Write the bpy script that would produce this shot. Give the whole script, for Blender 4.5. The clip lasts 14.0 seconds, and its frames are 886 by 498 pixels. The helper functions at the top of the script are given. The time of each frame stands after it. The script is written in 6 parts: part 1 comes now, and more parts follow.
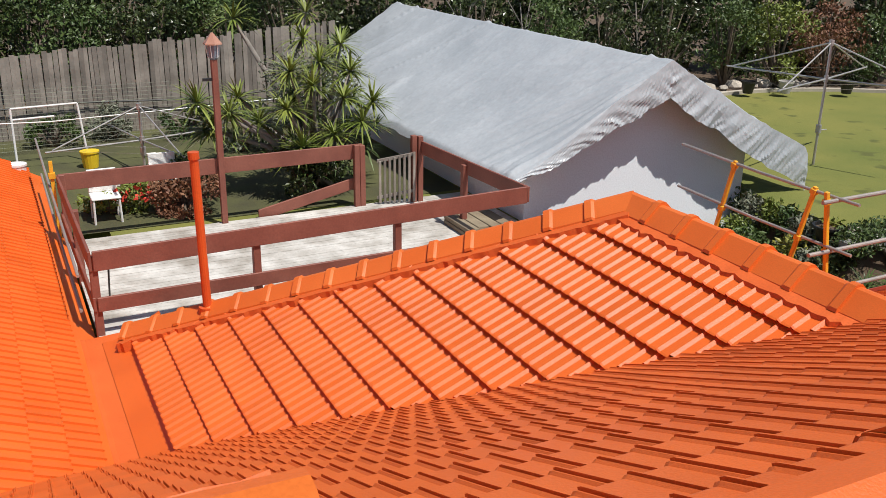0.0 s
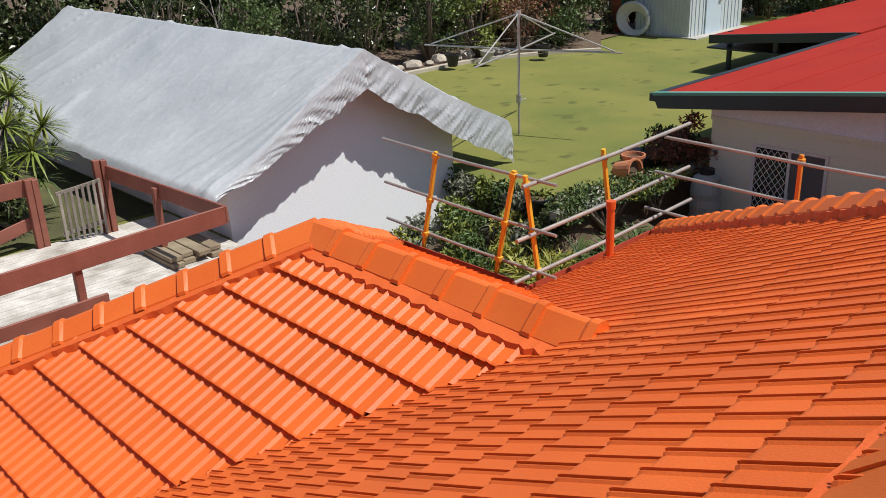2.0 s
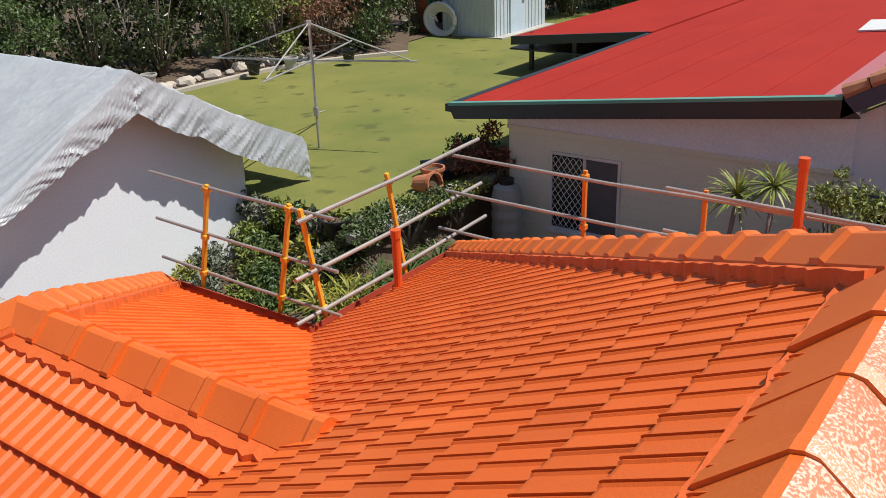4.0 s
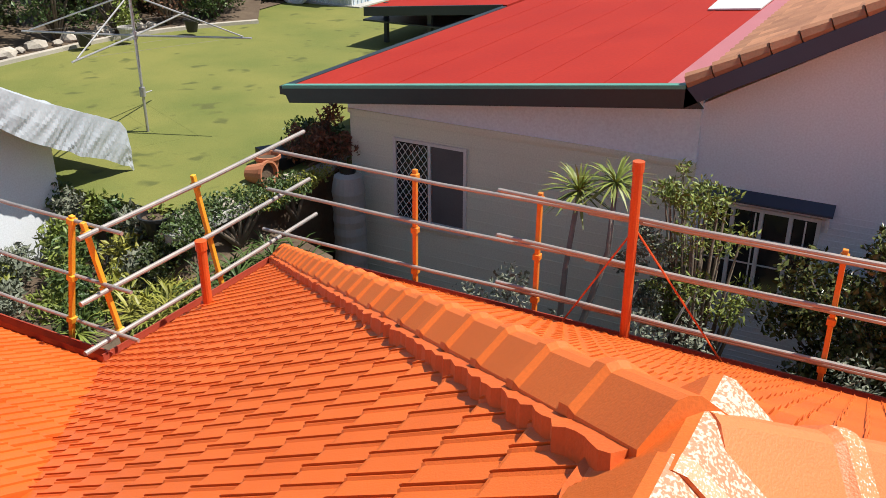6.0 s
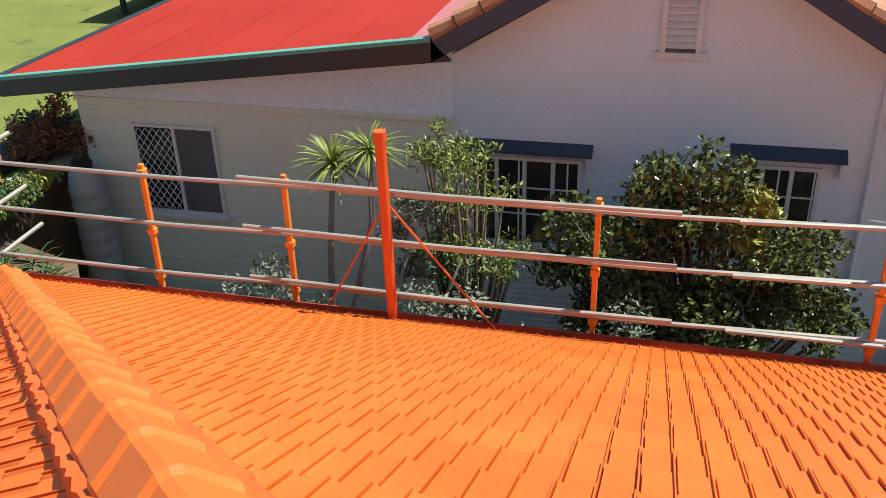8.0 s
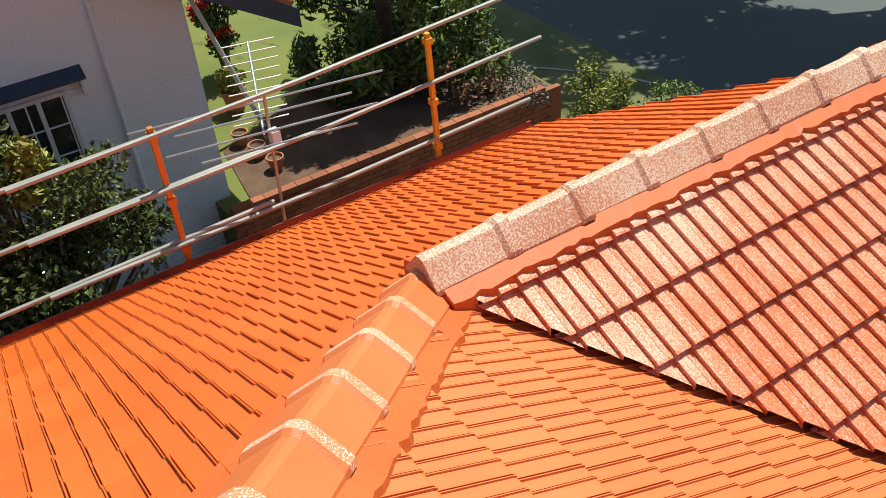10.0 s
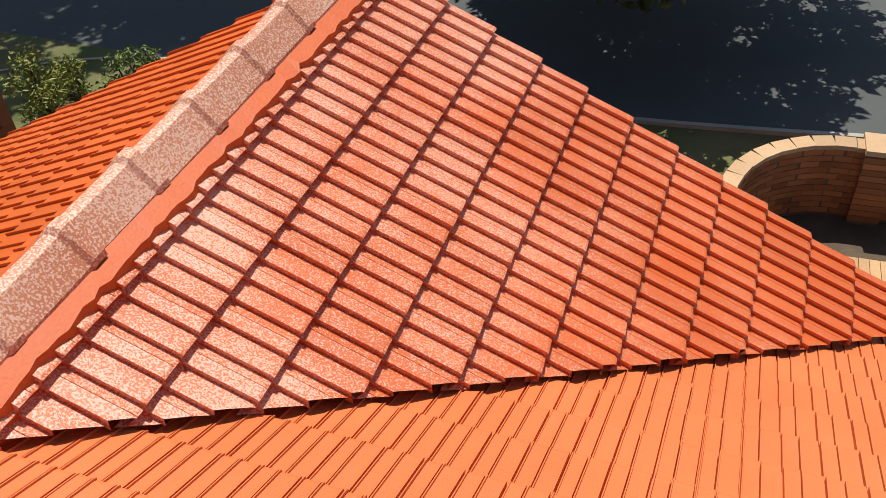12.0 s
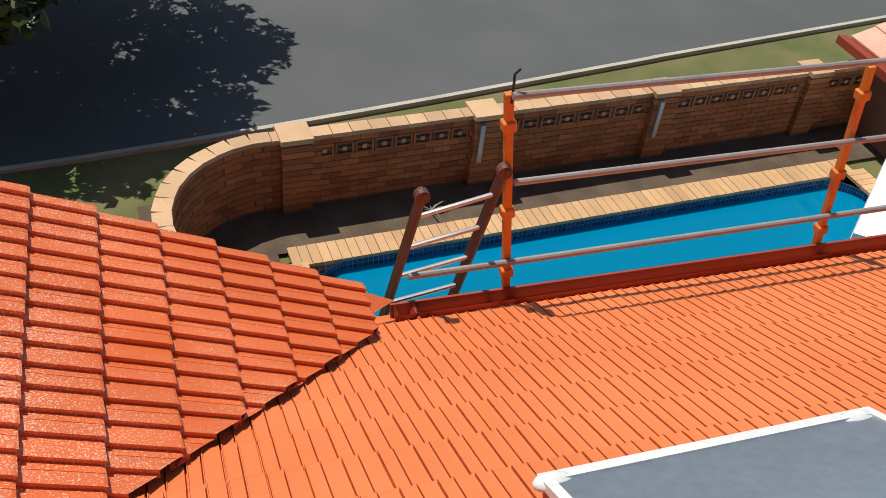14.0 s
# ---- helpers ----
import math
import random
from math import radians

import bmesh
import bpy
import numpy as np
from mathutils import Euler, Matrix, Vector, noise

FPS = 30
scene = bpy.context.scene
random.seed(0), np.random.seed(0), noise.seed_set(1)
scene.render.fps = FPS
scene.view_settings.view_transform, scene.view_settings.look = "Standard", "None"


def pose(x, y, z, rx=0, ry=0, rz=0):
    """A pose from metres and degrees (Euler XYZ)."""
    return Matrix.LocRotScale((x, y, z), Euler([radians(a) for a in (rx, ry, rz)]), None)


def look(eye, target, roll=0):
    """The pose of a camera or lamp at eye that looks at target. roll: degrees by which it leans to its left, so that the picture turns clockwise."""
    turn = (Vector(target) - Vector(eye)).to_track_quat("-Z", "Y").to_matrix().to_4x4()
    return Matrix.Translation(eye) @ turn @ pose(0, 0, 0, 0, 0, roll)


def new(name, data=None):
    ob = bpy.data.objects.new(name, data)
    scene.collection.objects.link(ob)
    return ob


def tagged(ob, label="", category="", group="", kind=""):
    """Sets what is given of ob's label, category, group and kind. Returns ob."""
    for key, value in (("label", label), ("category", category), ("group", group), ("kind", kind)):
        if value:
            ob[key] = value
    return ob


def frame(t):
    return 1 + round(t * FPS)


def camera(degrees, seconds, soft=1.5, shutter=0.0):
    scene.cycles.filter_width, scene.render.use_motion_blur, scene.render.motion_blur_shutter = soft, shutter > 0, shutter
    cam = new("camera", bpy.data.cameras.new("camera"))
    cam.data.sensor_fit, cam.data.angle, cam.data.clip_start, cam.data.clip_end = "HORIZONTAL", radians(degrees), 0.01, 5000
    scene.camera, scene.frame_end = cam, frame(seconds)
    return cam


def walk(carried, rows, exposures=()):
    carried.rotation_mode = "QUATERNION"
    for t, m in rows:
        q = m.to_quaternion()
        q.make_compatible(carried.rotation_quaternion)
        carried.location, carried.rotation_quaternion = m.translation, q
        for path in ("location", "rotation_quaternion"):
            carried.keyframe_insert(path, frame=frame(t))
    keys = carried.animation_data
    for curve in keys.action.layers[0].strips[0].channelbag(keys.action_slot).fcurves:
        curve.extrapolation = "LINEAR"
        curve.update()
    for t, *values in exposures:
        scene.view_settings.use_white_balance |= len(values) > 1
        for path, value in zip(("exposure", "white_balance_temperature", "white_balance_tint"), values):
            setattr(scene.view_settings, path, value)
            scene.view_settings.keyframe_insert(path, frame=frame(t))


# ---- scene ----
# ---- camera: seconds, eye, target, roll ----
cam = camera(51.5, 14.0, soft=0.8)
ROWS = [
    (0, (-4.963, -0.834, 7.08), (-4.123, 0.849, 6.402), 0.8),
    (0.5, (-4.841, -0.791, 7.07), (-3.888, 0.848, 6.431), -0.7),
    (1, (-4.739, -0.769, 7.189), (-3.761, 0.837, 6.509), -2.6),
    (1.5, (-4.42, -0.539, 7.228), (-3.321, 0.973, 6.517), -2.7),
    (2, (-3.992, -0.373, 7.224), (-2.724, 0.992, 6.496), -2.2),
    (2.5, (-3.779, -0.366, 7.306), (-2.395, 0.881, 6.579), -2.2),
    (3, (-3.496, -0.357, 7.335), (-2.036, 0.811, 6.625), -2.0),
    (3.2, (-3.356, -0.349, 7.32), (-1.88, 0.797, 6.608), -2.1),
    (5.3, (-2.241, -0.338, 7.479), (-0.737, 0.685, 6.647), -1.7),
    (5.5, (-2.07, -0.324, 7.476), (-0.548, 0.667, 6.638), -1.7),
    (6, (-1.72, -0.313, 7.447), (-0.122, 0.557, 6.617), 0.0),
    (6.5, (-1.422, -0.33, 7.457), (0.228, 0.414, 6.607), 0.4),
    (7, (-1.177, -0.354, 7.402), (0.484, 0.348, 6.537), -0.6),
    (7.2, (-1.075, -0.364, 7.367), (0.579, 0.347, 6.495), -1.2),
    (9.3, (-0.729, -0.706, 7.508), (0.897, -1.114, 6.417), -4.4),
    (9.5, (-0.735, -0.733, 7.552), (0.837, -1.262, 6.434), -5.2),
    (10, (-0.545, -0.767, 7.596), (0.832, -1.591, 6.402), -5.1),
    (10.5, (-0.4, -0.949, 7.476), (0.779, -1.973, 6.225), -6.0),
    (11, (-0.26, -1.09, 7.415), (0.742, -2.256, 6.134), -5.8),
    (11.5, (-0.07, -1.247, 7.354), (0.729, -2.529, 6.043), -5.2),
    (12, (0.086, -1.39, 7.176), (0.655, -2.774, 5.849), -3.7),
    (12.5, (-0.002, -1.547, 7.155), (0.374, -2.955, 5.785), -3.4),
    (13, (0.14, -1.757, 7.006), (0.193, -3.188, 5.61), 1.0),
    (13.5, (0.133, -1.948, 6.936), (-0.118, -3.384, 5.567), 4.3),
    (14, (0.114, -2.097, 6.924), (-0.453, -3.518, 5.635), 7.3),
]

walk(cam, [(t, look(eye, target, roll)) for t, eye, target, roll in ROWS], [(0.0, 0.0, 6500, 10), (3.2, 0.10, 6500, 10), (5.3, 0.25, 6500, 10), (7.2, 0.64, 6450, 2), (9.3, 0.46, 6200, -10), (10.3, 0.2, 6300, -5), (11.5, 0.0, 6500, 5), (14.0, -0.16, 6500, 8)])

# ---- light ----
SUN = Vector((0.20, -0.40, 0.90)).normalized()
world = bpy.data.worlds.new("sky")
scene.world = world
world.use_nodes = True
wn = world.node_tree.nodes
sky = wn.new("ShaderNodeTexSky")
sky.sky_type, sky.sun_disc = "NISHITA", False
sky.sun_elevation = math.asin(SUN.z)
sky.sun_rotation = math.atan2(SUN.x, SUN.y)
world.node_tree.links.new(sky.outputs[0], wn["Background"].inputs[0])
wn["Background"].inputs[1].default_value = 0.078
sun_data = bpy.data.lights.new("sun", "SUN")
sun_data.energy, sun_data.angle, sun_data.color = 4.75, radians(0.55), (1.0, 0.96, 0.89)
sun = new("sun", sun_data)
sun.matrix_world = look((0, 0, 40), Vector((0, 0, 40)) - SUN)


# ---- materials ----
def mat(name, c1, c2, scale=3.0, rough=0.8, bump=0.0, fine=60.0, metal=0.0, rand=0.0, speck=None, speck_scale=220.0, speck_at=0.55, spec=0.5, speck_fade=None):
    """Two-scale procedural surface: broad stains between c1 and c2, fine grain, optional specks."""
    m = bpy.data.materials.new(name)
    m.use_nodes = True
    n, l = m.node_tree.nodes, m.node_tree.links
    b = n["Principled BSDF"]
    geo = n.new("ShaderNodeNewGeometry")
    big, small = n.new("ShaderNodeTexNoise"), n.new("ShaderNodeTexNoise")
    big.inputs["Scale"].default_value, small.inputs["Scale"].default_value = scale, fine
    big.inputs["Detail"].default_value, small.inputs["Detail"].default_value = 5.0, 4.0
    for x in (big, small):
        l.new(geo.outputs["Position"], x.inputs["Vector"])
    ramp = n.new("ShaderNodeMapRange")
    ramp.inputs[1].default_value, ramp.inputs[2].default_value = 0.32, 0.68
    l.new(big.outputs["Fac"], ramp.inputs[0])
    mix = n.new("ShaderNodeMix")
    mix.data_type = "RGBA"
    mix.inputs[6].default_value, mix.inputs[7].default_value = (*c1, 1), (*c2, 1)
    l.new(ramp.outputs[0], mix.inputs[0])
    col = mix.outputs[2]
    hsv = n.new("ShaderNodeHueSaturation")
    l.new(col, hsv.inputs["Color"])
    grain = n.new("ShaderNodeMapRange")
    grain.inputs[3].default_value, grain.inputs[4].default_value = 0.82, 1.18
    l.new(small.outputs["Fac"], grain.inputs[0])
    val = grain.outputs[0]
    if rand:
        info = n.new("ShaderNodeObjectInfo")
        rr = n.new("ShaderNodeMapRange")
        rr.inputs[3].default_value, rr.inputs[4].default_value = 1 - rand, 1 + rand
        isl = n.new("ShaderNodeMath")
        isl.operation = "ADD"
        l.new(info.outputs["Random"], isl.inputs[0])
        l.new(geo.outputs["Random Per Island"], isl.inputs[1])
        fr = n.new("ShaderNodeMath")
        fr.operation = "FRACT"
        l.new(isl.outputs[0], fr.inputs[0])
        l.new(fr.outputs[0], rr.inputs[0])
        mul = n.new("ShaderNodeMath")
        mul.operation = "MULTIPLY"
        l.new(val, mul.inputs[0])
        l.new(rr.outputs[0], mul.inputs[1])
        val = mul.outputs[0]
    l.new(val, hsv.inputs["Value"])
    col = hsv.outputs[0]
    if speck:
        sp = n.new("ShaderNodeTexNoise")
        sp.inputs["Scale"].default_value, sp.inputs["Detail"].default_value = speck_scale, 1.5
        l.new(geo.outputs["Position"], sp.inputs["Vector"])
        patch = n.new("ShaderNodeTexNoise")
        patch.inputs["Scale"].default_value = 1.6
        l.new(geo.outputs["Position"], patch.inputs["Vector"])
        add = n.new("ShaderNodeMath")
        add.operation = "MULTIPLY_ADD"
        add.inputs[1].default_value = 0.35
        l.new(patch.outputs["Fac"], add.inputs[0])
        l.new(sp.outputs["Fac"], add.inputs[2])
        amount = add.outputs[0]
        if speck_fade:
            # the amount of specks shifts between two lines across the slope
            xyz, fade, sub = n.new("ShaderNodeSeparateXYZ"), n.new("ShaderNodeMapRange"), n.new("ShaderNodeMath")
            l.new(geo.outputs["Position"], xyz.inputs[0])
            l.new(xyz.outputs[0], fade.inputs[0])
            fade.inputs[1].default_value, fade.inputs[2].default_value = speck_fade[0], speck_fade[1]
            fade.inputs[3].default_value, fade.inputs[4].default_value = speck_fade[2], speck_fade[3]
            l.new(amount, sub.inputs[0])
            l.new(fade.outputs[0], sub.inputs[1])
            amount = sub.outputs[0]
        th = n.new("ShaderNodeMapRange")
        th.inputs[1].default_value, th.inputs[2].default_value = speck_at + 0.12, speck_at + 0.22
        l.new(amount, th.inputs[0])
        m2 = n.new("ShaderNodeMix")
        m2.data_type = "RGBA"
        m2.inputs[7].default_value = (*speck, 1)
        l.new(th.outputs[0], m2.inputs[0])
        l.new(col, m2.inputs[6])
        col = m2.outputs[2]
    l.new(col, b.inputs["Base Color"])
    rg = n.new("ShaderNodeMapRange")
    rg.inputs[3].default_value, rg.inputs[4].default_value = max(0.03, rough - 0.1), min(1, rough + 0.1)
    l.new(big.outputs["Fac"], rg.inputs[0])
    l.new(rg.outputs[0], b.inputs["Roughness"])
    b.inputs["Metallic"].default_value = metal
    b.inputs["Specular IOR Level"].default_value = spec
    if bump:
        bp = n.new("ShaderNodeBump")
        bp.inputs["Strength"].default_value, bp.inputs["Distance"].default_value = bump, 0.01
        l.new(small.outputs["Fac"], bp.inputs["Height"])
        l.new(bp.outputs[0], b.inputs["Normal"])
    return m


M = {}
M["tile"] = mat("orange_roof_paint", (0.67, 0.118, 0.014), (0.76, 0.146, 0.020), 1.3, 0.45, 0.18, 150, rand=0.06)
# the roof orange made paler: strong sunlight put into the colour
M["tile_pale"] = mat("sunlit_orange_paint", (0.68, 0.165, 0.046), (0.76, 0.200, 0.062), 1.3, 0.5, 0.22, 150, rand=0.03)
M["camellia"] = mat("glossy_olive_leaf", (0.062, 0.076, 0.020), (0.115, 0.125, 0.036), 1.5, 0.26, rand=0.45)
# speckled primer; its pale specks also paint in the sky's sheen
M["primer"] = mat("speckled_coat_with_sheen", (0.68, 0.128, 0.026), (0.75, 0.158, 0.038), 1.6, 0.40, 0.3, 230, rand=0.06, speck=(0.84, 0.46, 0.33), speck_scale=120, speck_at=0.555, spec=0.9, speck_fade=(-0.2, 2.3, -0.11, 0.07))
M["capspeck"] = mat("speckled_cap_coat", (0.58, 0.20, 0.10), (0.68, 0.27, 0.15), 2.0, 0.5, 0.3, 190, rand=0.05, speck=(0.84, 0.56, 0.43), speck_scale=105, speck_at=0.52)
M["stripe"] = mat("white_speckled_collar", (0.70, 0.34, 0.19), (0.76, 0.42, 0.26), 3, 0.5, 0.3, 150, speck=(0.82, 0.70, 0.62), speck_scale=165, speck_at=0.56)
M["speckle"] = mat("sparse_white_speckle", (0.72, 0.21, 0.075), (0.78, 0.26, 0.10), 3, 0.5, 0.3, 150, speck=(0.84, 0.74, 0.66), speck_scale=165, speck_at=0.575)
M["worn"] = mat("worn_grey_orange_cap", (0.60, 0.135, 0.025), (0.30, 0.16, 0.10), 1.6, 0.9, 0.3, 90, spec=0.1, speck=(0.70, 0.40, 0.25), speck_scale=12, speck_at=0.80)
M["cap"] = mat("orange_cap_paint", (0.66, 0.130, 0.018), (0.72, 0.158, 0.025), 1.5, 0.45, 0.12, 120, rand=0.05)
M["mortar"] = mat("orange_mortar", (0.62, 0.105, 0.016), (0.69, 0.130, 0.022), 2.5, 0.6, 0.2, 70)
M["gutter"] = mat("red_gutter", (0.30, 0.045, 0.025), (0.36, 0.06, 0.03), 2, 0.45, 0.05, 60)
M["galv"] = mat("galvanised", (0.42, 0.40, 0.39), (0.55, 0.53, 0.51), 5, 0.42, 0.05, 80, metal=0.55)
M["rail"] = mat("oversprayed_rail", (0.34, 0.32, 0.30), (0.43, 0.37, 0.33), 4, 0.45, 0.05, 80, metal=0.35)
M["post_y"] = mat("yellow_guard_post", (0.80, 0.45, 0.03), (0.78, 0.36, 0.03), 3, 0.5, 0.05, 60)
M["post_o"] = mat("orange_guard_post", (0.70, 0.17, 0.03), (0.72, 0.27, 0.03), 3, 0.5, 0.05, 60)
M["vent"] = mat("orange_pipe_paint", (0.66, 0.11, 0.02), (0.60, 0.09, 0.02), 3, 0.4, 0.03, 60)
M["brown_timber"] = mat("red_brown_timber", (0.20, 0.065, 0.045), (0.27, 0.095, 0.065), 2.5, 0.6, 0.2, 40)
M["deck"] = mat("worn_white_deck", (0.66, 0.64, 0.60), (0.32, 0.29, 0.25), 2.6, 0.8, 0.3, 25)
M["tarp"] = mat("silver_tarp", (0.40, 0.43, 0.455), (0.49, 0.52, 0.545), 0.8, 0.36, 0.35, 14, spec=0.6)
M["white_wall"] = mat("white_render", (0.88, 0.91, 0.95), (0.85, 0.88, 0.92), 1.2, 0.85, 0.1, 40)
M["cream_wall"] = mat("cream_weatherboard", (0.74, 0.78, 0.65), (0.78, 0.82, 0.69), 0.8, 0.8, 0.06, 40)
M["pale_wall"] = mat("pale_painted_brick", (0.75, 0.83, 0.91), (0.80, 0.87, 0.94), 0.8, 0.85, 0.1, 40)
M["soffit_white"] = mat("white_gable_board", (0.78, 0.87, 0.96), (0.81, 0.89, 0.97), 1, 0.7, 0.02, 30)
M["red_metal"] = mat("red_metal_roof", (0.33, 0.022, 0.014), (0.37, 0.028, 0.017), 0.7, 0.7, 0.03, 20, spec=0.15)
M["fascia"] = mat("dark_green_fascia", (0.018, 0.028, 0.035), (0.026, 0.038, 0.045), 1, 0.45, 0.02, 20)
M["green_edge"] = mat("green_gutter_lip", (0.10, 0.30, 0.24), (0.12, 0.33, 0.27), 1, 0.5)
M["blue_barge"] = mat("dark_blue_barge", (0.03, 0.05, 0.09), (0.04, 0.065, 0.11), 1, 0.5)
M["old_tile"] = mat("weathered_terracotta", (0.45, 0.21, 0.11), (0.36, 0.16, 0.09), 3, 0.8, 0.3, 40, rand=0.2)
M["glass"] = mat("dark_window_glass", (0.02, 0.022, 0.024), (0.03, 0.032, 0.034), 1, 0.08, spec=0.8)
M["screen"] = mat("grey_insect_screen", (0.10, 0.10, 0.105), (0.14, 0.14, 0.145), 1, 0.7)
M["white_paint"] = mat("white_gloss_paint", (0.78, 0.78, 0.77), (0.72, 0.72, 0.70), 2, 0.4, 0.02, 30)
M["grass"] = mat("lawn", (0.130, 0.152, 0.028), (0.195, 0.192, 0.042), 0.6, 0.9, 0.8, 45, speck=(0.095, 0.105, 0.022), speck_scale=2.2, speck_at=0.70)
M["verge"] = mat("verge_grass", (0.105, 0.125, 0.030), (0.20, 0.17, 0.075), 1.1, 0.95, 0.9, 50)
M["blade"] = mat("grass_blades", (0.14, 0.20, 0.035), (0.24, 0.26, 0.06), 0.8, 0.8, rand=0.25)
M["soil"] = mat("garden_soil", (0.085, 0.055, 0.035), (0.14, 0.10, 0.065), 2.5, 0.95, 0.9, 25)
M["dry"] = mat("dry_mulch", (0.20, 0.15, 0.10), (0.30, 0.25, 0.17), 2.5, 0.95, 0.9, 25)
# brownish yard grass, with the shade on it mixed into the colour
M["yard"] = mat("shade_darkened_yard_grass", (0.06, 0.058, 0.028), (0.10, 0.105, 0.035), 1.2, 0.95, 0.9, 30)
M["bark_mulch"] = mat("red_brown_bark_mulch", (0.10, 0.050, 0.030), (0.17, 0.090, 0.055), 2.5, 0.95, 0.9, 25)
M["road"] = mat("grey_asphalt", (0.085, 0.090, 0.090), (0.112, 0.115, 0.113), 0.5, 0.85, 0.5, 110)
M["kerb"] = mat("concrete_kerb", (0.40, 0.36, 0.30), (0.50, 0.45, 0.38), 2, 0.85, 0.3, 40)
M["concrete"] = mat("weathered_concrete", (0.36, 0.35, 0.32), (0.48, 0.46, 0.42), 1.8, 0.85, 0.3, 40)
M["brick"] = mat("tan_brick", (0.36, 0.125, 0.043), (0.46, 0.18, 0.068), 1.5, 0.85, 0.4, 60, rand=0.28)
M["mort_grey"] = mat("brick_mortar", (0.13, 0.085, 0.055), (0.18, 0.12, 0.08), 3, 0.9, 0.4, 60)
M["cream_brick"] = mat("cream_capping_brick", (0.54, 0.33, 0.18), (0.62, 0.40, 0.23), 2, 0.8, 0.3, 50, rand=0.14)
M["red_brick"] = mat("dark_red_brick", (0.30, 0.092, 0.042), (0.37, 0.125, 0.06), 2, 0.85, 0.4, 50, rand=0.2)
M["coping"] = mat("sandy_pool_paver", (0.55, 0.32, 0.15), (0.63, 0.39, 0.20), 2, 0.75, 0.3, 50, rand=0.12)
M["pool_shell"] = mat("blue_pool_shell", (0.0, 0.17, 0.34), (0.0, 0.20, 0.39), 1.5, 0.5, spec=0.3)
M["pool_tile"] = mat("blue_mosaic_tile", (0.012, 0.05, 0.14), (0.02, 0.09, 0.21), 6, 0.25, rand=0.45)
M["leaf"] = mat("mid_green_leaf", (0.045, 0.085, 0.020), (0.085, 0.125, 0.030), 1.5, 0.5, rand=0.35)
M["leaf_dark"] = mat("glossy_dark_leaf", (0.030, 0.045, 0.012), (0.055, 0.075, 0.020), 1.5, 0.34, rand=0.4)
M["leaf_yel"] = mat("yellow_green_leaf", (0.20, 0.22, 0.035), (0.30, 0.28, 0.05), 1.5, 0.5, rand=0.3)
M["leaf_lime"] = mat("lime_leaf", (0.13, 0.18, 0.03), (0.21, 0.24, 0.045), 1.5, 0.5, rand=0.3)
M["leaf_grey"] = mat("grey_green_leaf", (0.13, 0.15, 0.10), (0.20, 0.21, 0.15), 1.5, 0.6, rand=0.3)
M["leaf_red"] = mat("red_flower", (0.50, 0.03, 0.02), (0.62, 0.06, 0.03), 3, 0.6, rand=0.3)
M["leaf_rust"] = mat("rusty_foliage", (0.17, 0.07, 0.04), (0.24, 0.12, 0.06), 2, 0.6, rand=0.35)
M["bark"] = mat("brown_bark", (0.10, 0.075, 0.055), (0.16, 0.125, 0.09), 5, 0.9, 0.8, 30)
M["bark_grey"] = mat("grey_bark", (0.20, 0.18, 0.16), (0.28, 0.25, 0.22), 5, 0.9, 0.8, 30)
M["paling"] = mat("weathered_paling", (0.20, 0.175, 0.15), (0.30, 0.265, 0.23), 2.5, 0.9, 0.5, 18, rand=0.3)
M["tin"] = mat("pale_tin_shed", (0.50, 0.55, 0.56), (0.58, 0.62, 0.63), 1, 0.5, 0.03, 20)
M["tin_blue"] = mat("blue_tin_door", (0.50, 0.60, 0.70), (0.56, 0.66, 0.76), 1, 0.5, 0.03, 20)
M["terracotta"] = mat("terracotta_pot", (0.42, 0.15, 0.07), (0.50, 0.20, 0.10), 4, 0.8, 0.2, 40)
M["black_plastic"] = mat("black_plastic", (0.012, 0.012, 0.013), (0.02, 0.02, 0.021), 4, 0.45)
M["white_plastic"] = mat("white_plastic", (0.75, 0.75, 0.73), (0.80, 0.80, 0.78), 2, 0.45)
M["yellow_plastic"] = mat("yellow_plastic", (0.75, 0.52, 0.02), (0.80, 0.58, 0.03), 2, 0.45)
M["green_hose"] = mat("green_plastic", (0.01, 0.16, 0.09), (0.015, 0.20, 0.11), 2, 0.4)
M["stone"] = mat("pale_rock", (0.40, 0.35, 0.29), (0.54, 0.48, 0.41), 4, 0.9, 0.6, 20, rand=0.2)
M["tank"] = mat("grey_poly_tank", (0.30, 0.31, 0.30), (0.36, 0.37, 0.36), 1, 0.5)
M["alu"] = mat("aluminium", (0.58, 0.58, 0.58), (0.66, 0.66, 0.66), 3, 0.35, 0.02, 60, metal=0.8)
M["panel_glass"] = mat("grey_collector_sheet", (0.13, 0.16, 0.20), (0.17, 0.20, 0.25), 1.2, 0.16, 0.02, 20, spec=0.7)
M["white_metal"] = mat("white_metal_edge", (0.74, 0.74, 0.73), (0.66, 0.66, 0.65), 4, 0.45, 0.05, 40)
M["ladder"] = mat("dark_ladder_stain", (0.085, 0.028, 0.020), (0.13, 0.045, 0.03), 2.5, 0.5, 0.2, 40)
M["brown_wall"] = mat("house_brick_wall", (0.22, 0.11, 0.07), (0.28, 0.14, 0.09), 2, 0.9, 0.3, 40)


# ---- helpers ----
def mesh_of(name, verts, faces, material, smooth=False):
    me = bpy.data.meshes.new(name)
    me.from_pydata([tuple(v) for v in verts], [], faces)
    me.materials.append(material)
    if smooth:
        me.polygons.foreach_set("use_smooth", [True] * len(me.polygons))
    me.update()
    return me


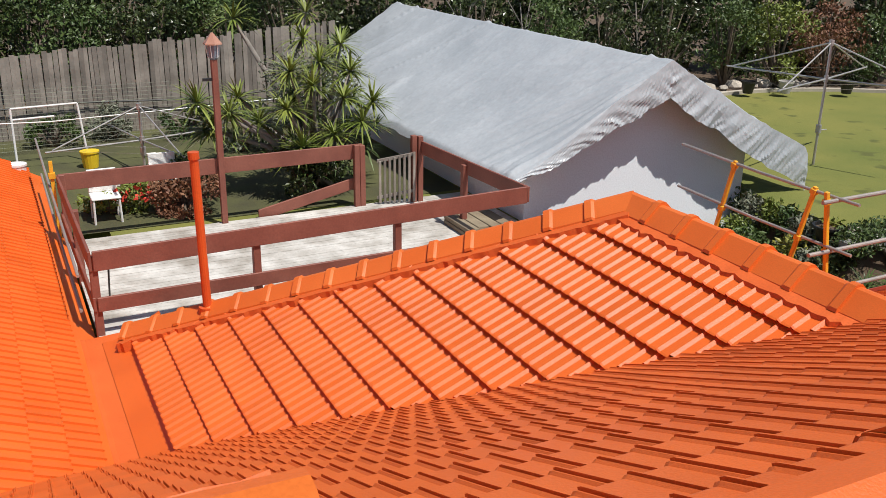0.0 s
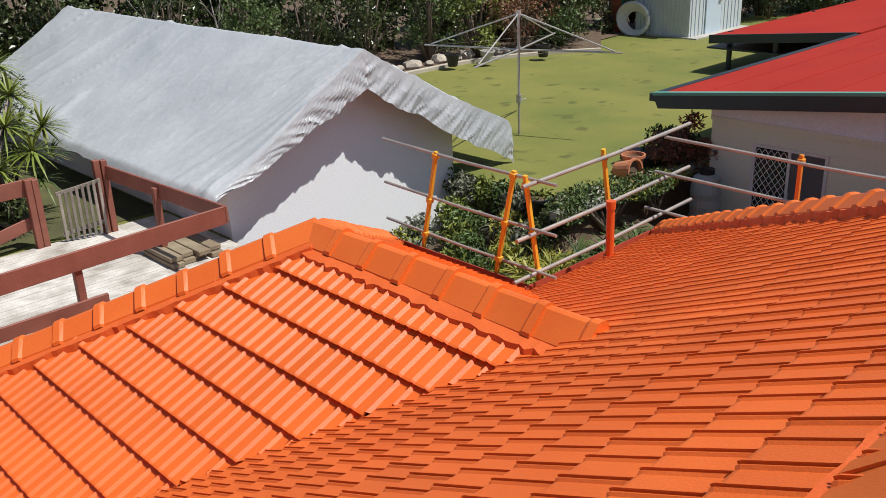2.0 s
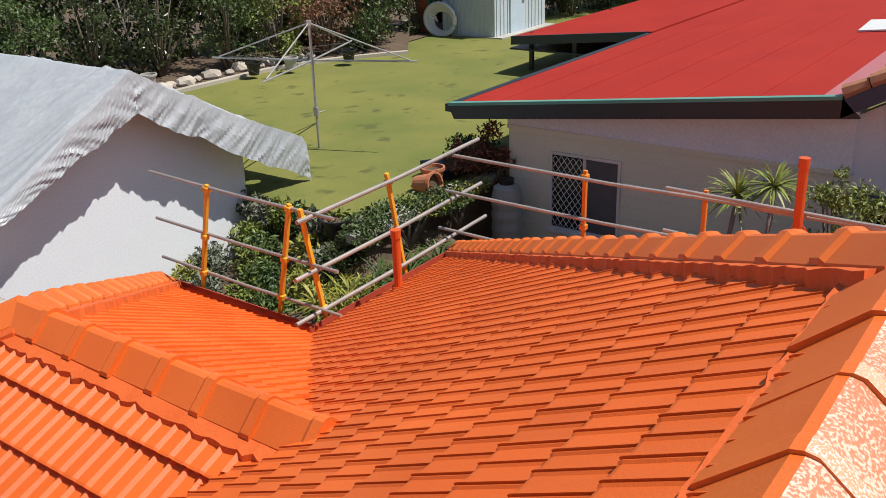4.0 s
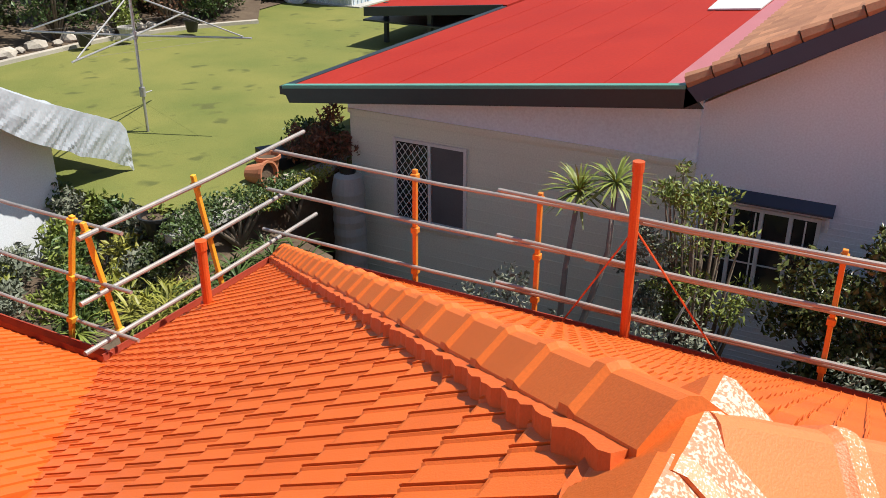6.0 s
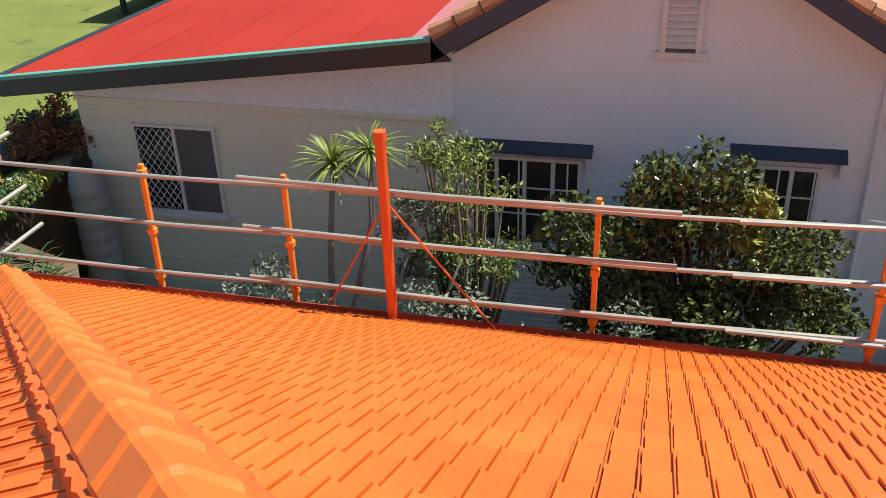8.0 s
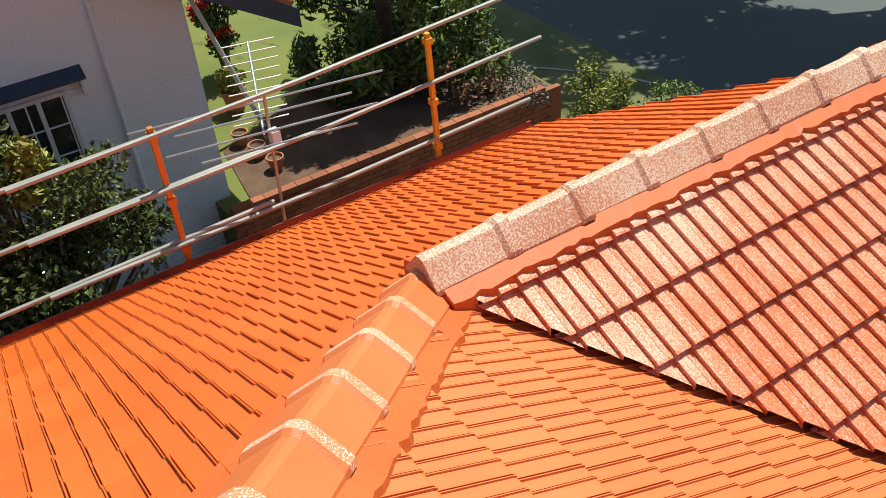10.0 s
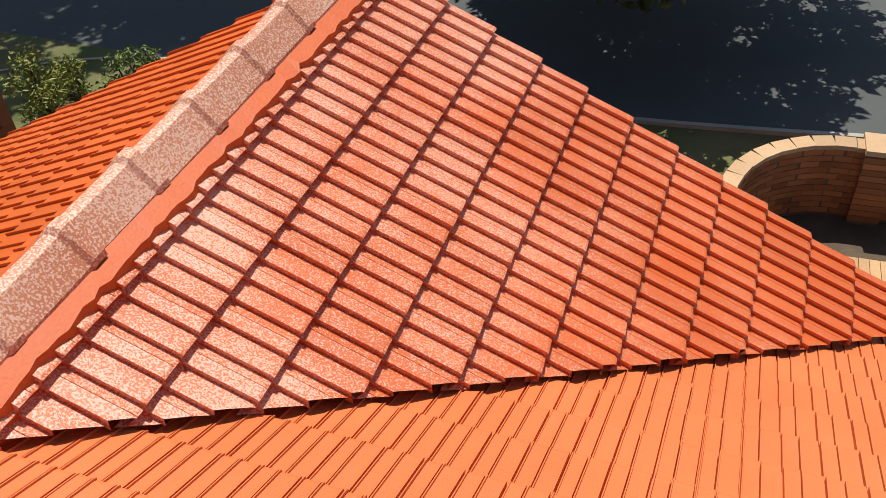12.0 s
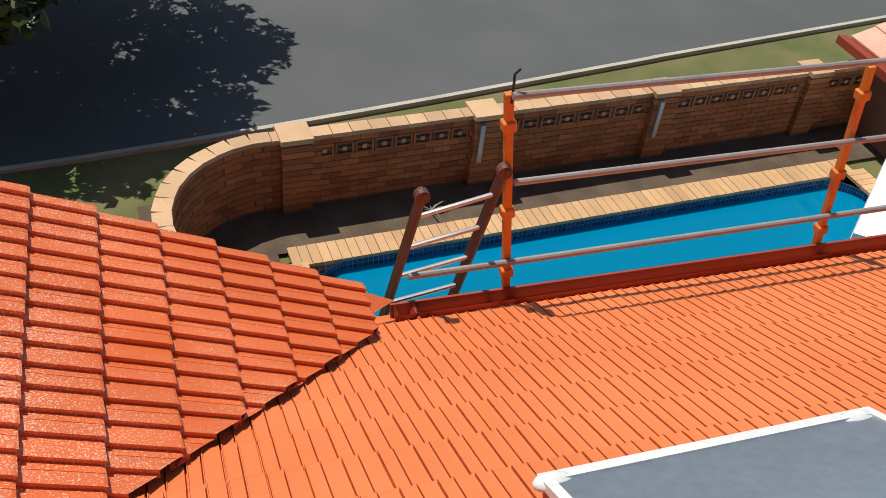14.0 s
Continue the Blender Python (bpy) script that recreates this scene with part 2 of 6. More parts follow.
def put(name, me, parent=None, m=None, label=""):
    ob = new(name, me)
    if m is not None:
        ob.matrix_basis = m
    if parent is not None:
        ob.parent = parent
    return tagged(ob, label)


def part(name, bm, material, parent, label="", smooth=False):
    """One mesh object from a bmesh, under a thing or under a part."""
    bm.normal_update()
    me = bpy.data.meshes.new(name)
    bm.to_mesh(me)
    bm.free()
    me.materials.append(material)
    if smooth:
        me.polygons.foreach_set("use_smooth", [True] * len(me.polygons))
    return put(name, me, parent, label=label)


def thing(name, label, category, group="", kind="", at=(0, 0, 0)):
    ob = new(name)
    ob.empty_display_size = 0.1
    ob.location = at
    return tagged(ob, label, category, group, kind)


def box(bm, x0, y0, z0, x1, y1, z1, bevel=0.0):
    vs = [bm.verts.new((x, y, z)) for x in (x0, x1) for y in (y0, y1) for z in (z0, z1)]
    fs = [bm.faces.new([vs[i] for i in q]) for q in ((0, 1, 3, 2), (4, 6, 7, 5), (0, 4, 5, 1), (2, 3, 7, 6), (0, 2, 6, 4), (1, 5, 7, 3))]
    if bevel:
        bmesh.ops.bevel(bm, geom=list({e for f in fs for e in f.edges}), offset=bevel, segments=1, affect="EDGES")


def boxed(*a, bevel=0.0):
    bm = bmesh.new()
    box(bm, *a, bevel=bevel)
    return bm


def tube(bm, pts, r, sides=8, caps=True):
    """A round bar along the points; r may be one radius or one for each point."""
    pts = [Vector(p) for p in pts]
    rs = r if isinstance(r, (list, tuple)) else [r] * len(pts)
    rings = []
    for i, p in enumerate(pts):
        d = (pts[min(i + 1, len(pts) - 1)] - pts[max(i - 1, 0)]).normalized()
        a = d.cross(Vector((0, 0, 1)) if abs(d.z) < 0.95 else Vector((1, 0, 0))).normalized()
        b = d.cross(a)
        rings.append([bm.verts.new(p + (a * math.cos(k * math.tau / sides) + b * math.sin(k * math.tau / sides)) * rs[i]) for k in range(sides)])
    for q, w in zip(rings, rings[1:]):
        for k in range(sides):
            bm.faces.new((q[k], q[(k + 1) % sides], w[(k + 1) % sides], w[k]))
    if caps:
        bm.faces.new(rings[0][::-1])
        bm.faces.new(rings[-1])


def tubed(*paths, r=0.02, sides=8):
    bm = bmesh.new()
    for p in paths:
        tube(bm, p, r, sides)
    return bm


def slab(bm, corners, down):
    """A sheet through the corners with thickness downwards."""
    top = [bm.verts.new(c) for c in corners]
    low = [bm.verts.new(Vector(c) - Vector((0, 0, down))) for c in corners]
    n = len(top)
    bm.faces.new(top)
    bm.faces.new(low[::-1])
    for i in range(n):
        bm.faces.new((top[i], low[i], low[(i + 1) % n], top[(i + 1) % n]))


def slabbed(corners, down):
    bm = bmesh.new()
    slab(bm, corners, down)
    return bm


def leaves(name, spots, count, size, material, parent, seed=1, long=1.8, label="", kind="", up=0.3):
    """Many small folded leaves scattered through the given (place, radii) clumps."""
    rng = np.random.default_rng(seed)
    w = np.array([s[1][0] * s[1][1] * s[1][2] for s in spots]) ** 0.67
    pick = rng.choice(len(spots), count, p=w / w.sum())
    c = np.array([s[0] for s in spots], float)[pick]
    rad = np.array([s[1] for s in spots], float)[pick]
    d = rng.normal(size=(count, 3))
    d /= np.linalg.norm(d, axis=1)[:, None]
    p = c + d * rad * (rng.random(count) ** 0.45)[:, None]
    a = rng.normal(size=(count, 3)) + d * 0.6
    a /= np.linalg.norm(a, axis=1)[:, None]
    ref = rng.normal(size=(count, 3)) + np.array([0, 0, up])
    b = np.cross(a, ref)
    b /= np.linalg.norm(b, axis=1)[:, None]
    nrm = np.cross(a, b)
    s = (size * (0.6 + 0.8 * rng.random(count)))[:, None]
    tip, base = p + a * s * long / 2, p - a * s * long / 2
    l_, r_ = p + b * s * 0.5 + nrm * s * 0.15, p - b * s * 0.5 + nrm * s * 0.15
    v = np.stack([base, r_, tip, l_], 1).reshape(-1, 3)
    f = np.arange(count * 4).reshape(-1, 4)
    me = bpy.data.meshes.new(name)
    me.from_pydata(v.tolist(), [], np.concatenate([f[:, [0, 1, 2]], f[:, [0, 2, 3]]]).tolist())
    me.materials.append(material)
    ob = put(name, me, parent, label=label)
    return tagged(ob, kind=kind) if kind else ob


def blades(name, heads, material, parent, n=26, length=0.6, width=0.03, seed=1, droop=0.5, label=""):
    """Tufts of long strap leaves bursting from each head."""
    rng = random.Random(seed)
    v, f = [], []
    for h in heads:
        for _ in range(n):
            az, el = rng.random() * math.tau, math.asin(rng.uniform(-0.35, 0.98))
            d = Vector((math.cos(az) * math.cos(el), math.sin(az) * math.cos(el), math.sin(el)))
            side = d.cross(Vector((0, 0, 1))).normalized() if abs(d.z) < 0.98 else Vector((1, 0, 0))
            ln, p, k = length * rng.uniform(0.6, 1.1), Vector(h), len(v)
            for j, wd in enumerate((0.5, 1.0, 0.75, 0.0)):
                q = p + d * ln * j / 3 - Vector((0, 0, droop * ln * (j / 3) ** 2 * 0.5))
                v += [q - side * width * wd / 2, q + side * width * wd / 2 + Vector((0, 0, 0.001))]
            f += [(k + 2 * j, k + 2 * j + 1, k + 2 * j + 3, k + 2 * j + 2) for j in range(3)]
    return put(name, mesh_of(name, v, f, material), parent, label=label)


# ---- the house: roof slopes with their tiles ----
H, T, E1, E3 = 6.2, 0.553, 6.05, 5.87        # ridge height, pitch, distance of the eaves from the ridge
A2, YV = 2.36, -6.01                          # lower ridge: its line x = A2, its gable end y = YV
XW, H1, YG = -0.22, 1.40, 5.10                # back wing: ridge line, drop below the main ridge, hip point
GA, WT = 0.32, 0.235                          # course gauge, tile cover width
CP = 1 / math.hypot(1, T)
D1 = E1 - H1 / T                              # run of the back wing's slopes


SLIM = [(0.0, 0.008), (0.001, 0.022), (0.009, 0.022), (0.010, -0.012), (0.018, -0.012), (0.019, 0.016), (0.024, 0.016), (0.034, 0.008), (0.146, 0.008), (0.147, 0.020), (0.153, 0.020), (0.154, -0.012), (0.161, -0.012), (0.162, 0.015), (0.175, 0.008), (0.302, 0.008)]
FINE = [q for x, w in ((0.0, 0.008), (0.082, 0.004), (0.150, 0.007), (0.236, 0.004)) for q in ((x, 0.008), (x + 0.001, 0.016), (x + 0.005, 0.016), (x + 0.006, -0.012), (x + 0.006 + w, -0.012), (x + 0.007 + w, 0.013), (x + 0.022 + w, 0.008))] + [(0.302, 0.008)]
BOLD = [(0.0, 0.008), (0.001, 0.029), (0.007, 0.029), (0.034, 0.008), (0.150, 0.008), (0.151, 0.028), (0.157, 0.028), (0.184, 0.008), (0.302, 0.008)]
GROOVED = [(0.0, -0.008), (0.001, 0.018), (0.03, 0.014), (0.084, 0.008), (0.085, 0.003), (0.088, 0.003), (0.089, 0.007), (0.149, -0.008), (0.150, -0.008), (0.151, 0.018), (0.18, 0.014), (0.302, -0.008)]
TURNED = [(0.302 - x, z) for x, z in SLIM[::-1]]


def tile_mesh(name, material, prof, gauge, lift):
    """An interlocking flat concrete tile with two ribs: broad pans, raised nose."""
    v, f, n = [], [], len(prof)
    for y, up in ((0.0, lift), (0.015, lift + 0.002), (gauge + 0.045, -0.006)):
        v += [(x, y, z + up) for x, z in prof]
    v += [(x, 0.022 if lift > 0.03 else 0.0, -0.004) for x, z in prof]
    for k in range(2):
        f += [(k * n + i, k * n + i + 1, (k + 1) * n + i + 1, (k + 1) * n + i) for i in range(n - 1)]
    f += [(3 * n + i, 3 * n + i + 1, i + 1, i) for i in range(n - 1)]
    f += [(3 * n, 0, n, 2 * n)]
    return mesh_of(name, v, f, material)


def clip(poly, a, b, c):
    """The part of a polygon where a*x + b*y <= c in plan."""
    out = []
    for p, q in zip(poly, poly[1:] + poly[:1]):
        dp, dq = a * p.x + b * p.y - c, a * q.x + b * q.y - c
        if dp <= 0:
            out.append(p)
        if dp * dq < 0:
            out.append(p.lerp(q, dp / (dp - dq)))
    return out


def slope(name, top, face, first, courses, u0, u1, pieces, keep, material, label, reach=None, stagger=True, most=300, under=(), prof=SLIM, gauge=GA, width=WT, shift=0.0, lift=0.024):
    """A tiled roof plane falling from the line through top towards the plan direction face. pieces: convex cuts in plan."""
    fx, fy = face
    V = Vector((fx, fy, -T)).normalized()
    U = Vector((-fy, fx, 0)) * -1
    N = U.cross(-V)
    if N.z < 0:
        U, N = -U, -N
    top = Vector(top)
    base = [top + U * a + V * b - N * 0.02 for a, b in ((u0, 0), (u1, 0), (u1, first + courses * gauge), (u0, first + courses * gauge))]
    v, f = [], []
    for cuts in pieces:
        poly = base
        for c in (*cuts, *under):
            poly = clip(poly, *c)
        if len(poly) > 2:
            f.append(tuple(range(len(v), len(v) + len(poly))))
            v += poly
    root = put(name, mesh_of(name, v, f, material))
    tagged(root, label, "roof", kind="structure")
    me = tile_mesh("roof_tile", material, [(x * width / 0.30, z) for x, z in prof], gauge, lift)
    lv = [Vector(p.co) for p in me.vertices]
    lf = [tuple(p.vertices) for p in me.polygons]
    rng = random.Random(len(name) * 7 + courses)
    whole, cv, cf = [], [], []
    for k in range(courses):
        nose = first + k * gauge
        off = shift + (width / 2 if (k % 2 and stagger) else 0.0)
        for i in range(int(math.floor(u0 / width)) - 1, int(math.ceil(u1 / width)) + 1):
            o = top + U * (i * width + off) + V * nose + N * rng.uniform(-0.002, 0.003)
            m = Matrix((( U.x, -V.x, N.x, o.x), (U.y, -V.y, N.y, o.y), (U.z, -V.z, N.z, o.z), (0, 0, 0, 1)))
            mid = m @ Vector((width / 2, gauge / 2, 0))
            if not keep(mid.x, mid.y):
                continue
            cor = [m @ Vector(q) for q in ((0, 0, 0), (width, 0, 0), (width, gauge - 0.02, 0), (0, gauge - 0.02, 0))]
            inside = [all(a * p.x + b * p.y <= c + 1e-4 for p in cor for a, b, c in cuts) for cuts in pieces]
            if any(inside):
                whole.append((mid, m @ Matrix.Rotation(rng.uniform(-0.006, 0.006), 4, "Z")))
                continue
            for cuts in pieces:
                if all(any(a * p.x + b * p.y > c for a, b, c in cuts) for p in cor) and not all(a * mid.x + b * mid.y <= c + 0.25 for a, b, c in cuts):
                    continue
                for face_ in lf:
                    poly = [m @ lv[q] for q in face_]
                    for c in cuts:
                        poly = clip(poly, *c)
                        if len(poly) < 3:
                            break
                    if len(poly) >= 3:
                        cf.append(tuple(range(len(cv), len(cv) + len(poly))))
                        cv += poly
    if reach:
        whole.sort(key=lambda w: (w[0].x - reach[0]) ** 2 + (w[0].y - reach[1]) ** 2)
    for mid, m in whole[most:]:
        for face_ in lf:
            cf.append(tuple(range(len(cv), len(cv) + len(face_))))
            cv += [m @ lv[q] for q in face_]
    if cf:
        tagged(put("cut_tiles", mesh_of("cut_tiles", cv, cf, material), root), kind="stuff")
    TILES.extend((root, me, m) for _, m in whole[:most])
    return root


TILES = []
HT = H1 / T
slope("roof_slope_back", (0, 0, H), (0, 1), 0.22, 23, -10.5, 10.5, [[(1, -1, 0), (0, -1, -0.04), (-1, 0, 9.6)]],
      lambda x, y: y - abs(x - XW) < HT + 0.42 and x > -9.5 and y < 11.2 + x, M["tile"], "orange-painted concrete tile roof slope, freshly coated", (-1, 2), gauge=0.30, width=0.24, shift=0.027)
slope("roof_slope_side", (0, 0, H), (1, 0), 0.30, 20, -7, 7, [[(0, 1, E1 + 0.3), (-1, 1, 0), (0, -1, A2), (-1, -1, 0)], [(0, 1, -A2), (-1, 0, -A2), (0, -1, -YV)]],
      lambda x, y: True, M["tile"], "bright orange painted tile roof slope", (2, -1.5), prof=TURNED, gauge=0.345, width=0.22, shift=-0.0135)
# faces the sun; its extra brightness is painted in with tile_pale
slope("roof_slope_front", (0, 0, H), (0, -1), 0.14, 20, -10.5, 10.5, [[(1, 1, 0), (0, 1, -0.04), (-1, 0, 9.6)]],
      lambda x, y: y > x - 2 * A2 - 0.35, M["tile_pale"], "orange tile roof slope, its strong sun put into a paler colour", (0, -3.5), prof=FINE, gauge=0.34, width=0.30)
slope("roof_slope_wing", (A2, 0, H - T * A2 + 0.08), (-1, 0), 0.256, 12, -7, 7, [[(1, 0, A2), (0, -1, -YV), (-1, 1, 0.06 - 2 * A2)]],
      lambda x, y: y < x - 2 * A2 + 0.30, M["primer"], "half-coated tile roof slope, pale speckled primer with sky sheen in its colour", (1, -5), under=[(-1, 1, -2 * A2 - 0.12)], prof=GROOVED, shift=0.06, lift=0.034)
slope("roof_slope_back_wing_near", (XW, 0, H - H1 + 0.025), (-1, 0), 0.42, 13, -10, 10, [[(1, 0, XW), (1, 1, YG + XW), (-1, -1, 0.07 - HT - XW)]],
      lambda x, y: y > HT + (XW - x) - 0.30, M["tile"], "orange painted tile slope of the back wing", (-2, 5), stagger=False, prof=BOLD, lift=0.036, under=[(-1, -1, -HT - XW)])
slope("roof_slope_back_wing_far", (XW, 0, H - H1), (1, 0), 0.42 - 0.10, 12, -10, 10, [[(-1, 0, -XW), (-1, 1, YG - XW)]],
      lambda x, y: y > HT + (x - XW) - 0.05, M["tile"], "orange painted tile slope of the back wing, facing the yard", (1, 5), under=[(1, -1, XW - HT)])
slope("roof_slope_back_wing_end", (0, YG, H - H1), (0, 1), 0.32, 12, -6, 6, [[(1, -1, XW - YG), (-1, -1, -XW - YG), (0, -1, -YG)]],
      lambda x, y: True, M["tile"], "hipped end slope of the back wing", (0, 6))
XL, ZL = -4.50, 2.66
slope("roof_slope_annex", (XL - 12 * GA * CP - 0.02, 0, ZL + T * 12 * GA * CP), (1, 0), 0.32, 12, -20, 20, [[(0, 1, 17.0), (0, -1, -2.0)]],
      lambda x, y: y > 10.7 + x, M["tile"], "orange painted annex roof slope beside a box gutter", (-6, 8), under=[(1, -1, -10.7)], prof=BOLD, width=0.30, lift=0.032)

# box gutter between the annex and the back wing
tagged(put("box_gutter", mesh_of("box_gutter", [(XL - 0.25, 5.9, 2.70), (XL + 0.12, 5.9, 2.57), (XL + 0.62, 5.9, 2.60), (XL + 0.95, 5.9, 2.78), (XL - 0.25, 9.3, 2.70), (XL + 0.12, 9.3, 2.57), (XL + 0.62, 9.3, 2.60), (XL + 0.95, 9.3, 2.78)],
       [(0, 1, 5, 4), (1, 2, 6, 5), (2, 3, 7, 6)], M["mortar"])), "orange painted metal box gutter between roofs", "gutter", kind="structure")


# ---- ridge and hip capping ----
tagged(put("ridge_bedding", mesh_of("ridge_bedding", [(-5.0, -0.35, H - 0.10), (-3.4, -0.35, H - 0.10), (-3.4, 0.0, H + 0.035), (-5.0, 0.0, H + 0.035), (-3.4, 0.09, H + 0.0), (-5.0, 0.09, H + 0.0)], [(0, 1, 2, 3), (3, 2, 4, 5)], M["tile"])), "orange painted mortar along the open ridge", "mortar", kind="structure")
def cap_mesh(name, left, right, collar, drop, both, w, pitch):
    """A V-shaped ridge cap with a raised collar; its two flanks may carry different coats."""
    prof = [(-w, -w * drop + 0.020), (-w + 0.006, -w * drop + 0.046), (-0.03, 0.084), (0.0, 0.090), (0.03, 0.084), (w - 0.006, -w * drop + 0.046), (w, -w * drop + 0.020)]
    v, f, n, ix = [], [], len(prof), []
    rise = 0.018 if w < 0.2 else 0.006
    for x, s, up in ((0.0, 1.0 + rise * 2.5, rise), (0.06, 1.0 + rise * 2.5, rise), (0.085, 1.0, 0.0), (pitch + 0.035, 0.985, -0.004)):
        v += [(x, y * s, z + up) for y, z in prof]
    for k in range(3):
        for i in range(n - 1):
            f.append((k * n + i, (k + 1) * n + i, (k + 1) * n + i + 1, k * n + i + 1))
            ix.append(2 if k == 0 and collar is not None and (i < 3 or both) else (0 if i < 3 else 1))
    f += [tuple(range(n)), tuple(range(3 * n, 4 * n))[::-1]]
    ix += [1, 1]
    me = mesh_of(name, v, f, left)
    me.materials.append(right)
    me.materials.append(collar or right)
    me.polygons.foreach_set("material_index", ix)
    return me


def capping(name, a, b, mats, label, drop, lift=0.0, wide=0.17, bed=0.245, pitch=0.385):
    """A row of overlapping caps from a to b on a bed of painted mortar. mats: left flank, right flank, collar. drop: fall of the slopes per metre across."""
    a, b = Vector(a), Vector(b)
    d = (b - a).normalized()
    across = Vector((0, 0, 1)).cross(d).normalized()
    up = d.cross(across)
    root = thing(name, label, "ridge capping")
    n = max(1, round((b - a).length / pitch))
    step = (b - a).length / n
    me = cap_mesh("ridge_cap", M[mats[1]], M[mats[0]], M[mats[2]] if mats[2] else None, drop, mats[2] in ("capspeck", "speckle"), wide, pitch)
    rng = random.Random(n)
    for i in range(n):
        o = a + d * step * i + up * (lift + rng.uniform(-0.005, 0.005)) + across * rng.uniform(-0.008, 0.008)
        m = Matrix(((d.x, across.x, up.x, o.x), (d.y, across.y, up.y, o.y), (d.z, across.z, up.z, o.z), (0, 0, 0, 1)))
        put("ridge_cap", me, root, m @ Matrix.Rotation(rng.uniform(-0.015, 0.015), 4, "Z"))
    v, f = [], []
    k = int((b - a).length / 0.05)
    for i in range(k + 1):
        p = a + (b - a) * (i / k)
        w1, w2 = [bed + 0.02 * noise.noise((i * 0.9, s_, len(label))) + rng.uniform(-0.006, 0.010) for s_ in (0.0, 5.0)]
        v += [p + across * s_ * w + up * z for s_, w, z in ((-1, w1 + 0.015, -w1 * drop - 0.02), (-1, w1, -w1 * drop + 0.045 + lift), (-1, wide * 0.8, -wide * 0.8 * drop + 0.025 + lift), (1, wide * 0.8, -wide * 0.8 * drop + 0.025 + lift), (1, w2, -w2 * drop + 0.045 + lift), (1, w2 + 0.015, -w2 * drop - 0.02))]
    for i in range(k):
        f += [(i * 6 + j, i * 6 + j + 1, i * 6 + j + 7, i * 6 + j + 6) for j in range(5)]
    f += [tuple(range(6))[::-1], tuple(range(k * 6, k * 6 + 6))]
    put("mortar_bed", mesh_of("mortar_bed", v, f, M["mortar"]), root)
    return root


J1, J2 = (0, 0, H), (A2, -A2, H - T * A2)
CN, HD = (E1 + 0.02, E1 + 0.02, H - T * E1), T / 1.5
capping("ridge_capping", (-3.5, 0, H), (0.16, 0, H), ("cap", "capspeck", "stripe"), "main ridge capping, orange flank and pale speckled flank with white collars", T, 0.0, 0.225, 0.235)
capping("ridge_capping", (-9.4, 0.20, H - 0.08), (-4.67, 0.20, H - 0.08), ("cap", "worn", None), "orange ridge capping with worn grey top", 0.12, 0.165, 0.10, 0.105)
capping("hip_capping", CN, (0.02, 0.02, H), ("cap", "cap", None), "orange painted hip capping down to the eave corner", HD, 0.03, 0.145, 0.18)
capping("hip_capping", J2, (0.03, -0.03, H), ("tile_pale", "tile_pale", "speckle"), "orange painted hip capping with pale speckled collars", HD, 0.0, 0.17, 0.26)
capping("ridge_capping", (A2, YV + 0.02, H - T * A2), (A2, -A2 - 0.05, H - T * A2), ("capspeck", "capspeck", None), "lower ridge capping, speckled pale primer on orange mortar", T, 0.115, 0.138, 0.21, 0.45)
capping("ridge_capping", (XW, HT - 0.12, H - H1), (XW, YG, H - H1), ("cap", "cap", None), "orange painted ridge capping of the back wing", T, 0.045, 0.17, 0.24)
capping("hip_capping", (XW - 3.72, YG + 3.72, H - H1 - T * 3.72), (XW, YG, H - H1), ("cap", "cap", None), "orange painted hip capping of the back wing", HD, 0.055, 0.18, 0.25)
capping("hip_capping", (XW + 3.5, YG + 3.5, H - H1 - T * 3.5), (XW, YG, H - H1), ("cap", "cap", None), "orange painted hip capping facing the yard", HD, 0.045, 0.18, 0.25)


# ---- eaves: gutters, fascias and walls of the house ----
ZE = H - T * E1


def gutter(name, a, b, out, label="dark red painted eaves gutter"):
    """A quad gutter along a level eave."""
    a, b, o = Vector(a), Vector(b), Vector((*out, 0))
    prof = [(0.0, 0.02), (0.0, -0.10), (0.11, -0.10), (0.125, -0.01), (0.135, 0.0), (0.118, 0.0), (0.10, -0.085), (0.012, -0.085)]
    v = [p + o * x + Vector((0, 0, z)) for p in (a, b) for x, z in prof]
    n = len(prof)
    f = [(i, (i + 1) % n, n + (i + 1) % n, n + i) for i in range(n)] + [tuple(range(n))[::-1], tuple(range(n, 2 * n))]
    ob = put(name, mesh_of(name, v, f, M["gutter"]))
    return tagged(ob, label, "gutter", kind="structure")


gutter("gutter_back", (XW + D1 + 0.1, E1 + 0.03, ZE), (E1 + 0.1, E1 + 0.03, ZE), (0, 1))
gutter("gutter_side", (E1 + 0.03, E1 + 0.1, ZE), (E1 + 0.03, YV, ZE), (1, 0))
gutter("gutter_front", (-9.6, -E3 - 0.03, H - T * E3), (2 * A2 - E3, -E3 - 0.03, H - T * E3), (0, -1))
gutter("gutter_wing", (2 * A2 - E3 - 0.02, YV, H - T * E3), (2 * A2 - E3 - 0.02, -E3 + 0.1, H - T * E3), (-1, 0))
gutter("gutter_back_wing", (XW + D1 + 0.06, E1 + 0.1, ZE), (XW + D1 + 0.06, YG + D1 + 0.1, ZE), (1, 0))
gutter("gutter_back_wing_end", (XW - D1, YG + D1 + 0.06, ZE), (XW + D1 + 0.1, YG + D1 + 0.06, ZE), (0, 1))


def house_wall(name, x0, y0, x1, y1, z1, z0=-0.6):
    ob = part(name, boxed(x0, y0, z0, x1, y1, z1), M["brown_wall"], None)
    tagged(ob, "brown brick outer wall of the house", "wall", kind="structure")


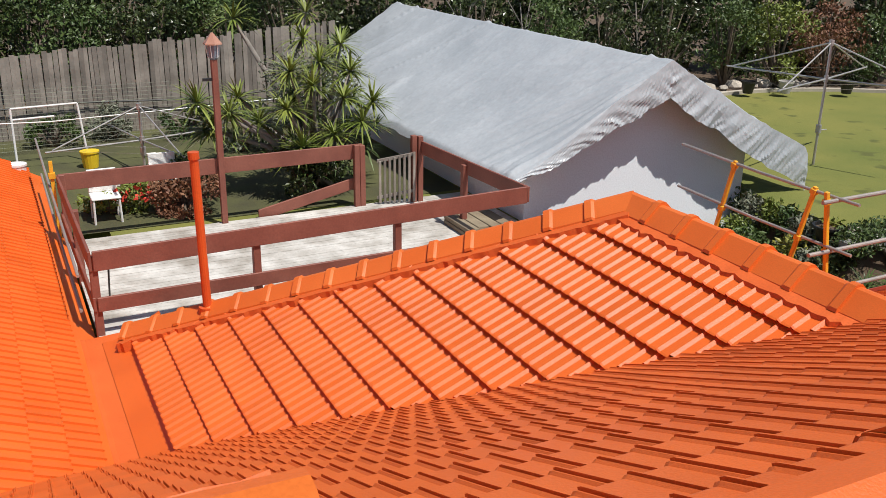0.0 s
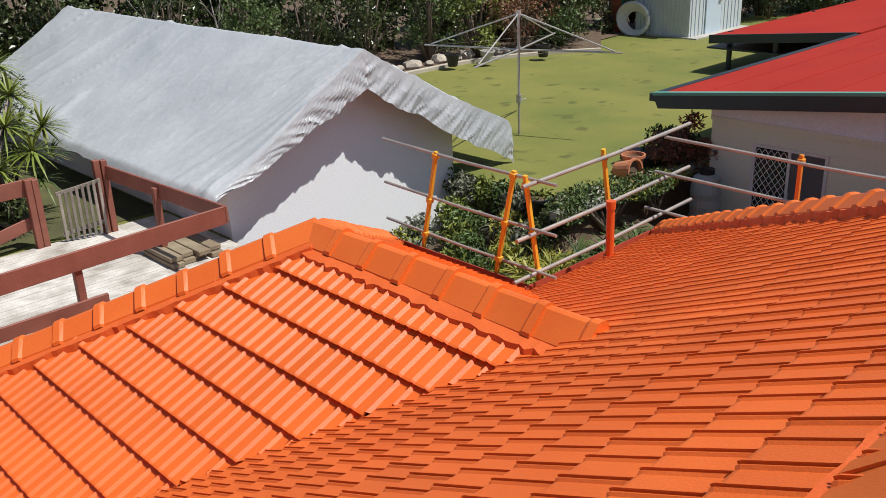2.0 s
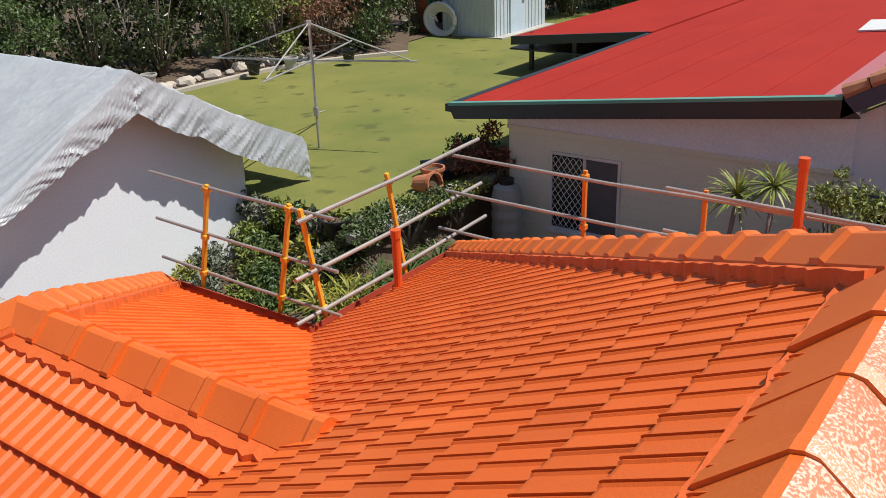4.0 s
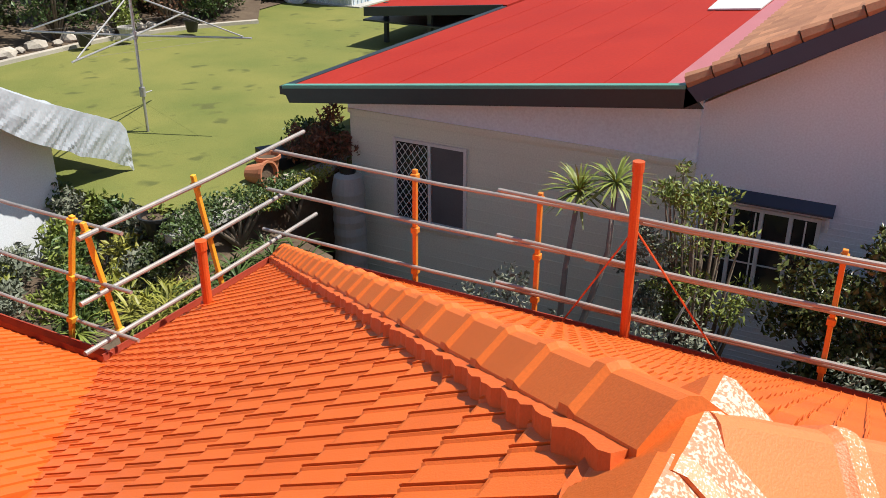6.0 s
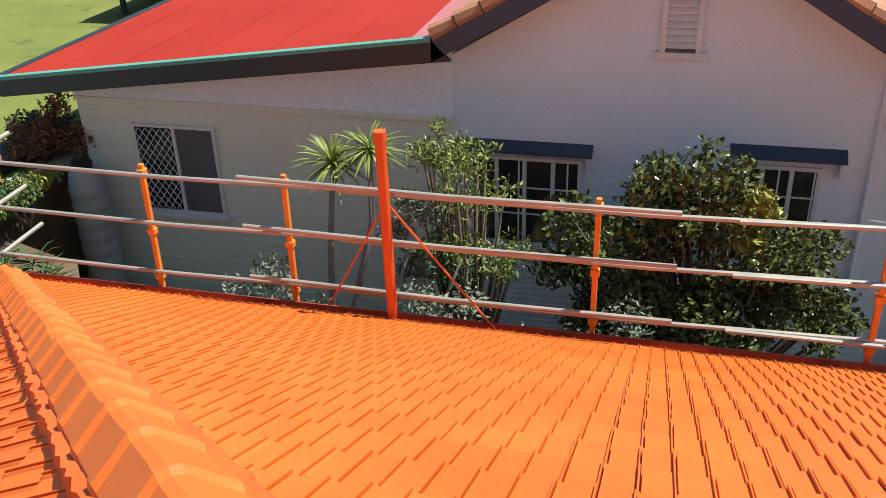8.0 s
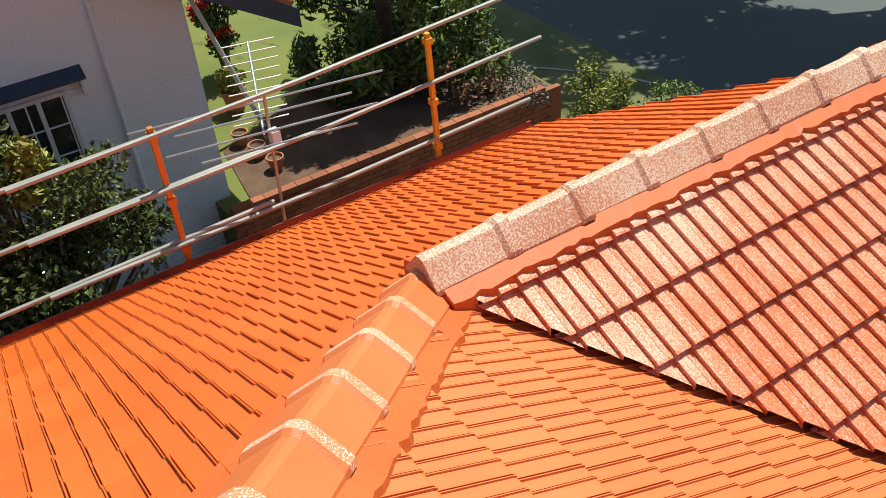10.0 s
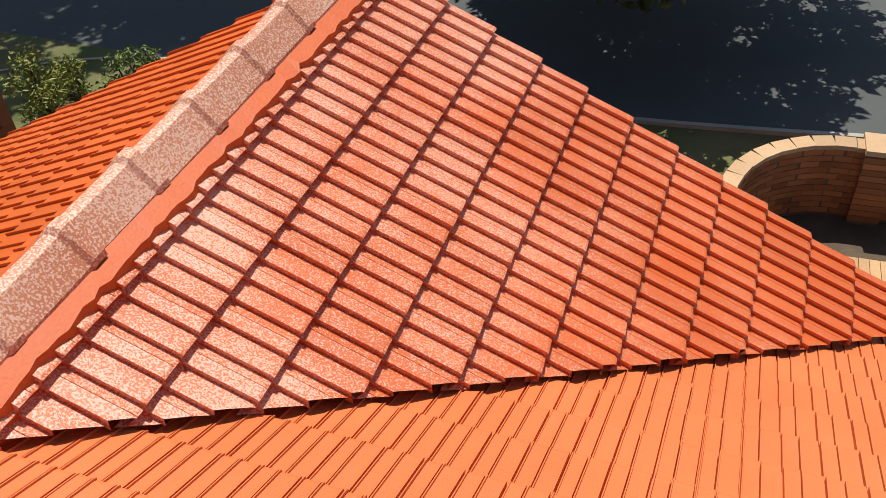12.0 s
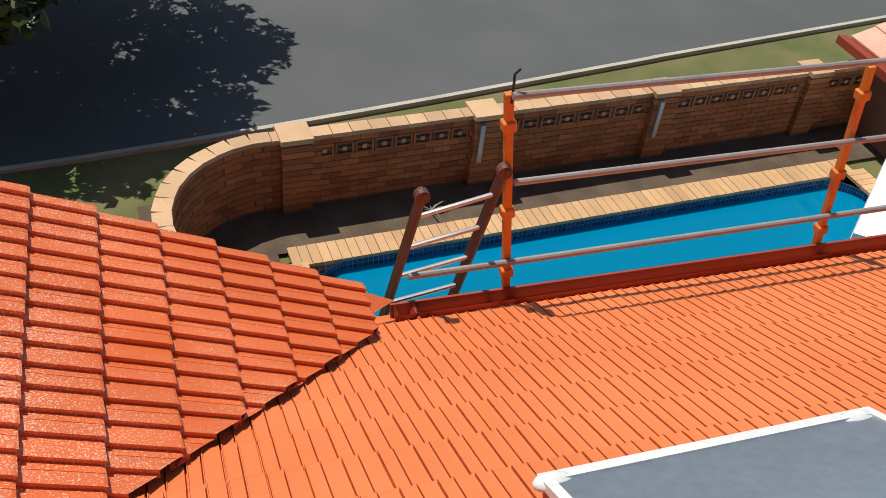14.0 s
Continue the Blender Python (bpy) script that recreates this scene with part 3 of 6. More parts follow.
house_wall("wall_side", 5.35, YV + 0.4, 5.6, 5.6, ZE - 0.12)
house_wall("wall_back", 3.0, 5.35, 5.35, 5.6, ZE - 0.12)
house_wall("wall_front", -9.4, -5.4, -0.9, -5.15, ZE - 0.12)
house_wall("wall_wing_end", -0.9, YV + 0.15, 5.35, YV + 0.4, ZE - 0.12)
house_wall("wall_wing", -0.9, -5.6, -0.65, -5.15, ZE - 0.12)
house_wall("wall_back_wing", 2.75, 5.6, 3.0, 8.0, ZE - 0.12)
house_wall("wall_back_wing_end", -3.6, 7.9, 2.75, 8.15, ZE - 0.12)
tagged(put("gable_wing", mesh_of("gable_wing", [(2 * A2 - E3, YV + 0.2, ZE), (E1, YV + 0.2, ZE), (A2, YV + 0.2, H - T * A2 - 0.04)], [(0, 1, 2)], M["brown_wall"])), "brick gable end of the wing", "wall", kind="structure")

# ---- ground, levels and road ----
ZR = 2.5      # the yard behind the house lies higher than the street


xs = [-400, -120, -40, -24, -13, -9.9, -0.3, 6, 9, 12, 16, 22, 40, 120, 400]
ys = [-400, -120, -60, -40, -30, -22, -16, -12.6, -11.6, -6.6, -4, 0, 6, 12, 40, 120, 400]
v = [(x, y, -0.10 + (0.0 if y > -12 else -0.06)) for y in ys for x in xs]
nx = len(xs)
pit = 9 - 1, 5
f = [(j * nx + i, j * nx + i + 1, (j + 1) * nx + i + 1, (j + 1) * nx + i) for j in range(len(ys) - 1) for i in range(nx - 1) if (j, i) != pit]
PT = Matrix.Translation((-2.45, -10.16, 0)) @ Matrix.Rotation(radians(3.7), 4, "Z")      # pool frame: outer far edge along x
j, i = pit
rim = [j * nx + i, j * nx + i + 1, (j + 1) * nx + i + 1, (j + 1) * nx + i]
b0 = len(v)
v += [tuple(PT @ Vector((x, y, -0.10))) for x, y in ((-6.8, 0.15), (1.3, 0.15), (1.3, 2.7), (-6.8, 2.7))]
f += [(rim[k], rim[(k + 1) % 4], b0 + (k + 1) % 4, b0 + k) for k in range(4)]
tagged(put("ground", mesh_of("ground", v, f, M["verge"])), "patchy dry grass ground", "ground", kind="structure")

# raised back yard: lawn on a retained terrace
yard = bmesh.new()
slab(yard, [(7.05, 8.40, ZR), (10.2, 8.22, ZR), (10.24, 7.8, ZR), (90, 7.8, ZR), (90, 90, ZR), (-60, 90, ZR), (-60, 17.2, ZR), (-3.6, 17.2, ZR), (-3.6, 12.9, ZR), (2.40, 12.9, ZR), (2.40, 11.2, ZR), (7.05, 11.2, ZR)], 2.8)
tagged(part("lawn", yard, M["grass"], None), "short green back lawn with faint mower marks", "lawn", kind="structure")

# road with kerb
rd = [(-60, -22.5, 0), (-13.5, -14.85, 0), (-7.45, -13.83, 0), (-2.76, -13.0, 0), (1.97, -12.32, 0), (6.0, -12.2, 0), (9.8, -11.9, 0), (12.8, -10.0, 0), (20, -4, 0), (60, 12, 0)]
far = [(60, -2, 0), (26, -16, 0), (16, -21.5, 0), (0, -24.5, 0), (-60, -33, 0)]
tagged(put("road", mesh_of("road", [(x, y, -0.13) for x, y, _ in rd + far], [tuple(range(len(rd + far)))[::-1]], M["road"])), "grey asphalt street dappled with tree shade", "road", kind="structure")


def kerb_run(name, pts, w=0.09, top=-0.085):
    v, f = [], []
    for i, p in enumerate(pts):
        p = Vector(p)
        d = (Vector(pts[min(i + 1, len(pts) - 1)]) - Vector(pts[max(i - 1, 0)])).normalized()
        s = Vector((-d.y, d.x, 0))
        v += [p + s * a + Vector((0, 0, z)) for a, z in ((-0.05, -0.126), (-0.02, -0.120), (0.01, top - 0.03), (0.02, top - 0.01), (w, top), (w, -0.2), (-0.05, -0.2))]
    for i in range(len(pts) - 1):
        f += [(i * 7 + j, i * 7 + (j + 1) % 7, i * 7 + 7 + (j + 1) % 7, i * 7 + 7 + j) for j in range(7)]
    tagged(put(name, mesh_of(name, v, f, M["kerb"])), "pale concrete kerb and channel", "kerb", kind="structure")


def smooth(pts, n=6):
    """A curve through the points."""
    pts = [Vector(p) for p in pts]
    out = []
    for i in range(len(pts) - 1):
        p0, p1, p2, p3 = pts[max(i - 1, 0)], pts[i], pts[i + 1], pts[min(i + 2, len(pts) - 1)]
        for k in range(n):
            s = k / n
            out.append(0.5 * (2 * p1 + (p2 - p0) * s + (2 * p0 - 5 * p1 + 4 * p2 - p3) * s * s + (3 * p1 - p0 - 3 * p2 + p3) * s ** 3))
    return out + [pts[-1]]


kerb_run("kerb_near", smooth(rd, 4))
kerb_run("kerb_far", smooth(far, 4))


# ---- garage with a silver tarpaulin ----
SX0, SX1, SXR, SY0, SY1 = 2.45, 7.04, 4.82, 10.85, 21.3
garage = thing("garage", "white rendered garage under a wrinkled silver tarpaulin", "garage")
for y0, y1 in ((SY0 + 0.30, SY0 + 0.50), (SY1 - 0.2, SY1)):
    gw = bmesh.new()
    ring = [(SX0, ZR - 1.2), (SX1, ZR - 1.2), (SX1, 3.66), (SXR, 4.84), (SX0, 3.44)]
    a = [gw.verts.new((x, y0, z)) for x, z in ring]
    b = [gw.verts.new((x, y1, z)) for x, z in ring]
    gw.faces.new(a)
    gw.faces.new(b[::-1])
    for i in range(5):
        gw.faces.new((a[i], b[i], b[(i + 1) % 5], a[(i + 1) % 5]))
    part("gable_wall", gw, M["white_wall"], garage)
part("side_wall", boxed(SX0, SY0 + 0.5, ZR - 1.2, SX0 + 0.2, SY1 - 0.2, 3.25), M["white_wall"], garage)
part("side_wall", boxed(SX1 - 0.2, SY0 + 0.5, ZR - 1.2, SX1, SY1 - 0.2, 3.4), M["white_wall"], garage)
part("ridge_beam", boxed(SXR - 0.05, SY0 + 0.5, 4.55, SXR + 0.05, SY1 - 0.2, 4.72), M["brown_timber"], garage)


def tarp_z(x, y):
    """Height of the sheet over the garage, with its wrinkles."""
    left = x < SXR
    run, low = (SXR - 2.0, 3.34) if left else (8.03 - SXR, 3.28)
    s = abs(x - SXR) / run
    z = 5.0 - (5.0 - low) * min(s, 1.0) - 0.10 * math.sin(min(s, 1) * math.pi) * 0.6
    if s > 1:
        z -= (s - 1) * run * 1.6
    d = y - SY0
    fan = math.atan2(d + 0.30, abs(x - SXR) + 0.10)
    near = math.exp(-max(d, 0) / 1.9)
    z += near * 0.034 * max(0.0, 1 - abs(noise.noise((fan * 7.0, 0.25 * d, 1.0 if left else 4.0))) / 0.22) * min(1, s * 4 + 0.1)
    z += near * 0.018 * max(0.0, 1 - abs(noise.noise((fan * 15.0, 0.4 * d, 8.0 if left else 2.0))) / 0.25) * min(1, s * 4 + 0.1)
    z += 0.012 * math.sin((x * 0.8 + y * 1.9) * 1.5 + 1.5 * noise.noise((x * 0.7, y * 0.7, 0))) * noise.noise((x * 0.35, y * 0.35, 3.0)) * 1.6
    z += 0.022 * noise.noise((x * 0.9 + y * 0.5, y * 0.3 - x * 0.3, 1.0)) + 0.005 * noise.noise((x * 3.1, y * 2.0, 2.0)) + 0.002 * noise.noise((x * 8.0, y * 6.0, 5.0))
    cr = abs(noise.noise((x * 0.55 + y * 0.85, (x * 0.8 - y * 0.5) * 0.16, 7.0)))
    z += 0.045 * max(0.0, 1 - cr / 0.05) * (0.4 + 0.9 * abs(noise.noise((x * 0.5, y * 0.5, 30.0))) * 2)
    cr = abs(noise.noise((x * 0.25 + y * 1.7, (x * 0.9 - y * 0.2) * 0.22, 17.0)))
    z += 0.014 * max(0.0, 1 - cr / 0.06)
    return z


bm = bmesh.new()
nxs, nys, nds = 190, 170, 10
grid = []
for j in range(-nds, nys + 1):
    row = []
    for i in range(nxs + 1):
        x = 1.92 + (8.12 - 1.92) * i / nxs
        if j >= 0:
            y = SY0 - 0.14 + (SY1 + 0.5 - SY0 + 0.06) * (j / nys) ** 1.5
            row.append(bm.verts.new((x, y, tarp_z(x, y))))
        else:
            s = -j / nds
            u = (x - SXR) / 3.0
            drop = (0.62 - 0.60 * max(0.0, -u) + 0.08 * max(0.0, u)) + 0.06 * noise.noise((x * 1.6, 3.0, 9.0)) + 0.02 * noise.noise((x * 4.0, 1.0, 4.0))
            q_ = x - SXR + (0.55 if x > SXR else -0.55) * s
            fold = 0.030 * max(0.0, 1 - abs(noise.noise((q_ * 3.0, 0.5 * s, 9.0))) / 0.4) + 0.022 * max(0.0, 1 - abs(noise.noise((q_ * 8.0, 0.9 * s, 3.0))) / 0.35)
            row.append(bm.verts.new((x, SY0 - 0.14 - s * 0.02 - fold * min(1.0, s * 2), tarp_z(x, SY0 - 0.14) - s * drop)))
    grid.append(row)
for j in range(len(grid) - 1):
    for i in range(nxs):
        bm.faces.new((grid[j][i], grid[j][i + 1], grid[j + 1][i + 1], grid[j + 1][i]))
tarp = thing("tarpaulin", "", "")
flap = bmesh.new()
rows_ = [[flap.verts.new(v_.co) for v_ in row] for row in grid[:nds + 1]]
for q, w in zip(rows_, rows_[1:]):
    for i in range(nxs):
        flap.faces.new((q[i], q[i + 1], w[i + 1], w[i]))
bmesh.ops.delete(bm, geom=[v_ for row in grid[:nds] for v_ in row], context="VERTS")
hole = [f_ for f_ in bm.faces if (f_.calc_center_median() - Vector((7.72, SY0 + 0.25, 3.2))).to_2d().length < 0.13]
bmesh.ops.delete(bm, geom=hole, context="FACES")
part("sheet", bm, M["tarp"], tarp, smooth=True)
part("front_flap", flap, M["tarp"], tarp, "creased hanging tarpaulin edge")
tagged(tarp, "wrinkled silver tarpaulin stretched over the garage roof", "tarpaulin")


# ---- neighbouring house ----
XN = 10.0
nb = thing("neighbour_house", "pale neighbouring house with red metal roof and tiled gable", "house")


def wall_plane(pts, x0, x1):
    """A wall between x0 and x1 with the given (y, z) outline."""
    bm = bmesh.new()
    a = [bm.verts.new((x0, y, z)) for y, z in pts]
    b = [bm.verts.new((x1, y, z)) for y, z in pts]
    bm.faces.new(a)
    bm.faces.new(b[::-1])
    for i in range(len(pts)):
        bm.faces.new((a[i], b[i], b[(i + 1) % len(pts)], a[(i + 1) % len(pts)]))
    return bm


part("side_wall", wall_plane([(7.75, -0.4), (2.25, -0.4), (2.25, 3.46), (7.75, 3.46)], XN, XN + 0.25), M["cream_wall"], nb, "cream painted side wall")
part("gable_board", wall_plane([(7.75, 3.46), (2.25, 3.46), (2.25, 4.30), (7.75, 3.66)], XN - 0.05, XN + 0.25), M["soffit_white"], nb, "white gable boarding")
part("front_wall", wall_plane([(2.25, -0.4), (-3.80, -0.4), (-3.80, 3.75), (-0.45, 5.80), (2.25, 4.25)], XN, XN + 0.25), M["pale_wall"], nb, "pale painted brick wall")
# red metal roof over the low side
BX = 9.45
roof = slabbed([(BX, 8.56, 3.80), (BX, 2.30, 4.57), (30, 2.30, 4.57), (30, 8.56, 3.80)], 0.05)
red = part("metal_roof", roof, M["red_metal"], nb, "low-pitched red metal roof")
part("barge_board", wall_plane([(8.58, 3.80), (2.34, 4.565), (2.12, 4.34), (8.47, 3.58)], BX - 0.05, BX), M["fascia"], nb, "dark green barge board")
part("barge_capping", wall_plane([(8.58, 3.845), (2.36, 4.61), (2.36, 4.56), (8.58, 3.795)], BX - 0.06, BX + 0.06), M["green_edge"], nb, "pale green barge capping")
part("eave_gutter", boxed(BX, 8.56, 3.68, 17.6, 8.68, 3.81), M["fascia"], nb)
ribs_bm = bmesh.new()
for k in range(0, 23, 4):
    y = 2.45 + k * 0.265
    z = 4.562 - (y - 2.3) * 0.123
    slab(ribs_bm, [(BX + 0.02, y, z + 0.014), (19.4, y, z + 0.014), (19.4, y + 0.03, z + 0.012), (BX + 0.02, y + 0.03, z + 0.012)], 0.02)
part("roof_rib", ribs_bm, M["red_metal"], red)
part("skylight", slabbed([(15.6, 2.68, 4.535), (15.8, 3.65, 4.415), (17.3, 3.75, 4.405), (17.0, 2.68, 4.535)], -0.03), M["white_metal"], nb, "pale translucent skylight")
part("rear_roof", slabbed([(17.7, 12.42, 3.47), (17.7, 8.60, 3.83), (30, 8.60, 3.83), (30, 12.42, 3.47)], 0.05), M["red_metal"], nb, "red metal patio roof")
part("rear_fascia", slabbed([(17.62, 12.45, 3.475), (17.62, 8.70, 3.83), (17.698, 8.70, 3.83), (17.698, 12.45, 3.475)], 0.22), M["fascia"], nb)
part("rear_ceiling", boxed(17.8, 8.8, 3.10, 29.9, 12.6, 3.14), M["fascia"], nb)
for px, py in ((18.3, 12.2), (17.9, 10.7), (23, 12.2)):
    part("patio_post", boxed(px, py, ZR - 0.2, px + 0.1, py + 0.1, 3.5), M["fascia"], nb)
part("side_wall", boxed(XN + 0.25, 7.5, -0.4, 19.0, 7.75, 3.6), M["cream_wall"], nb)
part("side_wall", boxed(XN + 0.25, -3.80, -0.4, 19.0, -3.55, 3.7), M["pale_wall"], nb)

# steep tiled gable of the neighbour
PK = (-0.45, 6.10)
tiled = part("tiled_roof", slabbed([(9.62, 2.34, 4.56), (9.62, PK[0], PK[1]), (19.5, PK[0], PK[1]), (19.5, 2.34, 4.56)], 0.08), M["old_tile"], nb, "weathered terracotta tile roof")
far_side = part("tiled_roof", slabbed([(9.62, -4.95, 3.46), (19.5, -4.95, 3.46), (19.5, PK[0], PK[1]), (9.62, PK[0], PK[1])], 0.08), M["old_tile"], nb)
for (ya, za), (yb, zb), n, par in (((2.34, 4.56), PK, 10, tiled), ((-4.95, 3.46), PK, 14, far_side)):
    for k in range(n):
        y0, z0 = ya + (yb - ya) * k / n, za + (zb - za) * k / n
        y1, z1 = ya + (yb - ya) * (k + 1) / n, za + (zb - za) * (k + 1) / n
        bm = bmesh.new()
        for c in range(33):
            xx = 9.66 + c * 0.3
            slab(bm, [(xx, y0, z0 + 0.045), (xx + 0.27, y0, z0 + 0.06), (xx + 0.27, y1, z1 + 0.025), (xx, y1, z1 + 0.01)], 0.03)
        part("tile_course", bm, M["old_tile"], par)
bar = bmesh.new()
for a, b in (((2.36, 4.56), PK), (PK, (-5.0, 3.42))):
    va = [bar.verts.new((x, p[0], p[1] + dz)) for p in (a, b) for x, dz in ((9.40, 0.0), (9.49, 0.0), (9.49, -0.24), (9.40, -0.24))]
    for q in ((0, 1, 5, 4), (1, 2, 6, 5), (2, 3, 7, 6), (3, 0, 4, 7), (0, 3, 2, 1), (4, 5, 6, 7)):
        bar.faces.new([va[i] for i in q])
part("gable_barge", bar, M["blue_barge"], nb, "dark blue barge board")
for (ya, za), (yb, zb), n in (((2.36, 4.58), PK, 9), ((-4.95, 3.48), PK, 12)):
    for k in range(n):
        f0, f1 = k / n, (k + 0.96) / n
        bm = bmesh.new()
        tube(bm, [(9.50, ya + (yb - ya) * f0, za + (zb - za) * f0 + 0.05), (9.50, ya + (yb - ya) * f1, za + (zb - za) * f1 + 0.035)], [0.115, 0.095], 8)
        part("barge_tile", bm, M["old_tile"], nb)
part("valley_flashing", slabbed([(9.5, 2.64, 4.555), (9.5, 2.32, 4.62), (19.4, 2.32, 4.62), (19.4, 2.64, 4.555)], 0.02), mat("pink_flashing", (0.46, 0.14, 0.15), (0.50, 0.17, 0.18), 2, 0.45), nb, "faded pink flashing")


# windows on the neighbour's wall
def window(y0, y1, z0, z1, panes, screen=None, label="white framed sliding window"):
    w = part("window_frame", boxed(XN - 0.04, y1 - 0.05, z0 - 0.05, XN + 0.05, y1, z1 + 0.05), M["white_paint"], nb, label)
    for q in ((y0, z0 - 0.05, y0 + 0.05, z1 + 0.05), (y0 + 0.051, z1, y1 - 0.051, z1 + 0.048), (y0 + 0.051, z0 - 0.048, y1 - 0.051, z0)):
        part("window_bar", boxed(XN - 0.037, q[0], q[1], XN + 0.05, q[2], q[3]), M["white_paint"], w)
    st = (y1 - y0) / panes
    for k in range(panes):
        a, b = y0 + k * st, y0 + (k + 1) * st
        part("pane", boxed(XN - 0.012, a + 0.03, z0, XN - 0.004, b - 0.03, z1), M["screen"] if screen is not None and k != screen else M["glass"], w)
        if k:
            part("window_bar", boxed(XN - 0.034, a - 0.025, z0, XN + 0.03, a + 0.025, z1), M["white_paint"], w)
    if screen is not None:
        a, b = y0 + screen * st + 0.04, y0 + (screen + 1) * st - 0.02
        bm = bmesh.new()
        n = 9
        for k in range(-22, 23):
            for sg in (1, -1):
                pts = []
                for zz in (z0 + 0.02, z1 - 0.02):
                    pts.append((a + k * 0.11 + sg * (zz - z0) * 0.75, zz))
                (ya, za), (yb, zb) = pts
                lo, hi = sorted(((a - ya) / (yb - ya), (b - ya) / (yb - ya)))
                lo, hi = max(lo, 0), min(hi, 1)
                if hi - lo > 0.03:
                    tube(bm, [(XN - 0.03, ya + (yb - ya) * lo, za + (zb - za) * lo), (XN - 0.03, ya + (yb - ya) * hi, za + (zb - za) * hi)], 0.007, 4, False)
        part("security_grille", bm, M["white_paint"], w, "white diamond security mesh")
    part("window_sill", boxed(XN - 0.09, y0 - 0.06, z0 - 0.10, XN + 0.02, y1 + 0.06, z0 - 0.05), M["white_paint"], w)
    return w


window(5.65, 6.94, 1.79, 3.05, 2, 1)
window(0.60, 2.06, 1.76, 2.92, 4, None, "dark multi-paned window in a white frame")
window(-2.22, -1.22, 1.78, 3.02, 3, None, "dark multi-paned window in a white frame")
for y0, y1, zh in ((0.47, 2.22, 3.18), (-2.46, -1.15, 3.31)):
    hood = part("window_hood", slabbed([(XN - 0.16, y0, zh - 0.10), (XN, y0, zh), (XN, y1, zh), (XN - 0.16, y1, zh - 0.10)], 0.03), M["blue_barge"], nb, "dark blue window hood")
    part("hood_bracket", boxed(XN - 0.13, y0 + 0.04, zh - 0.34, XN, y0 + 0.07, zh - 0.10), M["white_paint"], hood)
    for k in range(3):
        yy = y0 + 0.3 + (y1 - y0 - 0.5) * k / 2
        part("glazing_bar", boxed(XN - 0.022, yy, zh - 1.40, XN - 0.013, yy + 0.02, zh - 0.28), M["white_paint"], hood)
    for zz in (zh - 1.02, zh - 0.65):
        part("glazing_bar", boxed(XN - 0.0225, y0 + 0.26, zz, XN - 0.0135, y1 - 0.2, zz + 0.02), M["white_paint"], hood)
vent = part("gable_vent", boxed(XN - 0.03, -0.68, 4.40, XN, -0.26, 5.44), M["screen"], nb, "white louvred gable vent")
for k in range(12):
    part("louvre", slabbed([(XN - 0.075, -0.64, 4.46 + k * 0.08), (XN - 0.03, -0.64, 4.52 + k * 0.08), (XN - 0.03, -0.30, 4.52 + k * 0.08), (XN - 0.075, -0.30, 4.46 + k * 0.08)], 0.012), M["white_paint"], vent)
for y_ in (-0.70, -0.30):
    part("vent_frame", boxed(XN - 0.08, y_, 4.40, XN, y_ + 0.06, 5.46), M["white_paint"], vent)
part("vent_sill", boxed(XN - 0.09, -0.76, 4.32, XN, -0.18, 4.40), M["white_paint"], vent)
part("downpipe", tubed([(XN - 0.05, -2.74, -0.3), (XN - 0.05, -2.74, 4.2)], r=0.03), M["pale_wall"], nb)
for k in range(17):
    part("weatherboard_lip", boxed(XN - 0.008, 2.27, 0.2 + k * 0.195, XN + 0.01, 7.7, 0.207 + k * 0.195), M["cream_wall"], nb)
for k in range(34):
    part("brick_joint", boxed(XN - 0.006, -3.79, 0.2 + k * 0.086, XN + 0.01, 2.24, 0.207 + k * 0.086), M["pale_wall"], nb)

part("board_trim", boxed(XN - 0.075, 2.26, 3.40, XN - 0.02, 7.74, 3.465), M["cream_wall"], nb, "cream trim under the gable boarding")

# water tank beside the wall
TY = 7.46
tank = thing("water_tank", "grey ribbed poly water tank by the wall", "water tank")
tb = bmesh.new()
prof = [(0.0, 0.0), (0.25, 0.0)] + [(0.25 + (0.018 if k % 2 else 0), 0.1 + k * 0.115) for k in range(21)] + [(0.22, 2.54), (0.12, 2.60), (0.0, 2.62)]
rings = [[tb.verts.new((9.45 + r * math.cos(a * math.tau / 20), TY + r * math.sin(a * math.tau / 20), z)) for a in range(20)] for r, z in [(max(r, 0.01), z) for r, z in prof]]
for q, w in zip(rings, rings[1:]):
    for a in range(20):
        tb.faces.new((q[a], q[(a + 1) % 20], w[(a + 1) % 20], w[a]))
part("tank_body", tb, M["tank"], tank, smooth=False)
part("inlet_strainer", tubed([(9.45, TY, 2.58), (9.45, TY, 2.68)], r=0.13, sides=14), M["black_plastic"], tank)


# ---- guard rails on the eaves ----
def guard_post(x, y, z, lean, material, parent, h=1.36):
    p = part("post", boxed(-0.024, -0.024, -0.10, 0.024, 0.024, h, bevel=0.004), material, parent)
    p.matrix_basis = Matrix.Translation((x, y, z)) @ Euler((lean[0], lean[1], 0)).to_matrix().to_4x4()
    for zz in (0.17, 0.66, 1.28):
        part("clamp", boxed(-0.04, -0.04, zz - 0.035, 0.04, 0.04, zz + 0.035, bevel=0.008), material, p)
    return p


def rails(parent, runs, r=0.022):
    for a, b in runs:
        a, b = Vector(a), Vector(b)
        mid = (a + b) / 2 - Vector((0, 0, 0.006 * (b - a).length))
        part("rail", tubed([a, mid, b], r=r, sides=10), M["rail"], parent)


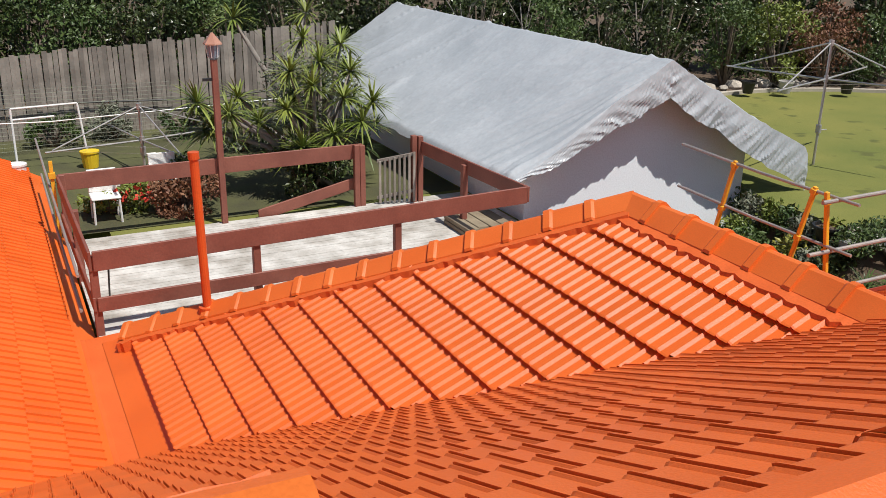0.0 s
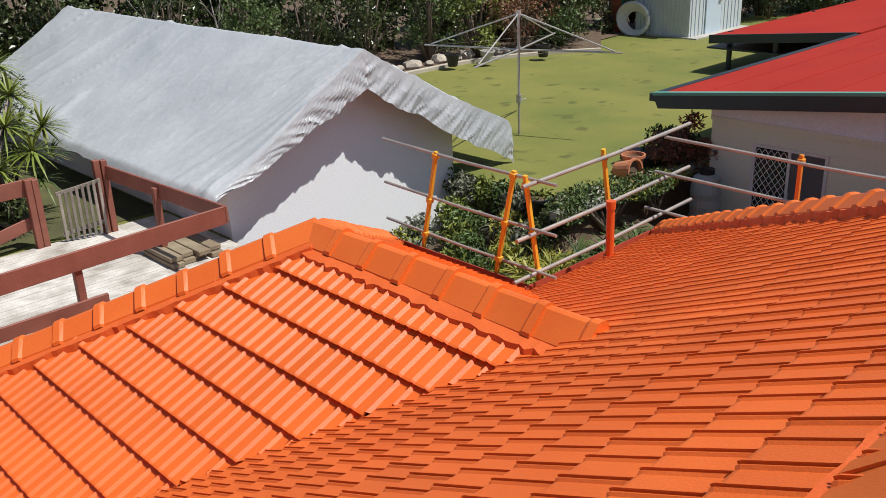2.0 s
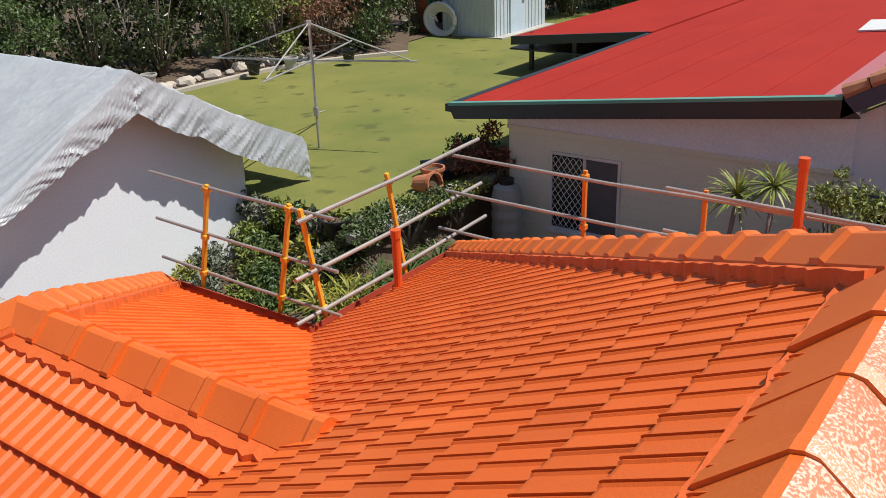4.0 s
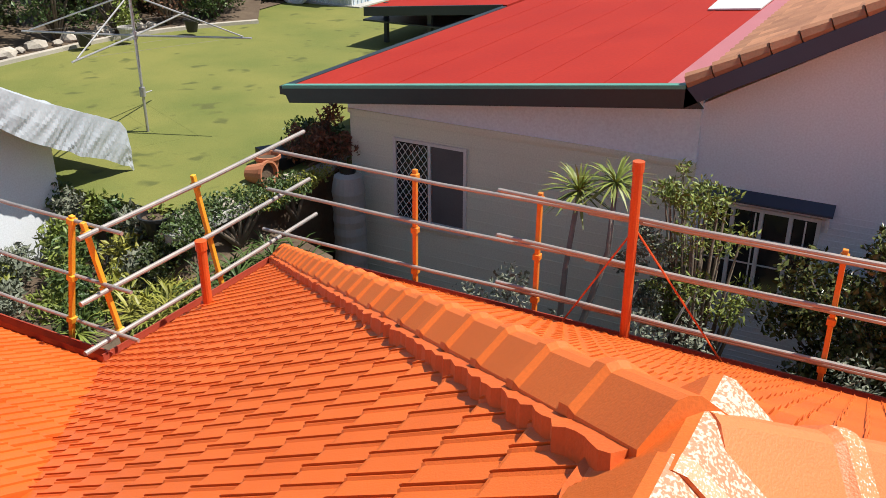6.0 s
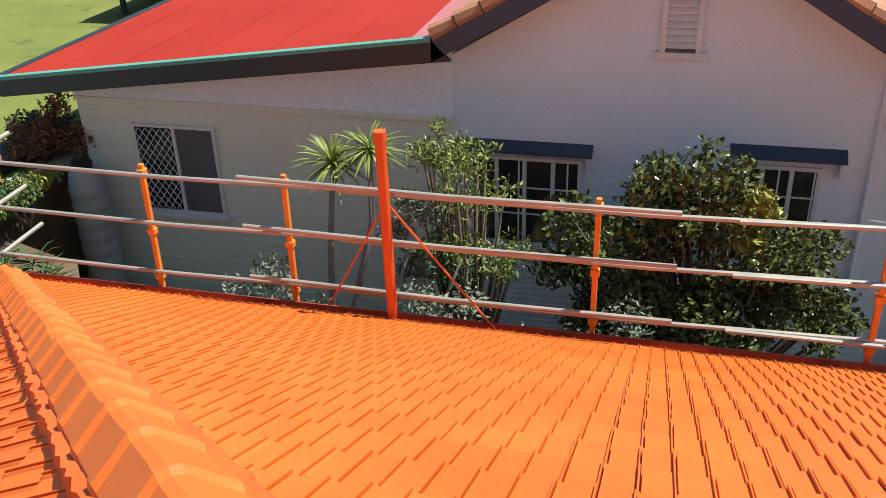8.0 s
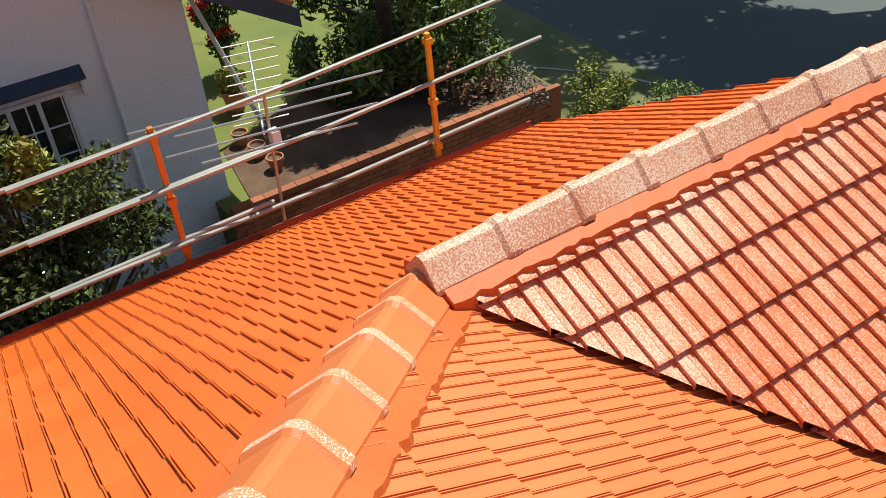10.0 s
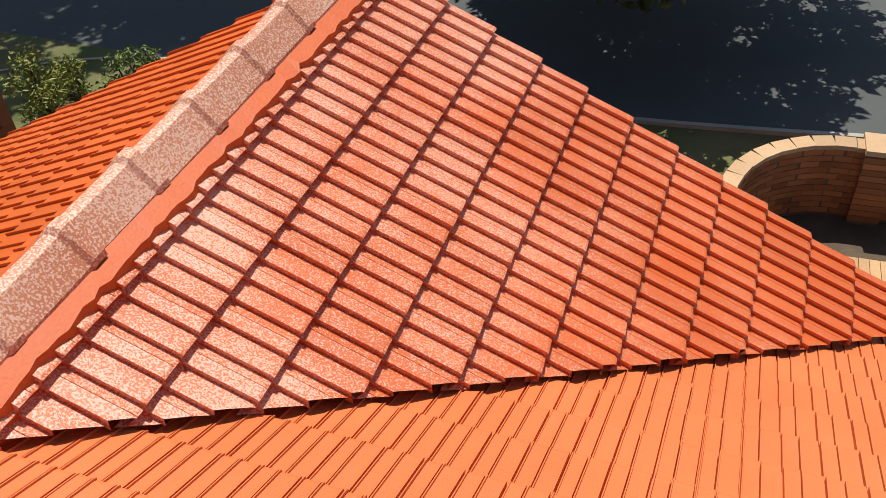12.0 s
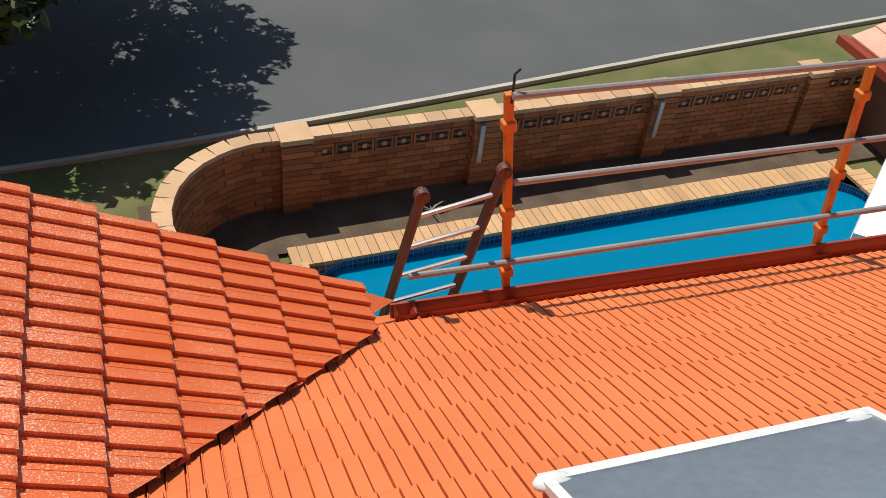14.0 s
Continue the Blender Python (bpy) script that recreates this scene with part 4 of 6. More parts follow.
gs = thing("guard_rail", "temporary steel edge rail with orange posts along the eave", "guard rail", "roof edge rails")
for y, mt in ((4.38, "post_o"), (2.93, "post_o"), (0.08, "post_o"), (-2.22, "post_o"), (-4.88, "post_y")):
    guard_post(E1 + 0.20, y, ZE - 0.06, (0, 0.02), M[mt], gs)
X2 = E1 + 0.18
for z, dz in ((0.20, 0.0), (0.74, 0.10), (1.235, 0.17)):
    rails(gs, [((X2, 6.55 - 0.25 * z, ZE + z - 0.01), (X2 - 0.01, 1.85, ZE + z)), ((X2 - 0.05, 3.35, ZE + z + 0.05), (X2 - 0.05, -0.60, ZE + z + 0.03)), ((X2, 2.4, ZE + z - 0.03), (X2 + 0.02, -3.1, ZE + z + 0.02)), ((X2 - 0.045, -1.05, ZE + z - 0.01), (X2 + 0.03, -6.05 - 0.15 * (z > 0.5), ZE + z + 0.02 + dz))])
gb = thing("guard_rail", "temporary steel edge rail with yellow posts above the garden", "guard rail", "roof edge rails")
for x, mt in ((3.72, "post_y"), (5.17, "post_y")):
    guard_post(x, E1 + 0.20, ZE - 0.06, (-0.03, -0.15), M[mt], gb, 1.40)
YB = E1 + 0.16
for z, e0, e1 in ((0.18, 3.20, 6.95), (0.68, 3.25, 6.85), (1.30, 3.35, 6.80)):
    rails(gb, [((e0, YB - 0.02, ZE + z - 0.06), (e1, YB + 0.02, ZE + z))], 0.026)
gw_ = thing("guard_rail", "temporary steel edge rail with yellow posts beside the garage", "guard rail", "roof edge rails")
for y in (8.12, 6.80):
    guard_post(XW + D1 + 0.26, y, ZE + 0.0, (0.20, 0.03), M["post_y"], gw_, 1.34)
for z in (0.14, 0.66, 1.26):
    rails(gw_, [((XW + D1 + 0.30, 5.9, ZE + z), (XW + D1 + 0.30, 8.9, ZE + z + 0.05))], 0.02)
gf = thing("guard_rail", "temporary steel edge rail with orange posts above the pool", "guard rail", "roof edge rails")
ZF = H - T * E3
for x in (-1.94, -4.35):
    guard_post(x, -E3 - 0.19, ZF - 0.05, (0.02, 0.13), M["post_o"], gf, 1.49)
for z, x0 in ((0.22, -1.25), (0.86, -1.84), (1.45, -1.74)):
    rails(gf, [((x0, -E3 - 0.15, ZF + z), (-8.5, -E3 - 0.13, ZF + z + 0.22))], 0.022)
part("hook", tubed([(-1.76, -E3 - 0.19, ZF + 1.38), (-1.75, -E3 - 0.19, ZF + 1.56), (-1.78, -E3 - 0.19, ZF + 1.59)], r=0.008, sides=6), M["black_plastic"], gf)

# vent pipes
vp = thing("vent_pipe", "tall orange painted vent pipe with wire stays", "vent pipe")
part("pipe", tubed([(6.0, 1.87, 2.70), (6.0, 1.87, 2.92)], [(6.0, 1.87, 2.9), (6.0, 1.885, 4.68)], r=0.048, sides=14), M["vent"], vp)
part("cap", tubed([(6.0, 1.885, 4.64), (6.0, 1.885, 4.74)], r=0.056, sides=14), M["vent"], vp)
part("collar", tubed([(6.0, 1.87, 2.80), (6.0, 1.87, 2.90)], r=0.062, sides=14), M["vent"], vp)
part("stay", tubed([(6.01, 1.88, 4.10), (6.12, 0.84, 2.72)], r=0.010, sides=6), M["vent"], vp)
part("stay", tubed([(6.01, 1.88, 4.06), (6.12, 2.60, 2.80)], r=0.010, sides=6), M["vent"], vp)
vp2 = thing("vent_pipe", "short orange painted vent pipe on the back slope", "vent pipe")
part("pipe", tubed([(4.40, 5.74, 2.95), (4.40, 5.74, 3.74)], r=0.05, sides=14), M["vent"], vp2)
part("collar", tubed([(4.40, 5.74, 3.67), (4.40, 5.74, 3.765)], r=0.06, sides=14), M["vent"], vp2)
part("base", tubed([(4.40, 5.74, 2.99), (4.40, 5.74, 3.08)], r=0.075, sides=14), M["vent"], vp2)
vp3 = thing("vent_pipe", "orange painted vent pipe on the back wing hip", "vent pipe")
part("pipe", tubed([(-3.24, 8.04, 3.15), (-3.26, 8.04, 4.88)], r=0.045, sides=14), M["vent"], vp3)
part("cap", tubed([(-3.26, 8.04, 4.84), (-3.261, 8.04, 4.91)], r=0.055, sides=14), M["vent"], vp3)
part("base", tubed([(-3.238, 8.04, 3.14), (-3.24, 8.04, 3.28)], r=0.09, sides=14), M["vent"], vp3)

# ladder
lad = thing("ladder", "brown stained ladder with grey rungs against the eave", "ladder")
L0, L1, R0, R1 = Vector((-1.00, -6.85, 0.0)), Vector((-1.28, -6.0, 3.84)), Vector((-1.45, -6.85, 0.0)), Vector((-1.77, -6.02, 3.94))
for a, b in ((L0, L1), (R0, R1)):
    bm = bmesh.new()
    d = (b - a).normalized()
    m = d.to_track_quat("Z", "X").to_matrix().to_4x4()
    box(bm, -0.035, -0.018, 0, 0.035, 0.018, (b - a).length, bevel=0.008)
    bm.transform(Matrix.Translation(a) @ m)
    rail_ = part("stile", bm, M["ladder"], lad, "brown stained stile")
    part("stile_end", tubed([b - d * 0.04 + Vector((0, -0.025, 0)), b - d * 0.04 + Vector((0, 0.03, 0))], r=0.045, sides=12), M["ladder"], rail_)
for k in range(13):
    s = (k + 0.6) / 13.4
    part("rung", tubed([L0.lerp(L1, s), R0.lerp(R1, s)], r=0.016, sides=8), M["alu"], lad)

# collector panel on the front slope
pan = thing("roof_panel", "grey glazed roof panel with white metal edging", "roof panel")
NS = Vector((0, -T, 1)).normalized()


def on_front(x, y, up=0.0):
    return Vector((x, y, H + T * y)) + NS * up


def panel_part(name, x0, x1, y0, y1, z0, z1, material, label=""):
    bm = bmesh.new()
    vs = [bm.verts.new(on_front(x, y, z)) for x in (x0, x1) for y in (y0, y1) for z in (z0, z1)]
    for q in ((0, 1, 3, 2), (4, 6, 7, 5), (0, 4, 5, 1), (2, 3, 7, 6), (0, 2, 6, 4), (1, 5, 7, 3)):
        bm.faces.new([vs[i] for i in q])
    return part(name, bm, material, pan, label)


panel_part("casing", -2.38, -1.04, -3.75, -2.3, 0.0, 0.19, M["gutter"], "dark red casing")
panel_part("glazing", -2.35, -1.07, -3.72, -2.3, 0.195, 0.205, M["panel_glass"])
panel_part("edging", -2.39, -1.03, -3.77, -3.72, 0.18, 0.215, M["white_metal"])
panel_part("edging", -1.07, -1.03, -3.72, -2.3, 0.18, 0.215, M["white_metal"])
panel_part("edging", -2.39, -2.35, -3.72, -2.3, 0.18, 0.215, M["white_metal"])
panel_part("casing", -4.2, -2.48, -3.75, -2.3, 0.0, 0.19, M["gutter"], "dark red casing")
panel_part("glazing", -4.17, -2.51, -3.72, -2.3, 0.195, 0.205, M["panel_glass"])
panel_part("edging", -4.2, -2.48, -3.77, -3.72, 0.18, 0.215, M["white_metal"])
panel_part("edging", -2.51, -2.47, -3.72, -2.3, 0.18, 0.215, M["white_metal"])
for x in (-1.07, -2.30, -2.56):
    bm = bmesh.new()
    bmesh.ops.create_icosphere(bm, subdivisions=2, radius=0.06, matrix=Matrix.Translation(on_front(x, -3.73, 0.2)) @ Matrix.Diagonal((1.3, 0.7, 0.35, 1)))
    part("corner_seal", bm, M["white_metal"], pan, "white corner sealant", smooth=True)
pan.location = (0.06, 0.16, 0.088)


# ---- plants ----
def limbs(pts_list, material, parent, name="trunk", sides=7):
    for k, some in enumerate((pts_list[:1], pts_list[1:])):
        if some:
            bm = bmesh.new()
            for pts, r in some:
                tube(bm, pts, r, sides)
            ob = part("branching" if k else name, bm, material, parent, smooth=True)
            if k:
                tagged(ob, kind="stuff")


def shrub(name, label, spots, n, size, leaf, seed=1, stems=None, category="shrub", bark="bark", long=1.8):
    root = thing(name, label, category)
    c = [Vector(s[0]) for s in spots]
    base = stems or (sum((p.x for p in c)) / len(c), sum((p.y for p in c)) / len(c), min(p.z - s[1][2] for p, s in zip(c, spots)) - 0.4)
    runs = []
    for p in c:
        b = Vector(base)
        runs.append(([b, b.lerp(p, 0.45) + Vector((0, 0, 0.15)), p], [0.045, 0.03, 0.01]))
    limbs(runs, M[bark], root, "stem", 6)
    leaves("crown", spots, n, size, M[leaf], root, seed, long)
    return root


def clumps(cx, cy, cz, rx, ry, rz, n, seed, r=0.35):
    """Uneven small clumps filling an ellipsoid, leaving gaps."""
    rng = random.Random(seed)
    out = []
    while len(out) < n:
        d = Vector((rng.uniform(-1, 1), rng.uniform(-1, 1), rng.uniform(-1, 1)))
        if 0.25 < d.length < 1.0:
            k = r * rng.uniform(0.6, 1.3)
            out.append(((cx + d.x * rx, cy + d.y * ry, cz + d.z * rz), (k, k, k * 0.75)))
    return out


# camellia and bushes between the houses
cam_spots = clumps(8.45, -0.74, 2.42, 0.85, 1.6, 1.15, 70, 3, 0.33) + clumps(8.3, -0.6, 3.45, 0.5, 0.6, 0.42, 14, 4, 0.25) + clumps(8.3, -2.0, 1.9, 0.6, 0.7, 0.7, 14, 5, 0.3)
camellia = shrub("camellia", "large dense camellia with glossy dark leaves and pale buds", cam_spots, 19000, 0.050, "camellia", 3, (8.6, -1.1, 0.0), long=1.7)
leaves("young_leaves", clumps(8.1, -1.35, 3.3, 0.25, 0.3, 0.4, 6, 8, 0.16), 420, 0.05, M["leaf_yel"], camellia, 9, 2.2, "yellow new leaves")
leaves("pale_buds", cam_spots, 160, 0.03, M["white_plastic"], camellia, 10, 1.1, "pale flower buds")
bottle = shrub("tall_shrub", "airy yellow-green shrub against the neighbour's wall", clumps(8.4, 1.70, 2.8, 0.5, 0.78, 1.1, 34, 11, 0.22) + clumps(8.4, 1.95, 3.75, 0.25, 0.3, 0.45, 6, 12, 0.14), 3800, 0.027, "leaf_lime", 12, (8.5, 1.7, 0.0), long=2.8)
leaves("grey_leaves", clumps(8.2, 2.1, 2.8, 0.3, 0.5, 0.8, 12, 13, 0.2), 1500, 0.03, M["leaf_grey"], bottle, 13, 2.6)
cord = thing("cordyline", "two-headed cordyline with spiky strap leaves", "plant")
heads = [(8.0, 3.14, 3.56), (8.0, 2.70, 3.74), (8.05, 2.9, 2.95)]
limbs([([(7.6, 3.15, 0), (7.7, 3.2, 1.6), (7.85, 3.2, 2.6), heads[0]], [0.05, 0.045, 0.035, 0.03]), ([(7.6, 3.0, 0), (7.75, 2.95, 1.8), (7.9, 2.7, 2.9), heads[1]], [0.05, 0.045, 0.035, 0.03]),
       ([(7.65, 2.6, 0), (7.7, 2.5, 1.6), (7.9, 2.3, 2.6)], [0.04, 0.03, 0.02]), ([(7.65, 2.3, 0), (7.8, 2.0, 1.7), (8.0, 1.7, 2.5)], [0.04, 0.03, 0.015])], M["bark_grey"], cord)
blades("strap_leaves", heads[:2], M["leaf_lime"], cord, 75, 0.58, 0.034, 5, 0.7)
low = shrub("low_shrub", "low straggly shrubs along the house wall", [((7.2 + 0.1 * math.sin(k * 2.1), 4.2 - k * 0.55, 2.1 + 0.35 * math.sin(k * 1.7)), (0.3, 0.3, 0.35)) for k in range(9)], 2300, 0.032, "leaf_grey", 17, (7.4, 2.4, 0.0), long=2.4)

# garden bed beside the lawn
tagged(put("garden_bed", mesh_of("garden_bed", [(3.3, 5.6, 1.20), (6.4, 5.6, 1.20), (8.3, 7.0, 1.72), (8.4, 8.1, 1.95), (7.08, 8.45, 2.50), (7.08, 11.3, 2.50), (6.2, 8.3, 1.75), (6.9, 11.3, 1.45), (2.3, 11.3, 1.30), (3.3, 8.3, 1.40)], [(0, 1, 6, 9), (1, 2, 3, 6), (3, 4, 6), (4, 5, 7, 6), (6, 7, 8, 9)], M["soil"])), "sloping mulched garden bed below the lawn", "garden bed", kind="structure")
gp = thing("strap_plants", "clump of yellow-green striped strap leaves in the bed", "plant")
blades("strap_leaves", [(5.5 + 0.25 * (k % 4), 7.75 + 0.22 * (k // 4), 1.80) for k in range(12)], M["leaf_yel"], gp, 40, 0.55, 0.030, 6, 0.8)
gp2 = thing("strap_plants", "dark green agapanthus leaves along the bed", "plant")
blades("strap_leaves", [(6.0 + 0.30 * k, 7.35 + 0.25 * math.sin(k * 1.9), 1.75) for k in range(8)], M["leaf"], gp2, 30, 0.62, 0.032, 7, 0.9)
gp4 = thing("strap_plants", "tall green strap leaves under the concrete edge", "plant")
blades("strap_leaves", [(6.3 + 0.27 * k, 7.75 + 0.2 * math.sin(k * 2.3), 1.85) for k in range(7)], M["leaf"], gp4, 34, 0.66, 0.03, 77, 0.8)
gp5 = thing("strap_plants", "yellow-edged strap leaves beside the gutter", "plant")
blades("strap_leaves", [(4.9 + 0.32 * k, 8.5 + 0.3 * math.sin(k * 1.3), 1.7) for k in range(6)], M["leaf_lime"], gp5, 34, 0.5, 0.028, 78, 0.8)
gp3 = thing("strap_plants", "grey-green grassy clumps beside the garage", "plant")
blades("strap_leaves", [(6.5 + 0.16 * k, 9.6 - 0.15 * k, 1.95 + 0.05 * k) for k in range(9)], M["leaf_grey"], gp3, 30, 0.42, 0.016, 8, 0.7)
shrub("ground_cover", "dense dark green ground cover at the lawn edge", [((6.6 + 0.4 * k, 8.15 + 0.2 * math.sin(k), 2.55), (0.38, 0.35, 0.24)) for k in range(6)], 3600, 0.035, "leaf", 21)
shrub("ground_cover", "yellow-flowered ground cover on the retaining wall", [((8.1 + 0.4 * k, 7.95, 2.52), (0.35, 0.25, 0.15)) for k in range(4)], 1500, 0.03, "leaf_yel", 22)
shrub("bed_shrub", "leafy green shrub in the bed", [((6.3 + 0.3 * k, 8.45, 2.15 + 0.1 * k), (0.32, 0.3, 0.3)) for k in range(3)], 1600, 0.04, "leaf_dark", 23)
shrub("bed_shrub", "weedy green growth by the gutter", [((4.1, 8.6, 1.6), (0.3, 0.3, 0.3)), ((5.9, 6.75, 1.6), (0.5, 0.25, 0.3)), ((4.6, 7.5, 1.6), (0.4, 0.3, 0.25)), ((7.2, 7.1, 1.8), (0.5, 0.3, 0.3))], 1700, 0.035, "leaf", 24)
shrub("corner_shrub", "drooping grey-brown shrub at the neighbour's corner", clumps(9.9, 8.25, 2.9, 0.45, 0.45, 0.55, 14, 25, 0.25), 2200, 0.035, "leaf_rust", 25, (9.9, 8.4, 2.3), long=3.0)
shrub("corner_shrub", "green shrub at the neighbour's corner", clumps(10.4, 8.7, 2.7, 0.5, 0.4, 0.4, 10, 26, 0.25), 1600, 0.04, "leaf", 26, (10.3, 8.7, 2.3))

for k in range(12):
    x, y = 5.1 + 0.62 * (k % 3) + 0.2 * math.sin(k * 2.9), 8.7 + 0.62 * (k // 3)
    shrub("bed_shrub", "mixed green and yellow bed plants beside the garage", [((x, y, 1.75 + 0.12 * (k % 3)), (0.36, 0.34, 0.30)), ((x + 0.25, y + 0.2, 1.7 + 0.12 * (k % 3)), (0.26, 0.26, 0.28))], 620, 0.042, ("leaf", "leaf_yel", "leaf_grey", "leaf_lime")[k % 4], 400 + k, long=2.6)
for k in range(7):
    shrub("ground_cover", "leafy green growth along the raised lawn edge", [((6.95 + 0.08 * math.sin(k * 2.2), 8.6 + 0.42 * k, 2.30), (0.28, 0.30, 0.32)), ((7.1, 8.75 + 0.42 * k, 2.05), (0.25, 0.28, 0.4))], 700, 0.04, ("leaf", "leaf_lime", "leaf_grey")[k % 3], 430 + k, long=2.4)
ret = part("retaining_wall", slabbed([(10.3, 8.20, 2.52), (6.4, 8.36, 2.52), (6.38, 8.18, 2.52), (10.3, 8.0, 2.52)], 0.13), M["concrete"], None)
# dark soil colour here stands in for the shaded void below the edge
foot = part("retaining_footing", slabbed([(10.2, 8.3, 2.37), (6.6, 8.7, 2.37), (6.6, 8.5, 2.37), (10.2, 8.1, 2.37)], 2.4), M["soil"], ret)
tagged(ret, "weathered concrete retaining wall beside the lawn", "retaining wall", kind="structure")


def pot(name, x, y, z, r, h, material, label, tilt=0.0):
    root = thing(name, label, "pot")
    bm = bmesh.new()
    prof_ = [(0.65 * r, 0), (0.95 * r, h * 0.85), (1.08 * r, h * 0.86), (1.08 * r, h), (0.92 * r, h), (0.88 * r, h * 0.8)]
    rg = [[bm.verts.new((q * math.cos(a * math.tau / 18), q * math.sin(a * math.tau / 18), zz)) for a in range(18)] for q, zz in prof_]
    for q, w in zip(rg, rg[1:]):
        for a in range(18):
            bm.faces.new((q[a], q[(a + 1) % 18], w[(a + 1) % 18], w[a]))
    bm.faces.new(rg[0][::-1])
    p = part("body", bm, material, root, smooth=False)
    bm2 = bmesh.new()
    bmesh.ops.create_circle(bm2, cap_ends=True, segments=18, radius=0.89 * r, matrix=Matrix.Translation((0, 0, h * 0.82)))
    part("soil", bm2, M["soil"], root)
    root.matrix_basis = Matrix.Translation((x, y, z)) @ Matrix.Rotation(tilt, 4, "X")
    return root


pot("plant_pot", 8.95, 8.62, ZR, 0.20, 0.34, M["terracotta"], "upright terracotta pot on the lawn edge")
pot("plant_pot", 8.62, 8.72, ZR + 0.12, 0.20, 0.40, M["terracotta"], "toppled terracotta pot on the lawn edge", 1.45)
pot("plant_pot", 4.15, 6.75, 1.30, 0.30, 0.30, M["black_plastic"], "wide black plastic pot by the gutter")
pot("plant_pot", 4.85, 7.3, 1.45, 0.18, 0.26, M["black_plastic"], "black plastic pot in the bed")
pot("plant_pot", 5.2, 7.7, 1.5, 0.16, 0.2, M["terracotta"], "small terracotta pot in the bed")
pot("plant_pot", 6.9, 9.0, ZR - 0.3, 0.24, 0.3, M["black_plastic"], "black pot with grassy plant beside the garage")
tarp2 = part("black_sheet", slabbed([(9.1, 8.55, ZR + 0.22), (10.0, 8.5, ZR + 0.12), (10.3, 9.0, ZR + 0.14), (9.3, 9.15, ZR + 0.28)], 0.2), M["black_plastic"], None)
tagged(tarp2, "folded black plastic sheet on the lawn edge", "plastic sheet")


def rock(x, y, z, r, seed, parent=None, material="stone"):
    bm = bmesh.new()
    bmesh.ops.create_icosphere(bm, subdivisions=2, radius=r)
    for v_ in bm.verts:
        v_.co *= 1 + 0.35 * noise.noise(v_.co * (1.6 / r) + Vector((seed, 0, 0)))
        v_.co.z *= 0.65
        v_.co += Vector((x, y, z))
    return part("rock", bm, M[material], parent)


for k, (x, y, r) in enumerate(((3.6, 7.05, 0.16), (3.75, 7.4, 0.2), (4.1, 6.95, 0.14), (4.5, 7.2, 0.18), (7.6, 8.35, 0.16), (8.9, 8.2, 0.13), (6.9, 8.5, 0.14))):
    tagged(rock(x, y, 1.42 if y < 8 else ZR + 0.03, r, k), "pale weathered garden rock in the bed", "rock", "garden rocks")
for k, (x, y) in enumerate(((3.6, 6.75), (3.95, 7.2), (3.5, 8.1))):
    tagged(part("paver", boxed(x + 0.3, y, 1.35 + 0.03 * k, x + 0.8, y + 0.35, 1.42 + 0.03 * k, bevel=0.01), M["concrete"], None), "pale concrete paver in the bed", "paver", "garden pavers")


# ---- rotary clothes hoists ----
def hoist(x, y, z, top, r, turn, label, droop=0.55):
    root = thing("clothes_hoist", label, "clothes hoist")
    part("pole", tubed([(0, 0, -0.05), (0, 0, top)], r=0.026, sides=10), M["galv"], root)
    part("crown", tubed([(0, 0, top - 0.06), (0, 0, top + 0.05)], r=0.05, sides=10), M["galv"], root)
    part("winder", tubed([(0, 0, top * 0.27), (0, 0, top * 0.27 + 0.16)], r=0.055, sides=10), M["galv"], root)
    part("winder_handle", tubed([(0, 0, top * 0.29), (0.22, 0, top * 0.29)], r=0.012, sides=6), M["galv"], root)
    tips = []
    for k in range(4):
        a = turn + k * math.pi / 2
        tip = Vector((r * math.cos(a), r * math.sin(a), top - droop))
        tips.append(tip)
        part("arm", tubed([(0, 0, top - droop - 0.02), tip], r=0.018, sides=8), M["galv"], root)
        part("strut", tubed([(0, 0, top), tip * 0.93 + Vector((0, 0, (top - droop) * 0.07 + 0.02))], r=0.014, sides=8), M["galv"], root)
        for s in (0.5, 0.88):
            b = turn + (k + 1) * math.pi / 2
            q = Vector((r * s * math.cos(b), r * s * math.sin(b), top - droop))
            part("line", tubed([tip * s + Vector((0, 0, (top - droop) * (1 - s))), q], r=0.002, sides=4), M["paling"], root)
    part("sleeve", tubed([(0, 0, top - droop - 0.08), (0, 0, top - droop + 0.05)], r=0.045, sides=10), M["galv"], root)
    root.location = (x, y, z)
    return root


hoist(9.74, 11.98, ZR, 2.42, 2.1, 0.35, "galvanised rotary clothes hoist on the lawn", 0.68)
hoist(-2.53, 16.6, ZR, 1.27, 1.75, 0.25, "pale galvanised rotary clothes hoist behind the deck", 0.62)

# ---- tin shed, hose, stone edging at the back of the lawn ----
ts = thing("tin_shed", "pale ribbed tin garden shed with a blue-grey door", "shed")
part("body", boxed(21.0, 15.35, ZR - 0.1, 24.2, 17.4, ZR + 2.2), M["tin"], ts)
for k in range(14):
    part("rib", boxed(20.975, 15.45 + k * 0.145, ZR, 20.998, 15.48 + k * 0.145, ZR + 2.18), M["tin"], ts)
for k in range(14):
    part("rib", boxed(21.1 + k * 0.22, 15.325, ZR, 21.13 + k * 0.22, 15.348, ZR + 2.18), M["tin_blue"], ts)
door = part("door", boxed(21.9, 15.30, ZR, 22.8, 15.335, ZR + 2.0), M["tin_blue"], ts)
part("latch", boxed(22.6, 15.26, ZR + 1.0, 22.75, 15.30, ZR + 1.06), M["galv"], door)
